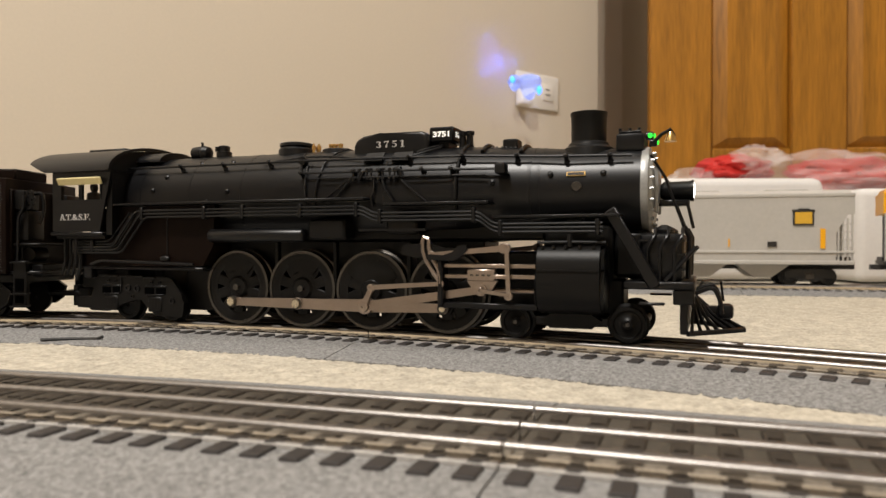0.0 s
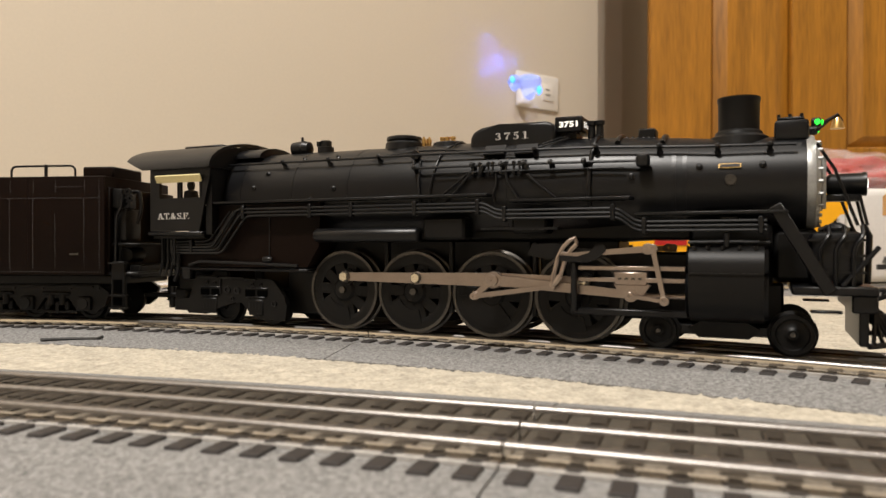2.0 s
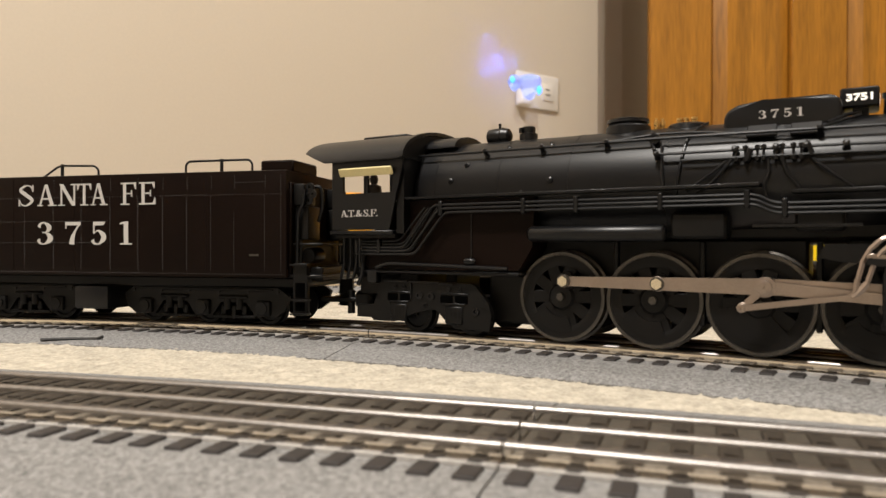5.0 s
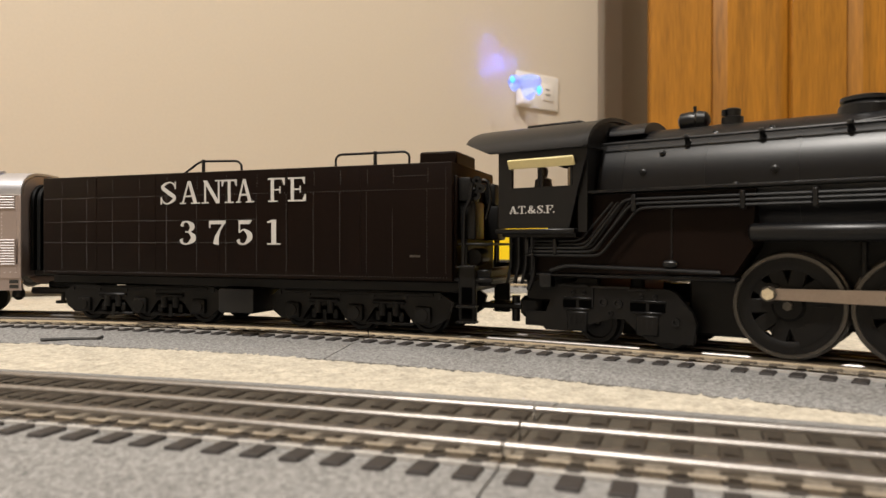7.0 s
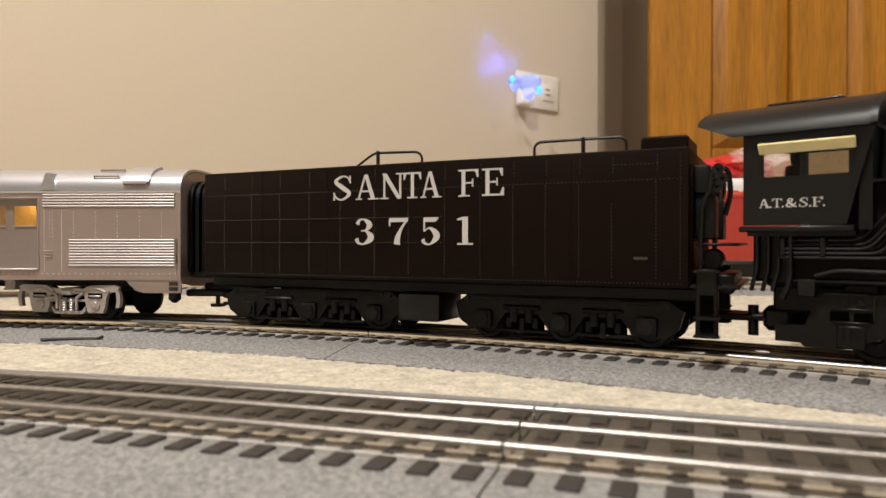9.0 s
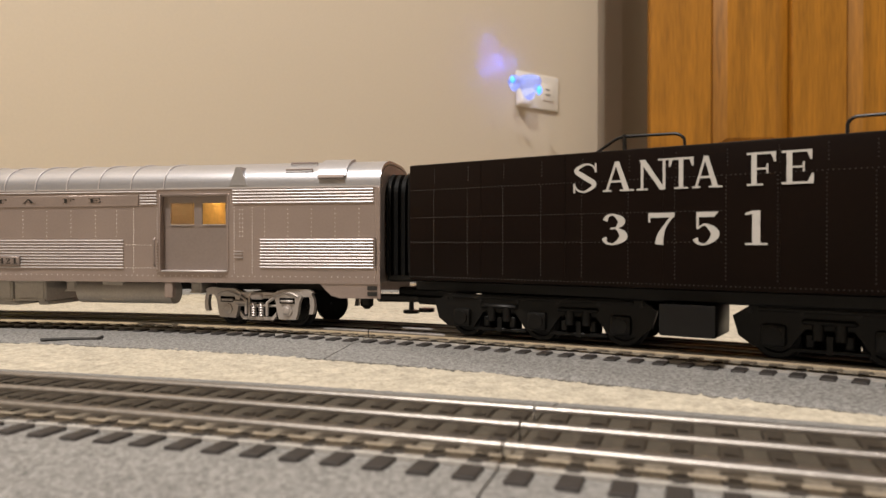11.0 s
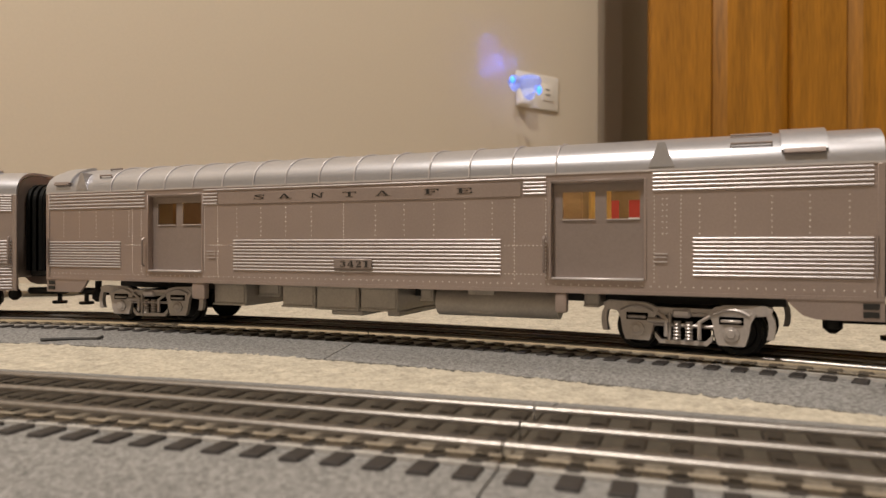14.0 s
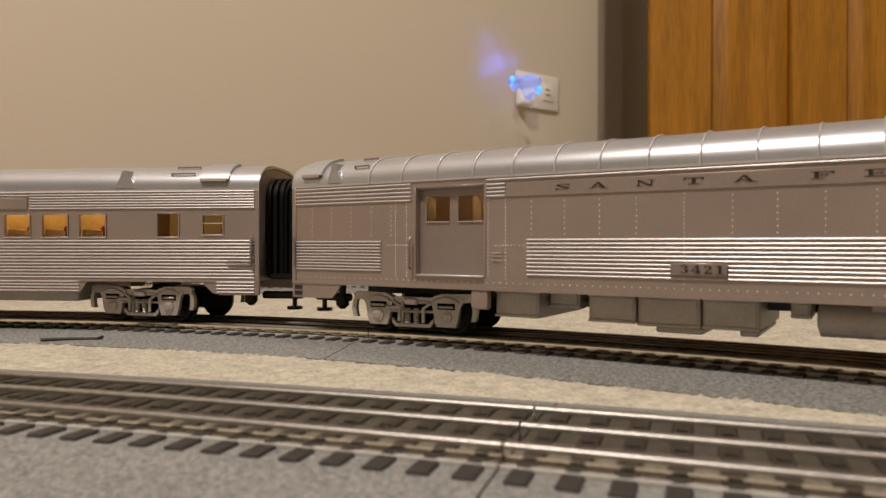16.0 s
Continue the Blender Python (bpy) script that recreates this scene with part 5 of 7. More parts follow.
def key_loco():
    # the drawbar's slack closes up as the train slows
    slack = lambda t: float(np.interp(t, (0, 4.0, 6.5, 7.5, 8.0, 16.0), (0, -0.0006, -0.0031, -0.0044, -0.0050, -0.0050)))
    walk(LOCO, [(t, main_pose(travel(t) + slack(t), 0.127)) for t in ramp_times(0.5)])
    s0 = travel(0.0)
    for w, x, y, z, r, sgn in LOCO_WHEELS:
        base = 0 if (r != ROLL or sgn < 0) else 90.0
        step = 0.25 if r == ROLL else 0.1
        flip = 0 if sgn < 0 else 180
        rows = []
        for t in ramp_times(step):
            a = base + math.degrees((travel(t) - s0) / r)
            rows.append((t, pose(x, y, z, 0, a, 0) @ pose(0, 0, 0, 0, 0, flip)))
        walk(w, rows)
    for y, ph, cr, mr, rc, er, lk, xh, cl, rr in LOCO_RODS:
        R = [[] for _ in range(8)]
        for t in ramp_times(0.1):
            th = math.degrees((travel(t) - s0) / ROLL) + ph
            a = radians(PHASE - th)
            px, pz = DRIVERS[2] + CRANK * math.cos(a), DRV_Z + CRANK * math.sin(a)
            dz = XHEAD_Z - pz
            xx = px + math.sqrt(ROD_L ** 2 - dz ** 2)
            e = a + radians(118)
            ex, ez = DRIVERS[2] + 0.0048 * math.cos(e), DRV_Z + 0.0048 * math.sin(e)
            lo, hi = radians(-60), radians(60)
            for _ in range(30):
                mid = (lo + hi) / 2
                bx, bz = LINK[0] + 0.0118 * math.sin(mid), LINK[1] - 0.0118 * math.cos(mid)
                if math.hypot(bx - ex, bz - ez) > 0.0345:
                    hi = mid
                else:
                    lo = mid
            beta = (lo + hi) / 2
            bx, bz = LINK[0] + 0.0118 * math.sin(beta), LINK[1] - 0.0118 * math.cos(beta)
            tilt = lambda x0, z0, x1, z1: -math.degrees(math.atan2(z1 - z0, x1 - x0))
            R[0].append((t, pose(px, y * 0.0240, pz)))
            R[1].append((t, pose(px, y * 0.0268, pz, 0, tilt(px, pz, xx, XHEAD_Z))))
            R[2].append((t, pose(px, y * 0.0290, pz, 0, tilt(px, pz, ex, ez))))
            R[3].append((t, pose(ex, y * 0.0306, ez, 0, tilt(ex, ez, bx, bz))))
            R[4].append((t, pose(LINK[0], y * 0.0310, LINK[1], 0, -math.degrees(beta))))
            R[5].append((t, pose(xx, y * 0.0280, XHEAD_Z)))
            lx, lz = xx + 0.0130, XHEAD_Z - 0.0020
            tx = 0.1020 + 0.06 * (xx - 0.088)
            R[6].append((t, pose(tx, y * 0.0318, 0.0394, 0, tilt(tx, 0.0394, lx, lz))))
            rx, rz = LINK[0] + 0.0004, LINK[1] + 0.0020
            R[7].append((t, pose(rx, y * 0.0312, rz, 0, tilt(rx, rz, tx, 0.0394))))
        for ob, rows in zip((cr, mr, rc, er, lk, xh, cl, rr), R):
            walk(ob, rows)


def bogie_pose(pivots, x):
    """Where a bogie sits under its vehicle: turned to lie along the curve."""
    px, py, a = MAIN.at(x)
    return main_pose(0.0, pivots).inverted() @ pose(px, py, 0, 0, 0, math.degrees(a))


def rivet_rows(lines, y, r=0.00032, out=-1):
    """Small domed rivets along lines (x0, z0, x1, z1, count) on the face at y."""
    bm = bmn()
    for x0, z0, x1, z1, n in lines:
        for k in range(n):
            u = k / max(1, n - 1)
            x, z = x0 + (x1 - x0) * u, z0 + (z1 - z0) * u
            ring = [bm.verts.new((x + r * math.cos(a), y, z + r * math.sin(a))) for a in (0.4, 1.66, 2.9, 4.2, 5.4)]
            tip = bm.verts.new((x, y + out * r * 0.8, z))
            for i in range(5):
                bm.faces.new((ring[i], ring[(i + 1) % 5], tip))
    return bm


# ---- tender ----
# rivets somewhat paler than the tank's paint
TENDER_RIVET = material("paler_tender_rivet", (0.026, 0.021, 0.018), 0.5, 0, 0.3, 300, 900)
TENDER_WHEELS = []


def build_tender():
    T = empty("tender", "brown-black model tender lettered in white with riveted sides", "toy tender")
    tank = part("tank", box(bmn(), -0.1471, 0.0915, -0.0328, 0.0328, 0.0245, 0.0772, 0.0008, 2), TENDER_BLACK, T)
    cols = [-0.1335, -0.1158, -0.0982, -0.0806, -0.0629, -0.0442, -0.0267, -0.0089, 0.0078, 0.0225, 0.0364, 0.0501, 0.0630, 0.0797]
    lines = []
    for i, x in enumerate(cols):
        z1 = 0.0565 if i == 12 else 0.0645
        lines.append((x, 0.0285, x, z1, int((z1 - 0.0285) / 0.00135)))
        lines.append((x + 0.0005, 0.0690, x + 0.0005, 0.0745, 5))
    for z in (0.0262, 0.0418, 0.0530, 0.0655):
        lines.append((-0.146, z, 0.0890 if z in (0.0262, 0.0655) else -0.0105, z, 150 if z in (0.0262, 0.0655) else 88))
    lines.append((0.0885, 0.0285, 0.0885, 0.0745, 34))
    lines.append((0.0640, 0.0715, 0.0800, 0.0715, 12))
    r = part("rivets", rivet_rows(lines, -0.0328, 0.00027), TENDER_RIVET, tank)
    tagged(r, kind="stuff")
    for x in (-0.109, -0.070, -0.031, 0.0085, 0.047):
        part("seam", box(bmn(), x - 0.0001, x + 0.0001, -0.03295, -0.0327, 0.0270, 0.0760), TENDER_BLACK, tank)
    for ch, x, w in (("S", -0.0672, 0.0118), ("A", -0.0540, 0.0112), ("N", -0.0408, 0.0122), ("T", -0.0288, 0.0088), ("A", -0.0204, 0.0096), ("F", -0.0020, 0.0096), ("E", 0.0090, 0.0098)):
        serif_letter(ch, tank, x, -0.0330, 0.0613, w, 0.0114, WHITE_LETTER)
    for ch, x, w in (("3", -0.0555, 0.0120), ("7", -0.0370, 0.0112), ("5", -0.0210, 0.0110), ("1", -0.0032, 0.0082)):
        serif_letter(ch, tank, x, -0.0330, 0.0408, w, 0.0119, WHITE_LETTER)
    part("stencil_bar", box(bmn(), 0.0715, 0.0765, -0.0330, -0.0327, 0.0352, 0.0362), RIM, tank)
    part("coal_bunker", box(bmn(), 0.0720, 0.0900, -0.0225, 0.0060, 0.0768, 0.0832, 0.0008), TENDER_BLACK, T)
    for pts, posts in (([(-0.0640, -0.020, 0.0770), (-0.0520, -0.020, 0.0842), (-0.0290, -0.020, 0.0835), (-0.0265, -0.020, 0.0815), (-0.0265, -0.020, 0.0770)], (-0.0500,)),
                       ([(0.0275, -0.020, 0.0770), (0.0275, -0.020, 0.0825), (0.0295, -0.020, 0.0842), (0.0640, -0.020, 0.0842), (0.0660, -0.020, 0.0825), (0.0660, -0.020, 0.0770)], (0.0485,))):
        h = part("handrail", tube(bmn(), steps_line(pts), 0.0006), BLACK, T)
        for x in posts:
            part("post", tube(bmn(), [(x, -0.020, 0.0770), (x, -0.020, 0.0850)], 0.0009), BLACK, h)
    for x in (-0.0560, -0.0350):
        part("water_hatch", lathe(bmn(), [(0.0770, 0.0075), (0.0785, 0.0072), (0.0795, 0.0050), (0.0797, 0.0010)], "z", (x, 0.0, 0), 22), BLACK, T)
    # platform in front, its pipes and doors
    fp = part("front_platform", box(bmn(), 0.0905, 0.1090, -0.0300, 0.0300, 0.0245, 0.0262, 0.0004), BLACK, T)
    part("front_bulkhead", box(bmn(), 0.0905, 0.0925, -0.0300, 0.0300, 0.0262, 0.0715, 0.0006), TENDER_BLACK, T)
    for y in (-0.0285, -0.0245, 0.0245, 0.0285):
        part("stand_pipe", tube(bmn(), steps_line([(0.0950, y, 0.0310), (0.0955, y, 0.0560), (0.0985, y, 0.0610), (0.0990, y, 0.0680)]), 0.0009), BLACK, T)
    part("valve_chest", box(bmn(), 0.0925, 0.0985, -0.0280, -0.0140, 0.0600, 0.0708, 0.0012, 2), BLACK_MATT, T)
    part("valve_chest", box(bmn(), 0.0925, 0.0985, 0.0120, 0.0270, 0.0600, 0.0708, 0.0012, 2), BLACK_MATT, T)
    for z, x in ((0.0625, 0.1005), (0.0655, 0.1025), (0.0690, 0.1010)):
        part("valve_wheel", lathe(bmn(), [(-0.0006, 0.0008), (-0.0006, 0.0021), (0.0006, 0.0021), (0.0006, 0.0008)], "y", (x, -0.0265, z), 14, close=True), BLACK, T)
        part("valve_stem", cyl(bmn(), (x - 0.002, -0.0255, z), 0.0007, 0.0060, "x", 8), BLACK, T)
    part("steam_hose", tube(bmn(), steps_line([(0.0985, -0.0200, 0.0690), (0.1040, -0.0200, 0.0700), (0.1050, -0.0200, 0.0600), (0.1030, -0.0210, 0.0520)]), 0.0010), BLACK, T)
    part("front_locker", box(bmn(), 0.0925, 0.1000, -0.0265, -0.0120, 0.0430, 0.0598, 0.0010, 2), BLACK_MATT, T)
    part("front_locker", box(bmn(), 0.0925, 0.1000, 0.0120, 0.0265, 0.0430, 0.0598, 0.0010, 2), BLACK_MATT, T)
    part("stoker_motor", lathe(bmn(), [(-0.0240, 0.0010), (-0.0240, 0.0036), (-0.0225, 0.0042), (-0.0120, 0.0042), (-0.0110, 0.0020)], "y", (0.0985, 0, 0.0352), 18), BLACK_MATT, T)
    part("apron_plate", box(bmn(), 0.0925, 0.1085, -0.0285, 0.0285, 0.0404, 0.0416, 0.0004), BLACK_MATT, T)
    part("front_beam", box(bmn(), 0.1000, 0.1065, -0.0240, 0.0240, 0.0225, 0.0300, 0.0008), BLACK_MATT, T)
    for sgn in (-1, 1):
        st = part("step", box(bmn(), 0.0935, 0.1015, sgn * 0.0290 - 0.0016, sgn * 0.0290 + 0.0016, 0.0062, 0.0318, 0.0006), BLACK_MATT, T)
        for z0, z1 in ((0.0085, 0.0128), (0.0150, 0.0222)):
            # dark plates on the step's face paint its shaded recesses
            part("step_recess_shade", box(bmn(), 0.0952, 0.1000, sgn * 0.0307 - 0.0003, sgn * 0.0307 + 0.0003, z0, z1), SHADE_BLACK, st)
        for z in (0.0070, 0.0138, 0.0310):
            part("tread", box(bmn(), 0.0930, 0.1020, sgn * 0.0300 - 0.0024, sgn * 0.0300 + 0.0024, z - 0.0004, z + 0.0004), BLACK, st)
    part("underframe", box(bmn(), -0.1500, 0.0960, -0.0240, 0.0240, 0.0190, 0.0244, 0.0008), BLACK_MATT, T)
    part("tool_box", box(bmn(), -0.0335, -0.0128, -0.0300, -0.0060, 0.0068, 0.0190, 0.0010, 2), BLACK, T)
    part("coupler_pocket", box(bmn(), -0.1720, -0.1350, -0.0085, 0.0085, 0.0150, 0.0192, 0.0010), BLACK_MATT, T)
    part("end_ladder", tube(bmn(), [(-0.1496, -0.0290, 0.0740), (-0.1500, -0.0290, 0.0500), (-0.1496, -0.0290, 0.0280)], 0.0006), BLACK, T)
    cp = part("coupler", box(bmn(), -0.1640, -0.1480, -0.0030, 0.0030, 0.0105, 0.0150, 0.0010), BLACK, T)
    part("pin", cyl(bmn(), (-0.1600, 0, 0.0075), 0.0040, 0.0018, "z", 14), BLACK, cp)
    part("drawbar", box(bmn(), 0.0960, 0.1300, -0.0030, 0.0030, 0.0108, 0.0135, 0.0006), BLACK_MATT, T)
    part("pin", cyl(bmn(), (0.1120, 0, 0.0110), 0.0020, 0.0120, "z", 12), BLACK, T)
    for cx in (-0.0875, 0.0412):
        b = empty_part("six_wheel_bogie", T)
        b.matrix_basis = bogie_pose(0.13, cx)
        for sgn in (-1, 1):
            y = sgn * 0.0235
            bm = prism(bmn(), [(-0.0490, 0.0150), (-0.0430, 0.0190), (0.0430, 0.0190), (0.0490, 0.0150), (0.0470, 0.0080), (0.0420, 0.0045), (0.0300, 0.0045), (0.0250, 0.0115), (0.0100, 0.0115), (0.0050, 0.0045), (-0.0050, 0.0045), (-0.0100, 0.0115), (-0.0250, 0.0115), (-0.0300, 0.0045), (-0.0420, 0.0045), (-0.0470, 0.0080)], y - 0.0012, y + 0.0012)
            side = part("side_frame", bm, BLACK_MATT, b, smooth=False)
            for x in (-0.0350, 0.0, 0.0350):
                part("journal_box", box(bmn(), x - 0.0042, x + 0.0042, y + sgn * 0.0010 - 0.0022, y + sgn * 0.0010 + 0.0022, 0.0048, 0.0128, 0.0014, 2), BLACK_MATT, side)
                part("journal_lid", cyl(bmn(), (x, y + sgn * 0.0034, 0.0088), 0.0030, 0.0012, "y", 14), BLACK_MATT, side)
            for x in (-0.0175, 0.0175):
                part("leaf_spring", box(bmn(), x - 0.0085, x + 0.0085, y + sgn * 0.0016 - 0.0012, y + sgn * 0.0016 + 0.0012, 0.0132, 0.0152, 0.0008), BLACK_MATT, side)
                for d in (-0.0035, 0.0035):
                    part("coil_spring", cyl(bmn(), (x + d, y + sgn * 0.0008, 0.0110), 0.0020, 0.0062, "z", 10), BLACK_MATT, side)
                # added dark plate fills the gap behind the frame as shade
                part("bogie_gap_fill", box(bmn(), x - 0.0090, x + 0.0090, y - sgn * 0.0022 - 0.0008, y - sgn * 0.0022 + 0.0008, 0.0036, 0.0130, 0.0004), SHADE_BLACK, side)
                part("brake_hanger", box(bmn(), x - 0.0010, x + 0.0010, y - 0.0010, y + 0.0010, 0.0030, 0.0095), BLACK_MATT, side)
                part("tie_bar", box(bmn(), x - 0.0120, x + 0.0120, y - 0.0008, y + 0.0008, 0.0034, 0.0048, 0.0003), BLACK_MATT, side)
                for d in (-0.0060, 0.0060):
                    part("shoe", box(bmn(), x + d - 0.0014, x + d + 0.0014, y - 0.0012, y + 0.0014, 0.0052, 0.0100, 0.0005), BLACK_MATT, side)
            for x in (-0.0430, -0.0260, -0.0090, 0.0090, 0.0260, 0.0430):
                part("pedestal_bolt", cyl(bmn(), (x, y + sgn * 0.0014, 0.0170), 0.0009, 0.0010, "y", 8), BLACK, side)
            part("equaliser_bar", box(bmn(), -0.0400, 0.0400, y + sgn * 0.0014 - 0.0006, y + sgn * 0.0014 + 0.0006, 0.0172, 0.0186, 0.0003), BLACK_MATT, side)
        part("bolster", box(bmn(), -0.0300, 0.0300, -0.0200, 0.0200, 0.0130, 0.0175, 0.001), BLACK_MATT, b)
        for x in (-0.0350, 0.0, 0.0350):
            for sgn in (-1, 1):
                w = part("wheel", plain_wheel(0.0082), BLACK_MATT, b)
                TENDER_WHEELS.append((w, x, sgn * 0.0175, 0.0082, sgn))
    return T


TENDER = build_tender()


# ---- silver passenger cars ----
EQUIP = material("grey_silver_underbody_paint", (0.40, 0.37, 0.34), 0.45, 0.3, 0.15, 90, 900)
SILVER_RIVET = material("pale_rivet_paint", (0.82, 0.77, 0.75), 0.5, 0.2, 0.05, 60, 900)
CAR_WHEELS = []
HW = 0.0325


def side_wall(x0, x1, z0, z1, wins, y0, y1):
    """A wall plate with rectangular openings (x0, x1, z0, z1), all of one height."""
    bm = bmn()
    wins = sorted(wins)
    if not wins:
        return box(bm, x0, x1, y0, y1, z0, z1)
    wz0, wz1 = min(w[2] for w in wins), max(w[3] for w in wins)
    box(bm, x0, x1, y0, y1, z0, wz0)
    box(bm, x0, x1, y0, y1, wz1, z1)
    edges = [x0] + [v for w in wins for v in w[:2]] + [x1]
    for a, b in zip(edges[::2], edges[1::2]):
        box(bm, a, b, y0, y1, wz0, wz1)
    for w in wins:
        if w[2] > wz0:
            box(bm, w[0], w[1], y0, y1, wz0, w[2])
        if w[3] < wz1:
            box(bm, w[0], w[1], y0, y1, w[3], wz1)
    return bm


def fluting(C, x0, x1, z0, z1, n, y, out):
    """Half-round mouldings that run along the side, one by one."""
    p = (z1 - z0) / n
    first = None
    for k in range(n):
        m = pose(0, y, z0 + p * (k + 0.5))
        if first is None:
            bm = bmn()
            prof = [(0.0, -p * 0.26), (out * 0.0005, -p * 0.20), (out * 0.0007, 0.0), (out * 0.0005, p * 0.20), (0.0, p * 0.26)]
            A = [bm.verts.new((x0, a, b)) for a, b in prof]
            B = [bm.verts.new((x1, a, b)) for a, b in prof]
            for i in range(4):
                bm.faces.new((A[i], A[i + 1], B[i + 1], B[i]))
            bm.faces.new(A)
            bm.faces.new(B)
            first = part("fluted_moulding", bm, SILVER_BRIGHT, C, m=m)
        else:
            share(first, C, m)


def roof_profile(k=0.0):
    pts = []
    n = 20
    for i in range(n + 1):
        a = math.pi * i / n
        c, s = math.cos(a), math.sin(a)
        pts.append((math.copysign(abs(c) ** 0.62, c) * (HW + 0.0004 - k), 0.0688 + (abs(s) ** 0.9) * (0.0142 - k)))
    return pts


def passenger_bogie(parent, x, pivots):
    b = empty_part("bogie", parent)
    b.matrix_basis = bogie_pose(pivots, x)
    for sgn in (-1, 1):
        y = sgn * 0.0250
        bm = prism(bmn(), [(-0.0310, 0.0178), (-0.0285, 0.0190), (-0.0140, 0.0186), (-0.0100, 0.0170), (0.0100, 0.0170), (0.0140, 0.0186), (0.0285, 0.0190), (0.0310, 0.0178), (0.0300, 0.0155), (0.0255, 0.0150),
                           (0.0105, 0.0150), (0.0090, 0.0140), (-0.0090, 0.0140), (-0.0105, 0.0150), (-0.0255, 0.0150), (-0.0300, 0.0155)], y - 0.0012, y + 0.0012)
        f = part("side_frame", bm, SILVER_TRUCK, b, smooth=False)
        for a in (-0.0172, 0.0172):
            o = 1 if a > 0 else -1
            ya, yb = sorted((y - sgn * 0.0008, y + sgn * 0.0016))
            part("pedestal", prism(bmn(), [(a - 0.0046, 0.0040), (a + 0.0046, 0.0040), (a + 0.0058, 0.0075), (a + 0.0066, 0.0125), (a + 0.0084, 0.0160), (a + 0.0055, 0.0180), (a - 0.0055, 0.0180), (a - 0.0084, 0.0160), (a - 0.0066, 0.0125), (a - 0.0058, 0.0075)], ya, yb), SILVER_TRUCK, f, smooth=False)
            yo = y + sgn * 0.0016
            part("arch", tube(bmn(), [(a + 0.0062 * u, yo, 0.0152 + 0.0020 * (1 - u * u)) for u in (-1, -0.6, -0.2, 0.2, 0.6, 1)], 0.0007, 6), SILVER_TRUCK, f)
            # dark plate on the pedestal paints the shade above the journal
            part("journal_recess_shade", box(bmn(), a - 0.0042, a + 0.0042, yo - 0.0002, yo + 0.0002, 0.0118, 0.0146), SHADE_BLACK, f)
            part("hood", box(bmn(), a - 0.0036, a + 0.0036, yo - 0.0010, yo + 0.0014, 0.0124, 0.0136, 0.0004), SILVER_TRUCK, f)
            part("journal_lid", lathe(bmn(), [(-0.0004, 0.0030), (0.0006, 0.0029), (0.0008, 0.0018), (0.0011, 0.0015), (0.0011, 0.0004)], "y", (0, 0, 0), 8), SILVER_TRUCK, f, m=pose(a, yo, 0.0084, 0, 0, 180 if sgn < 0 else 0))
            leg = [(a + o * (0.0118 + 0.0028 * math.cos(q)), 0.0112 + 0.0060 * math.sin(q)) for q in (1.5, 1.0, 0.5, 0.0, -0.5, -0.8)]
            back = [(px - o * 0.0022, pz) for px, pz in leg[::-1]]
            part("brake_leg", prism(bmn(), leg + back, y - 0.0010, y + 0.0014), SILVER_TRUCK, f, smooth=False)
        yo = y + sgn * 0.0010
        part("equaliser_bar", prism(bmn(), [(-0.0105, 0.0075), (-0.0080, 0.0048), (0.0080, 0.0048), (0.0105, 0.0075), (0.0105, 0.0052), (0.0086, 0.0032), (-0.0086, 0.0032), (-0.0105, 0.0052)], y - 0.0008, y + 0.0010), SILVER_TRUCK, f, smooth=False)
        # added dark backing keeps the middle of the bogie in painted shade
        part("bolster_gap_fill", box(bmn(), -0.0095, 0.0095, y - sgn * 0.0020 - 0.0006, y - sgn * 0.0020 + 0.0006, 0.0040, 0.0150), SHADE_BLACK, f)
        for a in (-0.0022, 0.0022):
            part("coil_spring", lathe(bmn(), [(0.0048 + 0.00065 * i, 0.0016 if i % 2 else 0.0011) for i in range(12)], "z", (a, yo, 0), 10), SILVER_TRUCK, f)
        part("spring_post", box(bmn(), -0.0056, -0.0042, yo - 0.0006, yo + 0.0012, 0.0045, 0.0150, 0.0003), SILVER_TRUCK, f)
        part("spring_plank", box(bmn(), -0.0038, 0.0030, yo - 0.0016, yo + 0.0026, 0.0134, 0.0166, 0.0008), SILVER_BRIGHT, f)
        part("brake_cylinder", cyl(bmn(), (-0.0090, yo + sgn * 0.0010, 0.0120), 0.0010, 0.0080, "x", 10), SILVER_TRUCK, f)
        part("link_arm", tube(bmn(), [(-0.0095, yo + sgn * 0.0008, 0.0150), (-0.0060, yo + sgn * 0.0012, 0.0128), (-0.0060, yo + sgn * 0.0012, 0.0060)], 0.0008, 6), SILVER_TRUCK, f)
        part("link_arm", tube(bmn(), [(0.0100, yo + sgn * 0.0008, 0.0146), (0.0062, yo + sgn * 0.0012, 0.0120), (0.0062, yo + sgn * 0.0012, 0.0056)], 0.0008, 6), SILVER_TRUCK, f)
        part("side_rod", tube(bmn(), [(-0.0110, yo, 0.0105), (0.0110, yo, 0.0105)], 0.0007, 6), SILVER_TRUCK, f)
        part("bracket", box(bmn(), 0.0034, 0.0088, yo - 0.0008, yo + 0.0014, 0.0142, 0.0156, 0.0004), SILVER_TRUCK, f)
    part("bolster", box(bmn(), -0.0080, 0.0080, -0.0240, 0.0240, 0.0130, 0.0170, 0.001), GUN, b)
    for a in (-0.0185, 0.0185):
        for sgn in (-1, 1):
            w = part("wheel", plain_wheel(0.0085), BLACK_MATT, b)
            CAR_WHEELS.append((w, a, sgn * 0.0185, 0.0085, sgn))


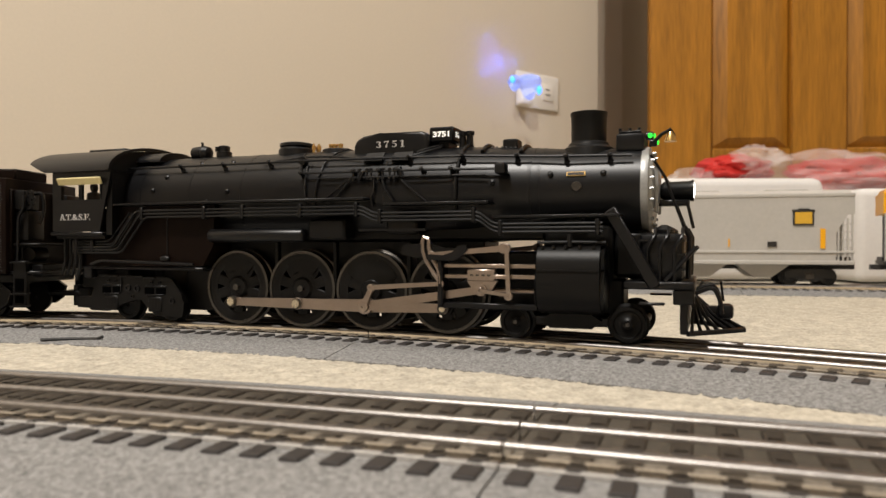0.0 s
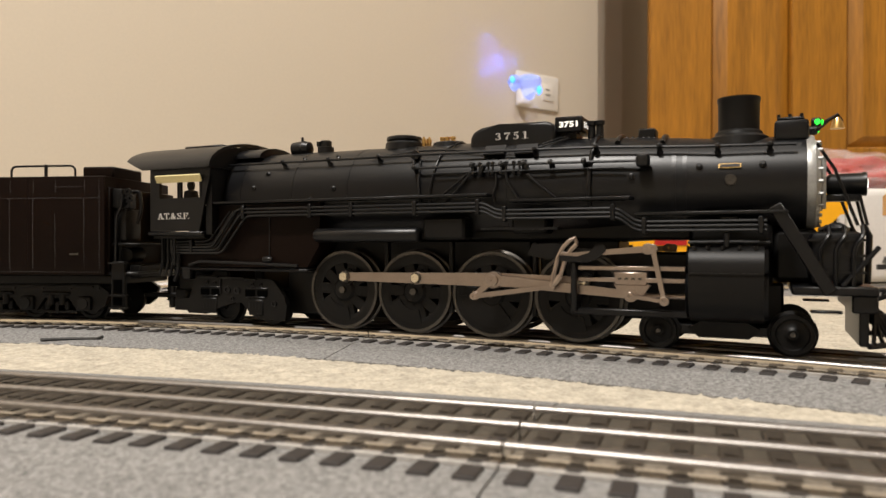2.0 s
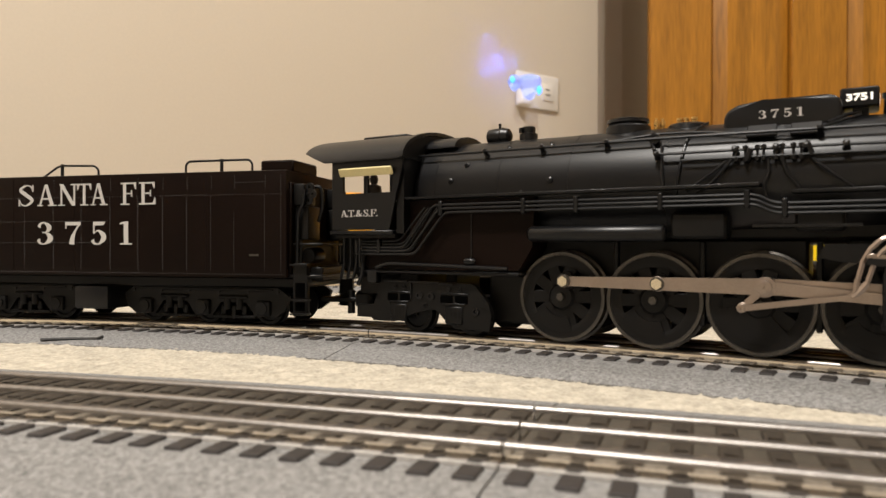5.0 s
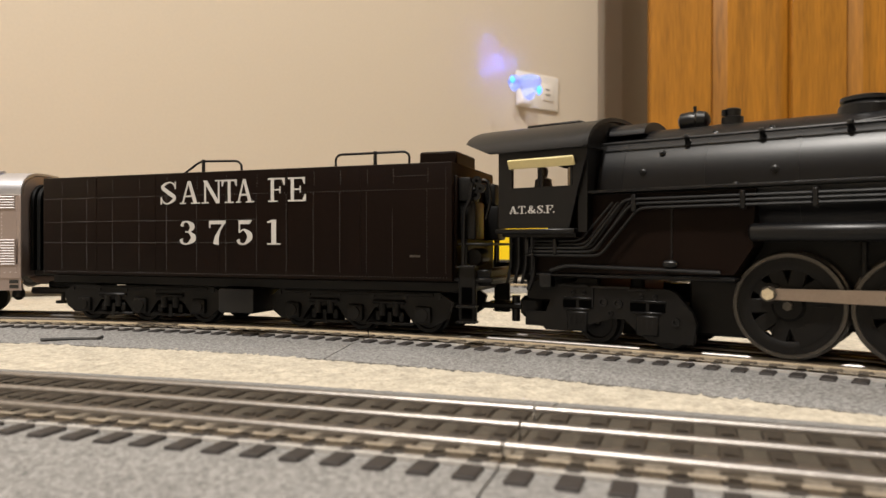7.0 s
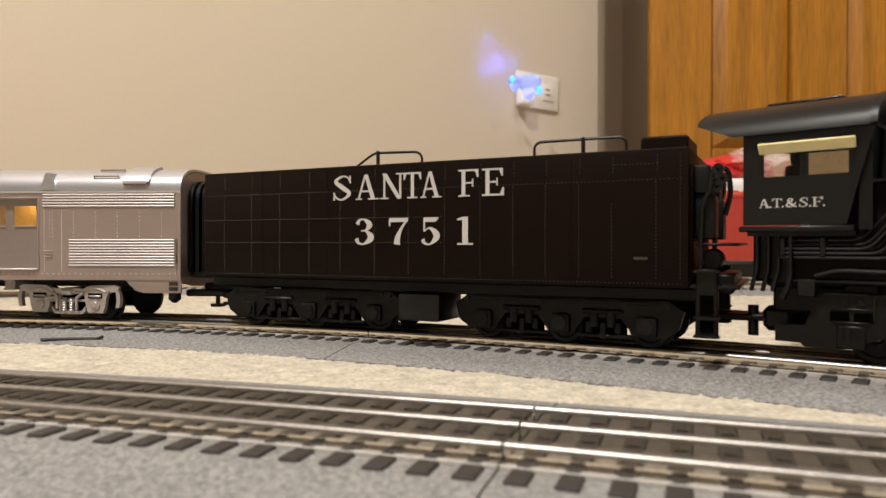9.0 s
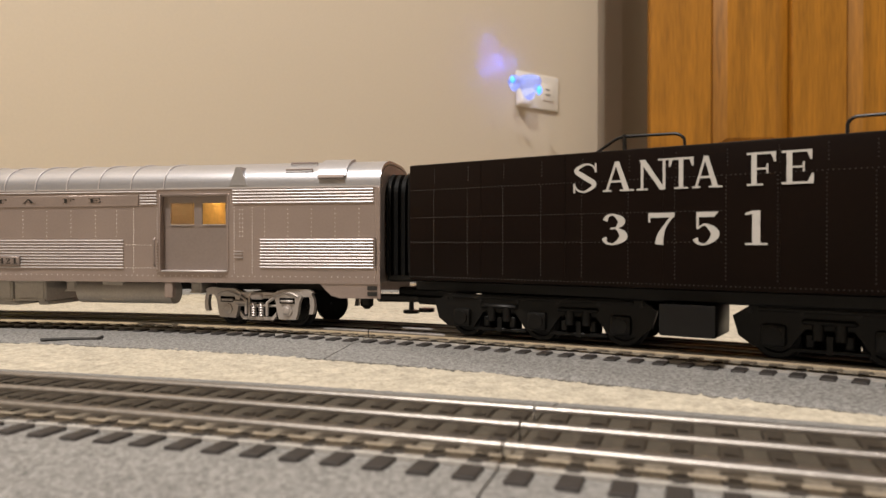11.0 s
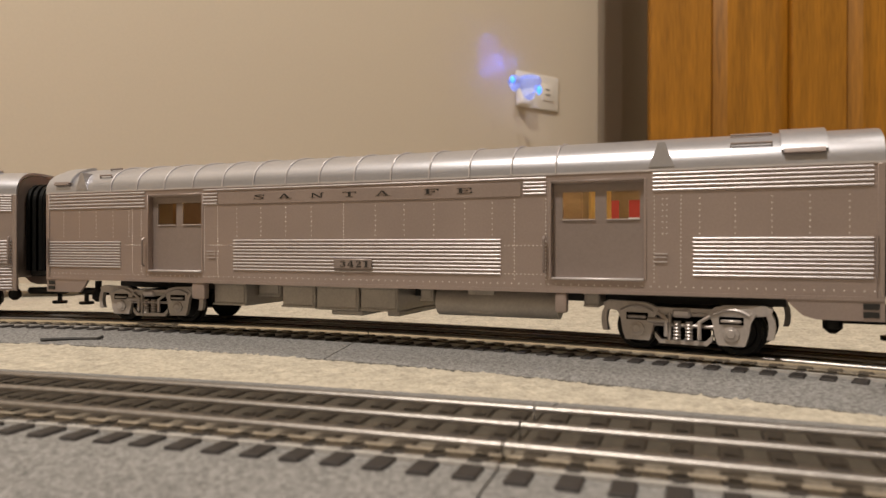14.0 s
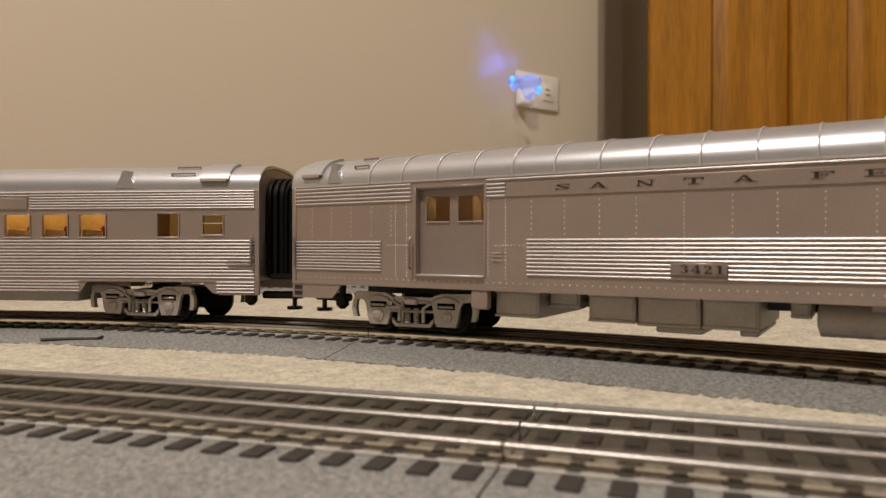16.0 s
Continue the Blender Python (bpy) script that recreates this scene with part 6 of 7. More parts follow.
def car_shell(C, x0, x1, wins, z0=0.0225):
    """Hollow body: two pierced sides, floor, ends, arched roof, a lit strip inside."""
    for sgn in (-1, 1):
        ya, yb = sorted((sgn * HW, sgn * (HW - 0.0012)))
        part("side_wall", side_wall(x0, x1, z0, 0.0690, wins, ya, yb), SILVER, C, smooth=False)
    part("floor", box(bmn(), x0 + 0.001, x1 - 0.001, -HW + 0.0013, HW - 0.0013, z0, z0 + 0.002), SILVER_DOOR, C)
    for x, s in ((x0, 1), (x1, -1)):
        a, b = sorted((x, x + s * 0.0012))
        bm = prism(bmn(), [(HW - 0.0013, z0), (HW - 0.0013, 0.0688)] + [(y * 0.955, z - 0.0004) for y, z in roof_profile(0.0016)] + [(-HW + 0.0013, 0.0688), (-HW + 0.0013, z0)], a, b, "yz")
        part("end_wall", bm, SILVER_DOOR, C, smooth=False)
    out = roof_profile()
    inn = roof_profile(0.0014)[::-1]
    roof = part("roof", prism(bmn(), out + inn, x0, x1, "yz"), SILVER_ROOF, C, "satin silver arched roof")
    part("ceiling_strip", box(bmn(), x0 + 0.02, x1 - 0.02, -0.0060, 0.0060, 0.0660, 0.0672), LAMP_STRIP, C, "glowing warm interior lamp strip")
    for sgn in (-1, 1):
        y = sgn * (HW + 0.0004)
        part("cornice", box(bmn(), x0, x1, min(y, y - sgn * 0.0008), max(y, y - sgn * 0.0008), 0.0684, 0.0692), SILVER_BRIGHT, C)
        part("sill", box(bmn(), x0, x1, min(y, y - sgn * 0.0010), max(y, y - sgn * 0.0010), z0 - 0.0006, z0 + 0.0008), SILVER, C)
    return roof


def roof_ribs(C, roof, xs):
    for x in xs:
        pr = roof_profile(-0.0003)
        part("roof_rib", tube(bmn(), [(x, y, z) for y, z in pr], 0.00032, 5), SILVER_BRIGHT, roof)


def roof_patch(x0, x1, a0, a1, lift):
    """A piece that follows the near slope of the roof between two angles of its arch, raised above it."""
    def rim(k):
        out = []
        for i in range(9):
            a = math.pi * (a0 + (a1 - a0) * i / 8)
            c, s = math.cos(a), math.sin(a)
            out.append((math.copysign(abs(c) ** 0.62, c) * (HW + 0.0004 + k), 0.0688 + (abs(s) ** 0.9) * (0.0142 + k)))
        return out
    return prism(bmn(), rim(lift) + rim(-0.0006)[::-1], x0, x1, "yz")


def roof_fittings(roof, hump, vent, grab):
    """Lamp hump, curved vent cover and grab irons; each given by where it begins and ends along the car."""
    a, b = hump
    part("roof_hump", prism(bmn(), [(a, 0.0700), (b, 0.0700), (b - (b - a) * 0.28, 0.0765), (b - (b - a) * 0.36, 0.0790), (a + (b - a) * 0.36, 0.0790), (a + (b - a) * 0.28, 0.0765)], -0.0332, -0.0225), SILVER_ROOF, roof, smooth=False)
    v = part("roof_vent", roof_patch(vent[0], vent[1], 0.60, 0.90, 0.0013), SILVER_ROOF, roof)
    part("vent_lip", roof_patch(vent[0] + 0.0008, vent[1] - 0.0008, 0.895, 0.925, 0.0017), SILVER_DOOR, v)
    for y, z in ((-0.0296, 0.0752), (-0.0225, 0.0792)):
        part("grab_rail", tube(bmn(), [(grab[0], y, z - 0.001), (grab[0], y - 0.0010, z + 0.0022), (grab[1], y - 0.0010, z + 0.0022), (grab[1], y, z - 0.001)], 0.0005), SILVER_DOOR, roof)


def diaphragm(C, x, s, folds=4, pitch=0.0034):
    """Rubber bellows at a car's end; s points outward."""
    for k in range(folds):
        a = x + s * (0.0012 + pitch * k)
        prof = [(y * 0.80, z - 0.0045) for y, z in roof_profile(0.002)]
        bm = prism(bmn(), [(0.0250, 0.0260)] + prof + [(-0.0250, 0.0260)], min(a, a + s * 0.0019), max(a, a + s * 0.0019), "yz")
        part("bellows", bm, RUBBER, C, smooth=False)
    a = x + s * 0.0002
    b = x + s * (0.0030 + pitch * (folds - 1))
    bm = prism(bmn(), [(0.0210, 0.0275), (0.0210, 0.0700), (-0.0210, 0.0700), (-0.0210, 0.0275)], min(a, b), max(a, b), "yz")
    part("bellows_core", bm, RUBBER, C, smooth=False)
    part("buffer_plate", box(bmn(), min(x, x + s * 0.015), max(x, x + s * 0.015), -0.0190, 0.0190, 0.0225, 0.0265, 0.001), GUN, C)
    cp = part("coupler", box(bmn(), min(x - s * 0.01, x + s * 0.013), max(x - s * 0.01, x + s * 0.013), -0.0026, 0.0026, 0.0110, 0.0150, 0.001), GUN, C)
    part("pin", cyl(bmn(), (x + s * 0.0080, 0, 0.0060), 0.0042, 0.0016, "z", 14), GUN, cp)
    part("pin_shaft", cyl(bmn(), (x + s * 0.0080, 0, 0.0105), 0.0013, 0.0090, "z", 10), GUN, cp)
    part("steam_trap", lathe(bmn(), [(0.0080, 0.0012), (0.0100, 0.0034), (0.0130, 0.0034), (0.0150, 0.0018), (0.0200, 0.0018)], "z", (x - s * 0.0130, -0.010, 0), 12), GUN, C)


def build_baggage_car():
    C = empty("baggage_car", "silver streamlined baggage car with fluted panels and sliding doors", "toy passenger car", "silver passenger cars")
    x0, x1 = -0.1880, 0.2085
    doors = [(0.0950, 0.1302, 0.0988, 0.1116, 0.1160, 0.1285), (-0.1136, -0.0805, -0.1100, -0.0982, -0.0940, -0.0818)]
    wins = [(d[0], d[1], 0.0279, 0.0649) for d in doors]
    roof = car_shell(C, x0, x1, wins)
    roof_ribs(C, roof, [-0.140 + 0.0182 * k for k in range(14)])
    roof_fittings(roof, (0.1318, 0.1412), (0.1770, 0.1915), (0.1605, 0.1740))
    roof_fittings(roof, (-0.1650, -0.1565), (-0.1815, -0.1690), (-0.1500, -0.1420))
    for sgn in (-1, 1):
        y = sgn * HW
        for d in doors:
            ym, yo = y - sgn * 0.0002, y + sgn * 0.0013
            yi = y - sgn * 0.0026
            fr = part("door", box(bmn(), d[0] - 0.0011, d[0] - 0.0001, min(yi, yo), max(yi, yo), 0.0272, 0.0660, 0.0002), SILVER, C, "dull silver recessed sliding baggage door")
            part("jamb", box(bmn(), d[1] + 0.0001, d[1] + 0.0011, min(yi, y + sgn * 0.0004), max(yi, y + sgn * 0.0004), 0.0272, 0.0660, 0.0002), SILVER, fr)
            part("header", box(bmn(), d[0], d[1], min(yi, y + sgn * 0.0006), max(yi, y + sgn * 0.0006), 0.0652, 0.0662, 0.0002), SILVER_DOOR, fr)
            part("threshold", box(bmn(), d[0], d[1], min(yi, yo), max(yi, yo), 0.0272, 0.0280, 0.0002), SILVER_BRIGHT, fr)
            bm = side_wall(d[0] - 0.0005, d[1] + 0.0005, 0.0275, 0.0665, [(d[2], d[3], 0.0509, 0.0616), (d[4], d[5], 0.0509, 0.0616)], min(yi, yi + sgn * 0.0006), max(yi, yi + sgn * 0.0006))
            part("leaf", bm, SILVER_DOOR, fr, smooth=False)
            for w0, w1 in ((d[2], d[3]), (d[4], d[5])):
                part("window_sill", box(bmn(), w0, w1, min(yi, yi + sgn * 0.0012), max(yi, yi + sgn * 0.0012), 0.0505, 0.0509), SILVER_BRIGHT, fr)
            part("grab_rail", tube(bmn(), [(d[0] - 0.0028, yo, 0.0300), (d[0] - 0.0028, yo + sgn * 0.0012, 0.0310), (d[0] - 0.0028, yo + sgn * 0.0012, 0.0430), (d[0] - 0.0028, yo, 0.0440)], 0.0006), SILVER_DOOR, C)
            for z in (0.0345, 0.0362, 0.0375):
                part("latch", box(bmn(), d[1] + 0.004, d[1] + 0.0085, min(y, y + sgn * 0.0006), max(y, y + sgn * 0.0006), z - 0.0002, z + 0.0002), SILVER_BRIGHT, C)
        for a, b, z0, z1, n in ((0.1478, 0.2050, 0.0290, 0.0440, 10), (-0.0608, 0.0738, 0.0282, 0.0436, 10), (-0.1852, -0.1335, 0.0284, 0.0428, 10),
                                (0.1335, 0.2050, 0.0606, 0.0682, 5), (-0.1852, -0.1170, 0.0594, 0.0682, 5), (0.0834, 0.0925, 0.0606, 0.0664, 4), (-0.0790, -0.0705, 0.0600, 0.0664, 4), (-0.079, 0.0925, 0.0668, 0.0682, 1)):
            fluting(C, a, b, z0, z1, n, y, sgn)
        part("letter_board", box(bmn(), -0.0700, 0.0824, min(y, y + sgn * 0.0005), max(y, y + sgn * 0.0005), 0.0602, 0.0660, 0.0002), SILVER, C)
        part("number_plate", box(bmn(), -0.0045, 0.0148, min(y, y + sgn * 0.0014), max(y, y + sgn * 0.0014), 0.0300, 0.0346, 0.0003), SILVER_DOOR, C)
        lines = [(x, 0.0450, x, 0.0580, 7) for x in (-0.175, -0.163, -0.151, -0.139, -0.128, -0.0590, -0.045, -0.031, -0.017, 0.016, 0.030, 0.044, 0.058, 0.070, 0.137, 0.1385, 0.150, 0.162, 0.174, 0.186, 0.198)]
        lines += [(x, 0.0270, x, 0.0590, 22) for x in (-0.1195, -0.1255, -0.0705, 0.0, 0.0795, 0.0925, 0.1340, 0.1435)]
        lines += [(x, 0.0285, x, 0.0640, 24) for x in (-0.0785,)]
        lines += [(x0 + 0.003, 0.0252, x1 - 0.003, 0.0252, 130), (-0.075, 0.0405, -0.0625, 0.0405, 8), (0.0755, 0.0405, 0.094, 0.0405, 12), (-0.130, 0.0405, -0.117, 0.0405, 8), (0.0755, 0.0290, 0.094, 0.0290, 12)]
        r = part("rivets", rivet_rows(lines, y, 0.00028, sgn), SILVER_RIVET, C)
        tagged(r, kind="stuff")
        for x in (x0 + 0.0012, x1 - 0.0012):
            part("corner_post", box(bmn(), x - 0.0012, x + 0.0012, min(y, y + sgn * 0.0005), max(y, y + sgn * 0.0005), 0.0230, 0.0684, 0.0003), SILVER, C)
            part("grab_rail", tube(bmn(), [(x * 0.994, y + sgn * 0.0012, 0.0300), (x * 0.994, y + sgn * 0.0016, 0.0440)], 0.0005), SILVER_DOOR, C)
        # end skirts with steps
        for a, b in ((-0.0870, -0.0787), (0.0960, 0.1010)):
            part("skirt_post", box(bmn(), a, b, min(y, y - sgn * 0.0040), max(y, y - sgn * 0.0040), 0.0138, 0.0222, 0.0012, 2), SILVER, C)
        for a, b, sl in ((0.1780, x1, 1), (x0, -0.1570, -1)):
            poly = [(a, 0.0222), (b, 0.0222), (b, 0.0150), (a + 0.0105, 0.0150), (a + 0.0060, 0.0162), (a + 0.0025, 0.0195)] if sl > 0 else [(a, 0.0222), (b, 0.0222), (b - 0.0022, 0.0190), (b - 0.0060, 0.0152), (a, 0.0150)]
            part("skirt", prism(bmn(), poly, min(y, y - sgn * 0.0012), max(y, y - sgn * 0.0012)), SILVER, C, smooth=False)
            e = x1 - 0.004 if sl > 0 else x0 + 0.004
            for z in (0.0172, 0.0200):
                part("step_slot", box(bmn(), e - 0.0024, e + 0.0024, min(y, y + sgn * 0.0003), max(y, y + sgn * 0.0003), z - 0.0010, z + 0.0010), GUN, C)
    for ch, x in zip("SANTAFE", (-0.0490, -0.0348, -0.0172, -0.0002, 0.0163, 0.0397, 0.0546)):
        serif_letter(ch, C, x, -HW - 0.0006, 0.0622, 0.0070, 0.0022, DARK_LETTER)
    for ch, x in zip("3421", (-0.0012, 0.0027, 0.0067, 0.0106)):
        serif_letter(ch, C, x, -HW - 0.0015, 0.0309, 0.0032, 0.0028, DARK_LETTER)
    # gear under the floor
    for a, b, z, dy in ((-0.0783, -0.0585, 0.0108, 0.026), (-0.0575, -0.0440, 0.0150, 0.018), (-0.0375, -0.0190, 0.0110, 0.026), (-0.0182, 0.0043, 0.0106, 0.0265), (0.0048, 0.0240, 0.0108, 0.026), (0.0330, 0.0395, 0.0158, 0.022), (0.1060, 0.1120, 0.0158, 0.024)):
        bx = part("equipment_box", box(bmn(), a, b, -dy, dy, z, 0.0224, 0.0006), EQUIP, C)
        part("lid", box(bmn(), a + 0.0012, b - 0.0012, -dy - 0.0004, -dy + 0.0002, z + 0.0016, 0.0208, 0.0001), EQUIP, bx)
        for z1 in (z + 0.0006, 0.0214):
            part("hinge_strip", box(bmn(), a, b, -dy - 0.0007, -dy + 0.0002, z1 - 0.0004, z1 + 0.0004), EQUIP, bx)
    part("lower_tray", box(bmn(), -0.0124, 0.0045, -0.0230, 0.0230, 0.0082, 0.0106, 0.0006), EQUIP, C)
    part("drain_box", box(bmn(), 0.0170, 0.0232, -0.0230, 0.0230, 0.0086, 0.0108, 0.0005), EQUIP, C)
    part("water_tank", lathe(bmn(), [(0.0410, 0.0030), (0.0420, 0.0062), (0.0955, 0.0062), (0.0958, 0.0030)], "x", (0, -0.0200, 0.0162), 24), EQUIP, C)
    part("tank_cradle", box(bmn(), 0.0560, 0.0690, -0.0252, -0.0100, 0.0110, 0.0224, 0.0008), EQUIP, C)
    part("centre_sill", box(bmn(), -0.16, 0.18, -0.0080, 0.0080, 0.0170, 0.0224), GUN, C)
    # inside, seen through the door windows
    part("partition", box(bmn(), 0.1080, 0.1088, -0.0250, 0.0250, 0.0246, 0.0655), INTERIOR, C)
    # panels added to block the lit interior and darken the rear door windows
    part("window_backing", box(bmn(), -0.1150, -0.0960, -0.0150, -0.0140, 0.0246, 0.0640), TAN_CLOTH, C)
    part("window_backing", box(bmn(), -0.0935, -0.0780, -0.0110, -0.0100, 0.0246, 0.0640), TAN_CLOTH, C)
    passenger_bogie(C, 0.1487, 0.278)
    passenger_bogie(C, -0.1262, 0.278)
    diaphragm(C, x1, 1, 5, 0.0036)
    diaphragm(C, x0, -1)
    return C


def build_coach():
    C = empty("passenger_coach", "silver streamlined coach with fluted sides and lit windows", "toy passenger car", "silver passenger cars")
    x0, x1 = -0.1980, 0.2000
    wins = [(0.1703, 0.1808, 0.0460, 0.0556), (0.1458, 0.1571, 0.0449, 0.0566), (0.1030, 0.1173, 0.0449, 0.0563), (0.0822, 0.0962, 0.0449, 0.0563), (0.0610, 0.0751, 0.0449, 0.0563)]
    wins += [(0.0397 - 0.0213 * k, 0.0537 - 0.0213 * k, 0.0449, 0.0563) for k in range(5)]
    roof = car_shell(C, x0, x1, wins, 0.0222)
    roof_fittings(roof, (0.1231, 0.1337), (0.1685, 0.1840), (0.1525, 0.1650))
    for sgn in (-1, 1):
        y = sgn * HW
        fluting(C, x0, 0.1974, 0.0230, 0.0436, 12, y, sgn)
        fluting(C, 0.0750, 0.1974, 0.0590, 0.0688, 7, y, sgn)
        fluting(C, x0, 0.0746, 0.0658, 0.0688, 2, y, sgn)
        fluting(C, x0, 0.1025, 0.0160, 0.0224, 4, y, sgn)
        fluting(C, 0.1775, 0.1974, 0.0156, 0.0224, 4, y, sgn)
        for poly in ([(0.1690, 0.0222), (x1, 0.0222), (x1, 0.0150), (0.1790, 0.0150), (0.1750, 0.0162), (0.1718, 0.0192)], [(x0, 0.0222), (0.1072, 0.0222), (0.1052, 0.0192), (0.1030, 0.0160), (0.1010, 0.0152), (x0, 0.0152)]):
            part("skirt", prism(bmn(), poly, min(y, y - sgn * 0.0012), max(y, y - sgn * 0.0012)), SILVER, C, smooth=False)
        part("letter_board", box(bmn(), -0.150, 0.0738, min(y, y + sgn * 0.0007), max(y, y + sgn * 0.0007), 0.0594, 0.0654, 0.0002), SILVER, C)
        part("grab_rail", tube(bmn(), [(0.1962, y + sgn * 0.0012, 0.0300), (0.1962, y + sgn * 0.0018, 0.0310), (0.1962, y + sgn * 0.0018, 0.0445), (0.1962, y + sgn * 0.0012, 0.0452)], 0.0007), SILVER_DOOR, C)
        part("grab_rail", tube(bmn(), [(0.1832, y + sgn * 0.0010, 0.0318), (0.1840, y + sgn * 0.0016, 0.0322), (0.1955, y + sgn * 0.0016, 0.0322)], 0.0005), SILVER_DOOR, C)
        part("corner_post", box(bmn(), x1 - 0.0024, x1, min(y, y + sgn * 0.0005), max(y, y + sgn * 0.0005), 0.0152, 0.0686, 0.0003), SILVER, C)
        part("filler_cap", box(bmn(), 0.0500, 0.0535, min(y, y + sgn * 0.0010), max(y, y + sgn * 0.0010), 0.0182, 0.0204, 0.0002), SILVER_BRIGHT, C)
        for w in wins:
            fr = part("window_frame", box(bmn(), w[0] - 0.0006, w[1] + 0.0006, min(y, y + sgn * 0.0006), max(y, y + sgn * 0.0006), w[2] - 0.0006, w[2], 0.0001), SILVER_BRIGHT, C)
            part("frame_top", box(bmn(), w[0] - 0.0006, w[1] + 0.0006, min(y, y + sgn * 0.0006), max(y, y + sgn * 0.0006), w[3], w[3] + 0.0005, 0.0001), SILVER, fr)
            for x in (w[0] - 0.0003, w[1] + 0.0003):
                part("frame_side", box(bmn(), x - 0.0003, x + 0.0003, min(y, y + sgn * 0.0006), max(y, y + sgn * 0.0006), w[2], w[3]), SILVER, fr)
        part("window_bar", box(bmn(), 0.1703, 0.1808, min(y, y + sgn * 0.0004), max(y, y + sgn * 0.0004), 0.0514, 0.0520), SILVER_BRIGHT, C)
    # dining tables, chairs and lamps behind the windows
    for k in range(6):
        x = 0.1100 - 0.0213 * k
        part("table", box(bmn(), x - 0.0045, x + 0.0045, -0.0290, -0.0130, 0.0445, 0.0455, 0.0003), DARK_LETTER, C)
        part("table_lamp", lathe(bmn(), [(0.0455, 0.0006), (0.0480, 0.0006), (0.0482, 0.0018), (0.0505, 0.0010)], "z", (x, -0.022, 0), 12), RED_STRIPE, C)
        part("seat_back", box(bmn(), x - 0.0088, x - 0.0068, -0.0280, -0.0120, 0.0246, 0.0490, 0.0006), TAN_CLOTH, C)
    # aisle and galley walls carry the warm glow in their material
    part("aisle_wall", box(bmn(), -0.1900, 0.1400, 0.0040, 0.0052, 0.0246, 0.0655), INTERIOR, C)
    part("vestibule_wall", box(bmn(), 0.1405, 0.1415, -0.0300, 0.0300, 0.0246, 0.0655), TAN_CLOTH, C)
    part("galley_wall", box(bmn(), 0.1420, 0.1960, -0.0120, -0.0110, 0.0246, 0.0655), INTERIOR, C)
    part("galley_lamp", lathe(bmn(), [(0.0462, 0.0005), (0.0480, 0.0009), (0.0490, 0.0004)], "z", (0.1772, -0.0240, 0), 10), RED_STRIPE, C)
    part("equipment_box", box(bmn(), -0.06, 0.0978, -0.0260, 0.0260, 0.0107, 0.0221, 0.0008), EQUIP, C)
    passenger_bogie(C, 0.1370, 0.278)
    passenger_bogie(C, -0.1370, 0.278)
    diaphragm(C, x1, 1)
    return C


BAGGAGE = build_baggage_car()
COACH = build_coach()


def key_train():
    rows = ramp_times(0.5)
    walk(TENDER, [(t, main_pose(travel(t) + TENDER_AT, 0.13)) for t in rows])
    walk(BAGGAGE, [(t, main_pose(travel(t) + BAGGAGE_AT, 0.278)) for t in rows])
    walk(COACH, [(t, main_pose(travel(t) + COACH_AT, 0.278)) for t in rows])
    s0 = travel(0)
    for w, x, y, r, sgn in TENDER_WHEELS + CAR_WHEELS:
        walk(w, [(t, pose(x, y, r, 0, math.degrees((travel(t) - s0) / r), 0) @ pose(0, 0, 0, 0, 0, 0 if sgn < 0 else 180)) for t in ramp_times(0.125)])


TENDER_AT, BAGGAGE_AT, COACH_AT = -0.2781, -0.6621, -1.0840


# ---- freight train on the outer line ----
def freight_bogie(parent, x):
    b = empty_part("bogie", parent)
    b.matrix_basis = pose(x, 0, 0)
    for sgn in (-1, 1):
        y = sgn * 0.0220
        f = part("side_frame", prism(bmn(), [(-0.0230, 0.0130), (-0.0120, 0.0160), (0.0120, 0.0160), (0.0230, 0.0130), (0.0230, 0.0070), (0.0140, 0.0070), (0.0060, 0.0040), (-0.0060, 0.0040), (-0.0140, 0.0070), (-0.0230, 0.0070)], y - 0.0015, y + 0.0015), GUN, b, smooth=False)
        part("spring", box(bmn(), -0.0040, 0.0040, y - 0.0024, y + 0.0024, 0.0060, 0.0115, 0.0006), RIM, f)
        for a in (-0.0175, 0.0175):
            part("wheel", plain_wheel(0.0082), GUN, b, m=pose(a, sgn * 0.0175, 0.0082))
    part("bolster", box(bmn(), -0.006, 0.006, -0.02, 0.02, 0.0090, 0.0150), GUN, b)


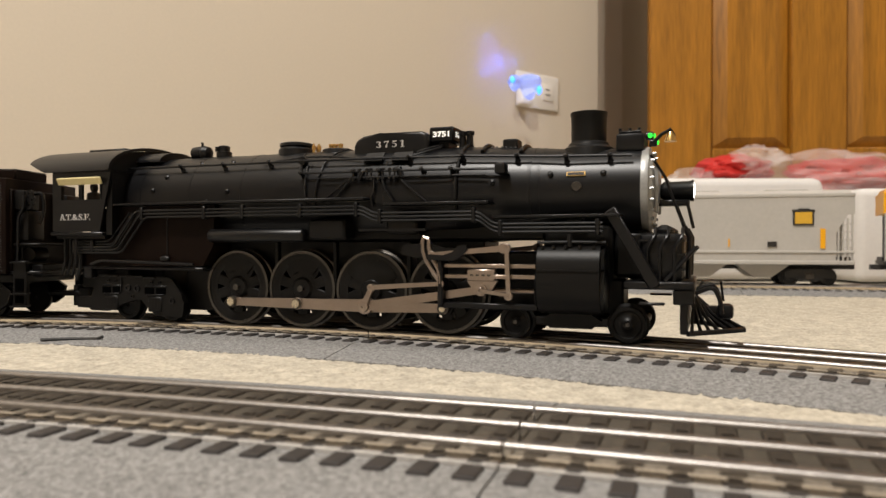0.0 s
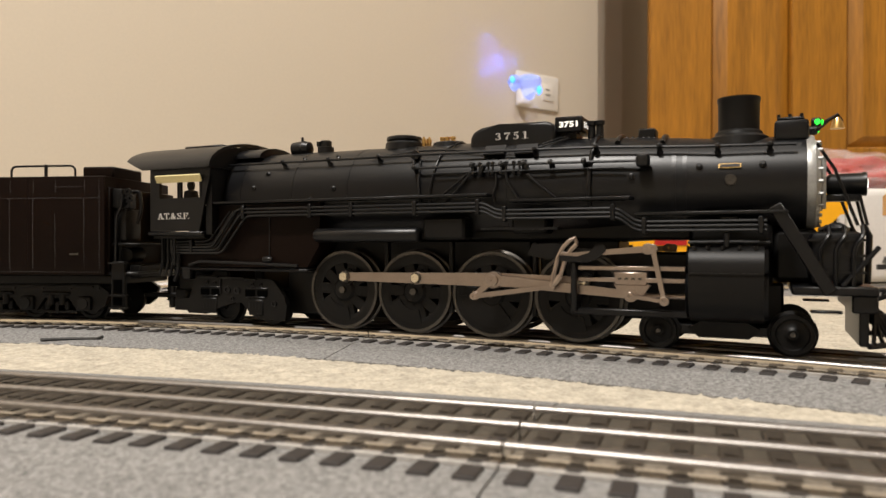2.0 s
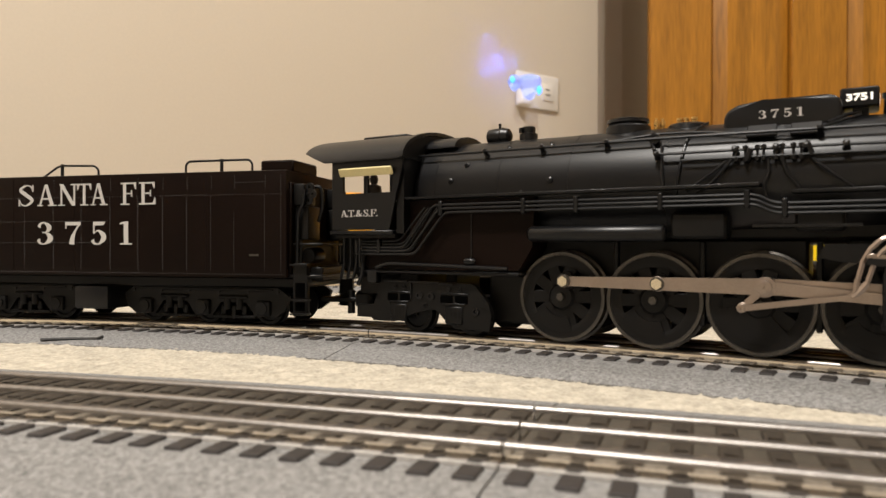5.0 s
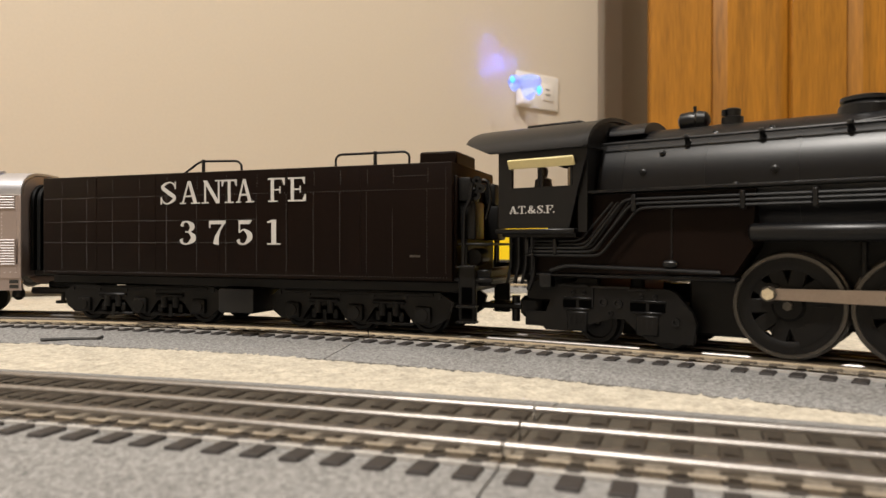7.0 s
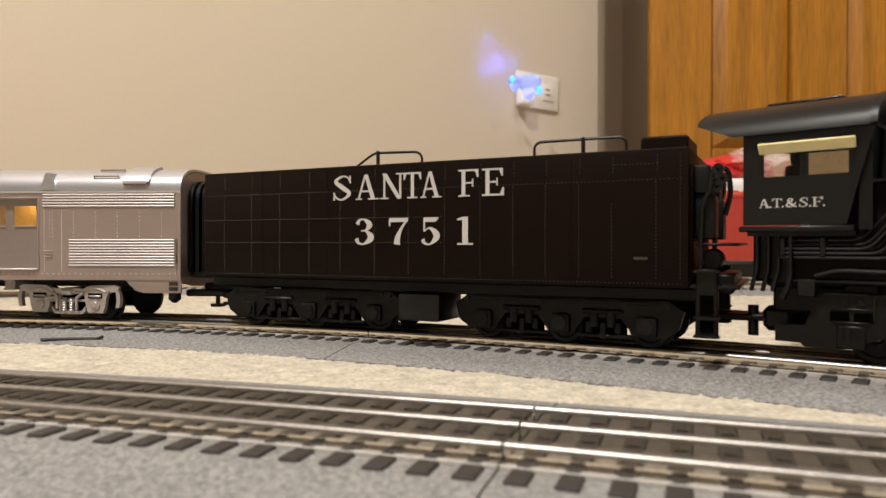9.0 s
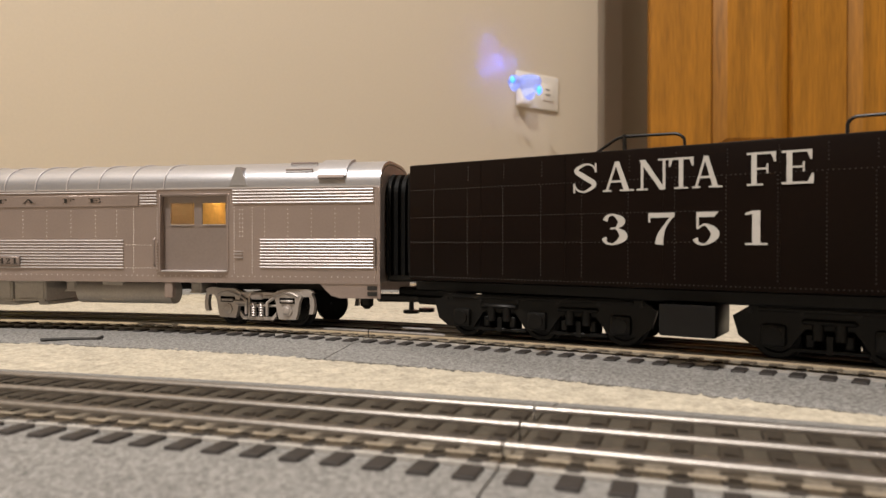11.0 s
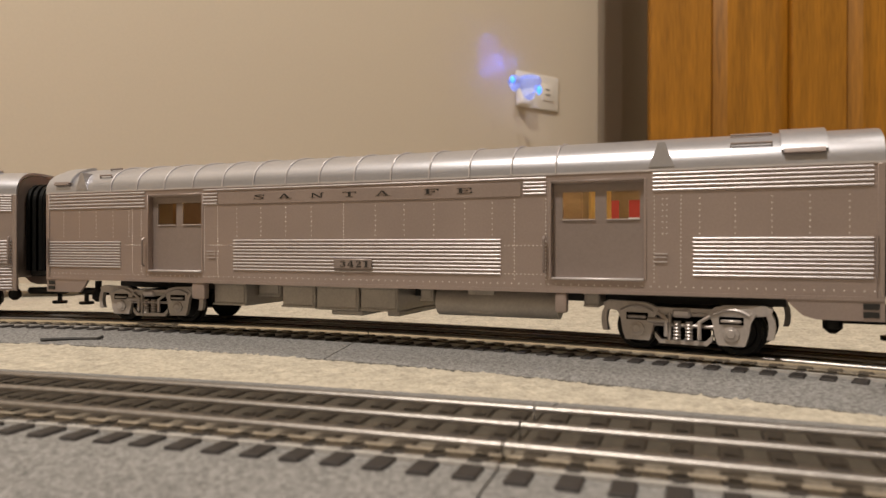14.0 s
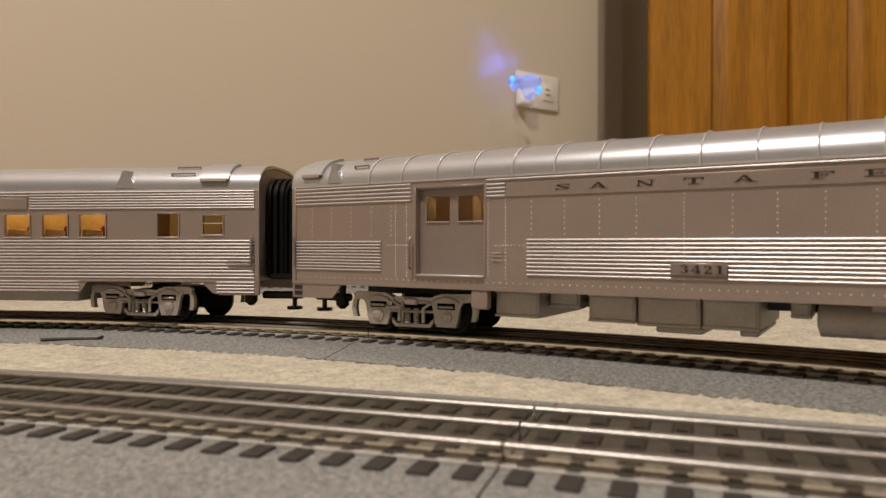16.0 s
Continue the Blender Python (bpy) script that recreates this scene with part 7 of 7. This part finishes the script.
def hopper(length, paint, label, slope=True, bay=0.0235):
    """Covered hopper: ribbed tapered tub, sloping ends with open bays, roof walk, bays below."""
    H = empty("hopper_car", label, "toy freight car", "freight cars")
    a = length / 2
    z0, z1 = 0.0240, 0.0900
    if slope:
        poly = [(-a + bay, z0), (a - bay, z0), (a - bay, z0 + 0.028), (a - 0.006, z0 + 0.046), (a, z0 + 0.046), (a, z1), (-a, z1), (-a, z0 + 0.046), (-a + 0.006, z0 + 0.046), (-a + bay, z0 + 0.028)]
    else:
        poly = [(-a, z0), (a, z0), (a, z1), (-a, z1)]
    tub = part("tub", prism(bmn(), poly, -0.0315, 0.0315), paint, H, smooth=False)
    part("side_sill", box(bmn(), -a, a, -0.0322, 0.0322, z0 - 0.0035, z0 + 0.0005, 0.0006), paint if paint is HOPPER_GREY else GUN, H)
    part("top_chord", box(bmn(), -a, a, -0.0322, 0.0322, z1 - 0.0030, z1 + 0.0006, 0.0006), paint, H)
    part("roof", prism(bmn(), [(-0.0310, z1), (-0.022, z1 + 0.0040), (0.022, z1 + 0.0040), (0.0310, z1)], -a + 0.002, a - 0.002, "yz"), paint, H, smooth=False)
    for k in range(3):
        x = -a * 0.6 + a * 0.6 * k
        part("roof_hatch", box(bmn(), x - 0.02, x + 0.02, -0.010, 0.010, z1 + 0.004, z1 + 0.0062, 0.0006), paint, H)
    if slope:
        for s in (-1, 1):
            for k in range(4):
                x = s * (a - 0.002 - (bay - 0.004) / 3 * k)
                part("end_post", box(bmn(), x - 0.0008, x + 0.0008, -0.0316, -0.0300, z0, z0 + 0.047 - 0.005 * k), HOPPER_GREY, H)
            for k in range(5):
                z = z0 + 0.006 + 0.0075 * k
                part("ladder_rung", box(bmn(), min(s * (a - 0.002), s * (a - bay)), max(s * (a - 0.002), s * (a - bay)), -0.0312, -0.0302, z - 0.0004, z + 0.0004), HOPPER_GREY, H)
            part("bay_wall", box(bmn(), min(s * (a - bay), s * (a - 0.004)), max(s * (a - bay), s * (a - 0.004)), -0.0120, 0.0120, z0 + 0.0042, z0 + 0.045), HOPPER_GREY if paint is HOPPER_GREY else GUN, H)
            part("slope_sheet", box(bmn(), min(s * (a - bay), s * a), max(s * (a - bay), s * a), -0.0200, 0.0200, z0, z0 + 0.004), GUN, H)
    for k in range(3):
        x = -a * 0.42 + a * 0.42 * k
        part("hopper_bay", prism(bmn(), [(x - 0.026, z0 - 0.003), (x + 0.026, z0 - 0.003), (x + 0.008, 0.0075), (x - 0.008, 0.0075)], -0.0240, 0.0240), paint if paint is HOPPER_GREY else GUN, H, smooth=False)
    part("underframe", box(bmn(), -a - 0.008, a + 0.008, -0.0060, 0.0060, 0.0155, 0.0205), GUN, H)
    freight_bogie(H, -a + 0.038)
    freight_bogie(H, a - 0.038)
    return H


def marks(H, items):
    for name, x0, x1, z0, z1, mat in items:
        part(name, box(bmn(), x0, x1, -0.0326, -0.0316, z0, z1), mat, H)


BADGE = material("golden_badge", (0.62, 0.36, 0.03), 0.5, 0, 0.1, 60, 300)
FREIGHT = []


def build_freight():
    g = hopper(0.281, HOPPER_GREY, "pale grey covered hopper car with small gold badge", bay=0.0165)
    a, b = 0.0840, 0.1045
    marks(g, [("badge", a + 0.0025, b - 0.0025, 0.0608, 0.0722, BADGE), ("badge_frame", a, b, 0.0722, 0.0746, DARK_LETTER), ("badge_frame", a + 0.005, b - 0.005, 0.0746, 0.0758, DARK_LETTER), ("badge_frame", a + 0.001, b - 0.001, 0.0592, 0.0608, DARK_LETTER),
              ("badge_frame", a + 0.0008, a + 0.0025, 0.0608, 0.0722, DARK_LETTER), ("badge_frame", b - 0.0025, b - 0.0008, 0.0608, 0.0722, DARK_LETTER), ("stripe", 0.1095, 0.1140, 0.0366, 0.0558, YELLOW), ("data_bar", 0.0614, 0.0700, 0.0382, 0.0432, DARK_LETTER),
              ("stripe", 0.0250, 0.0262, 0.0380, 0.0460, YELLOW)])
    part("lower_sill", box(bmn(), -0.1400, 0.1400, -0.0326, 0.0326, 0.0318, 0.0342, 0.0004), HOPPER_GREY, g)
    y1 = hopper(0.270, YELLOW, "bright yellow covered hopper car with red placard")
    marks(y1, [("placard", -0.0455, -0.0140, 0.0395, 0.0512, RED_STRIPE), ("placard_line", -0.0430, -0.0310, 0.0440, 0.0452, DARK_LETTER), ("placard_line", -0.0280, -0.0160, 0.0440, 0.0452, DARK_LETTER), ("label_patch", 0.011, 0.0245, 0.0300, 0.0365, PAPER), ("data_bar", -0.1075, -0.094, 0.0490, 0.0505, BADGE), ("data_bar", -0.1075, -0.094, 0.0425, 0.0440, BADGE)])
    y2 = hopper(0.281, YELLOW, "bright yellow covered hopper car with grey data lines")
    marks(y2, [("label_patch", 0.082, 0.098, 0.030, 0.038, HOPPER_GREY), ("data_bar", -0.105, -0.080, 0.052, 0.055, BADGE)])
    y3 = hopper(0.274, LEMON, "lemon yellow boxcar with plain sides", slope=False)
    marks(y3, [("data_bar", 0.06, 0.10, 0.05, 0.054, DARK_LETTER)])
    y4 = hopper(0.204, LEMON, "short lemon yellow boxcar with dark lettering bars", slope=False)
    marks(y4, [("data_bar", -0.05, 0.02, 0.058, 0.066, DARK_LETTER), ("data_bar", -0.05, 0.01, 0.044, 0.048, DARK_LETTER)])
    r5 = hopper(0.270, FREIGHT_RED, "oxide red boxcar with plain sides", slope=False)
    r6 = hopper(0.265, FREIGHT_RED, "oxide red boxcar with white data lines", slope=False)
    marks(r6, [("data_bar", -0.10, -0.05, 0.058, 0.066, PAPER)])
    r7 = hopper(0.196, FREIGHT_RED, "short oxide red boxcar with white lettering bars", slope=False)
    marks(r7, [("data_bar", -0.09, -0.04, 0.055, 0.062, PAPER), ("data_bar", -0.09, -0.05, 0.045, 0.049, PAPER), ("data_bar", 0.03, 0.07, 0.055, 0.068, PAPER)])
    y8 = hopper(0.138, LEMON, "short lemon yellow tank-sided freight car", slope=False)
    y9 = hopper(0.255, LEMON, "lemon yellow boxcar with plain doors", slope=False)
    # places along the train, in thousandths of the first car's pace
    for ob, u in ((g, 1258), (y1, 1857), (y2, 2480), (y3, 3072), (y4, 3606), (r5, 4156), (r6, 4740), (r7, 5246), (y8, 5665), (y9, 6145)):
        FREIGHT.append((ob, 0.0045 + (u - 1338) * 0.00051))


build_freight()


def key_freight():
    for ob, s in FREIGHT:
        rows = []
        for t in ramp_times(0.5):
            x, y, a = OUTER.at(s - 0.153 * t)
            rows.append((t, pose(x, y, 0, 0, 0, math.degrees(a))))
        walk(ob, rows)


# ---- packed things on the floor by the cabinet ----
def lump(at, size, seed, sub=4, rough=0.25):
    bm = bmn()
    bmesh.ops.create_icosphere(bm, subdivisions=sub, radius=1.0)
    for v in bm.verts:
        p = v.co * 1.7 + Vector((seed * 7.1, seed * 3.3, 0))
        k = 1 + rough * noise.noise(p) + rough * 0.6 * noise.noise(p * 2.7) + rough * 0.35 * abs(noise.noise(p * 6))
        v.co = Vector((v.co.x * size[0] * k + at[0], v.co.y * size[1] * k + at[1], max(CARPET_Z, v.co.z * size[2] * k + at[2])))
    return bm


def build_packages():
    p = part("paper_pack", box(bmn(), 0.275, 0.520, 0.96, 1.14, CARPET_Z, 0.131, 0.012, 3), PAPER)
    tagged(p, "white wrapped pack lying on the carpet", "package")
    p = part("cardboard_box", box(bmn(), 0.500, 0.600, 1.00, 1.16, CARPET_Z, 0.118, 0.004, 2, m=pose(0, 0, 0)), TAN_CLOTH)
    tagged(p, "brown cardboard box beside the white pack", "box")
    p = part("paper_pack", box(bmn(), 0.530, 0.80, 0.90, 0.99, CARPET_Z, 0.112, 0.010, 3), PAPER)
    tagged(p, "white wrapped pack lying beside a cardboard box", "package")
    for at, size, seed in (((0.435, 1.06, 0.150), (0.052, 0.05, 0.022), 1), ((0.60, 1.06, 0.140), (0.085, 0.05, 0.030), 2), ((0.70, 1.02, 0.138), (0.05, 0.05, 0.020), 5)):
        tagged(part("red_cloth", lump(at, size, seed), RED_CLOTH), "crumpled red fabric inside a clear bag", "cloth")
    b = empty("plastic_bag", "crinkled clear plastic bag round red fabric", "plastic bag")
    part("bag_body", lump((0.55, 1.06, 0.125), (0.20, 0.09, 0.046), 3, 5, 0.4), PLASTIC_BAG, b)
    part("bag_neck", lump((0.455, 1.02, 0.166), (0.030, 0.022, 0.016), 9, 4, 0.5), PLASTIC_BAG, b)
    s = part("wood_splinter", tube(bmn(), [(-0.2010, 0.3525, -0.0066), (-0.186, 0.3540, -0.0064), (-0.176, 0.3535, -0.0064), (-0.1730, 0.3530, -0.0062), (-0.1700, 0.3524, -0.0052)], 0.0008, 6), GUN)
    tagged(s, "thin dark splinter lying on the carpet", "splinter")


build_packages()


def motions():
    key_loco()
    key_train()
    key_freight()


# ---- laid track ----
track("track_section", TRACK_LABEL, INNER, -0.36, 0.16, [0.0192])
track("track_section", TRACK_LABEL, INNER_R, 0.001, 0.62, [])
track("track_section", TRACK_LABEL, INNER_L, -0.5, -0.001, [])
track("track_section", TRACK_LABEL, MAIN, -1.75, 1.25, [-1.2, -0.42, 0.0436, 0.51])
track("track_section", TRACK_LABEL, OUTER, -0.62, 0.62, [0.0], group="far track sections")
motions()
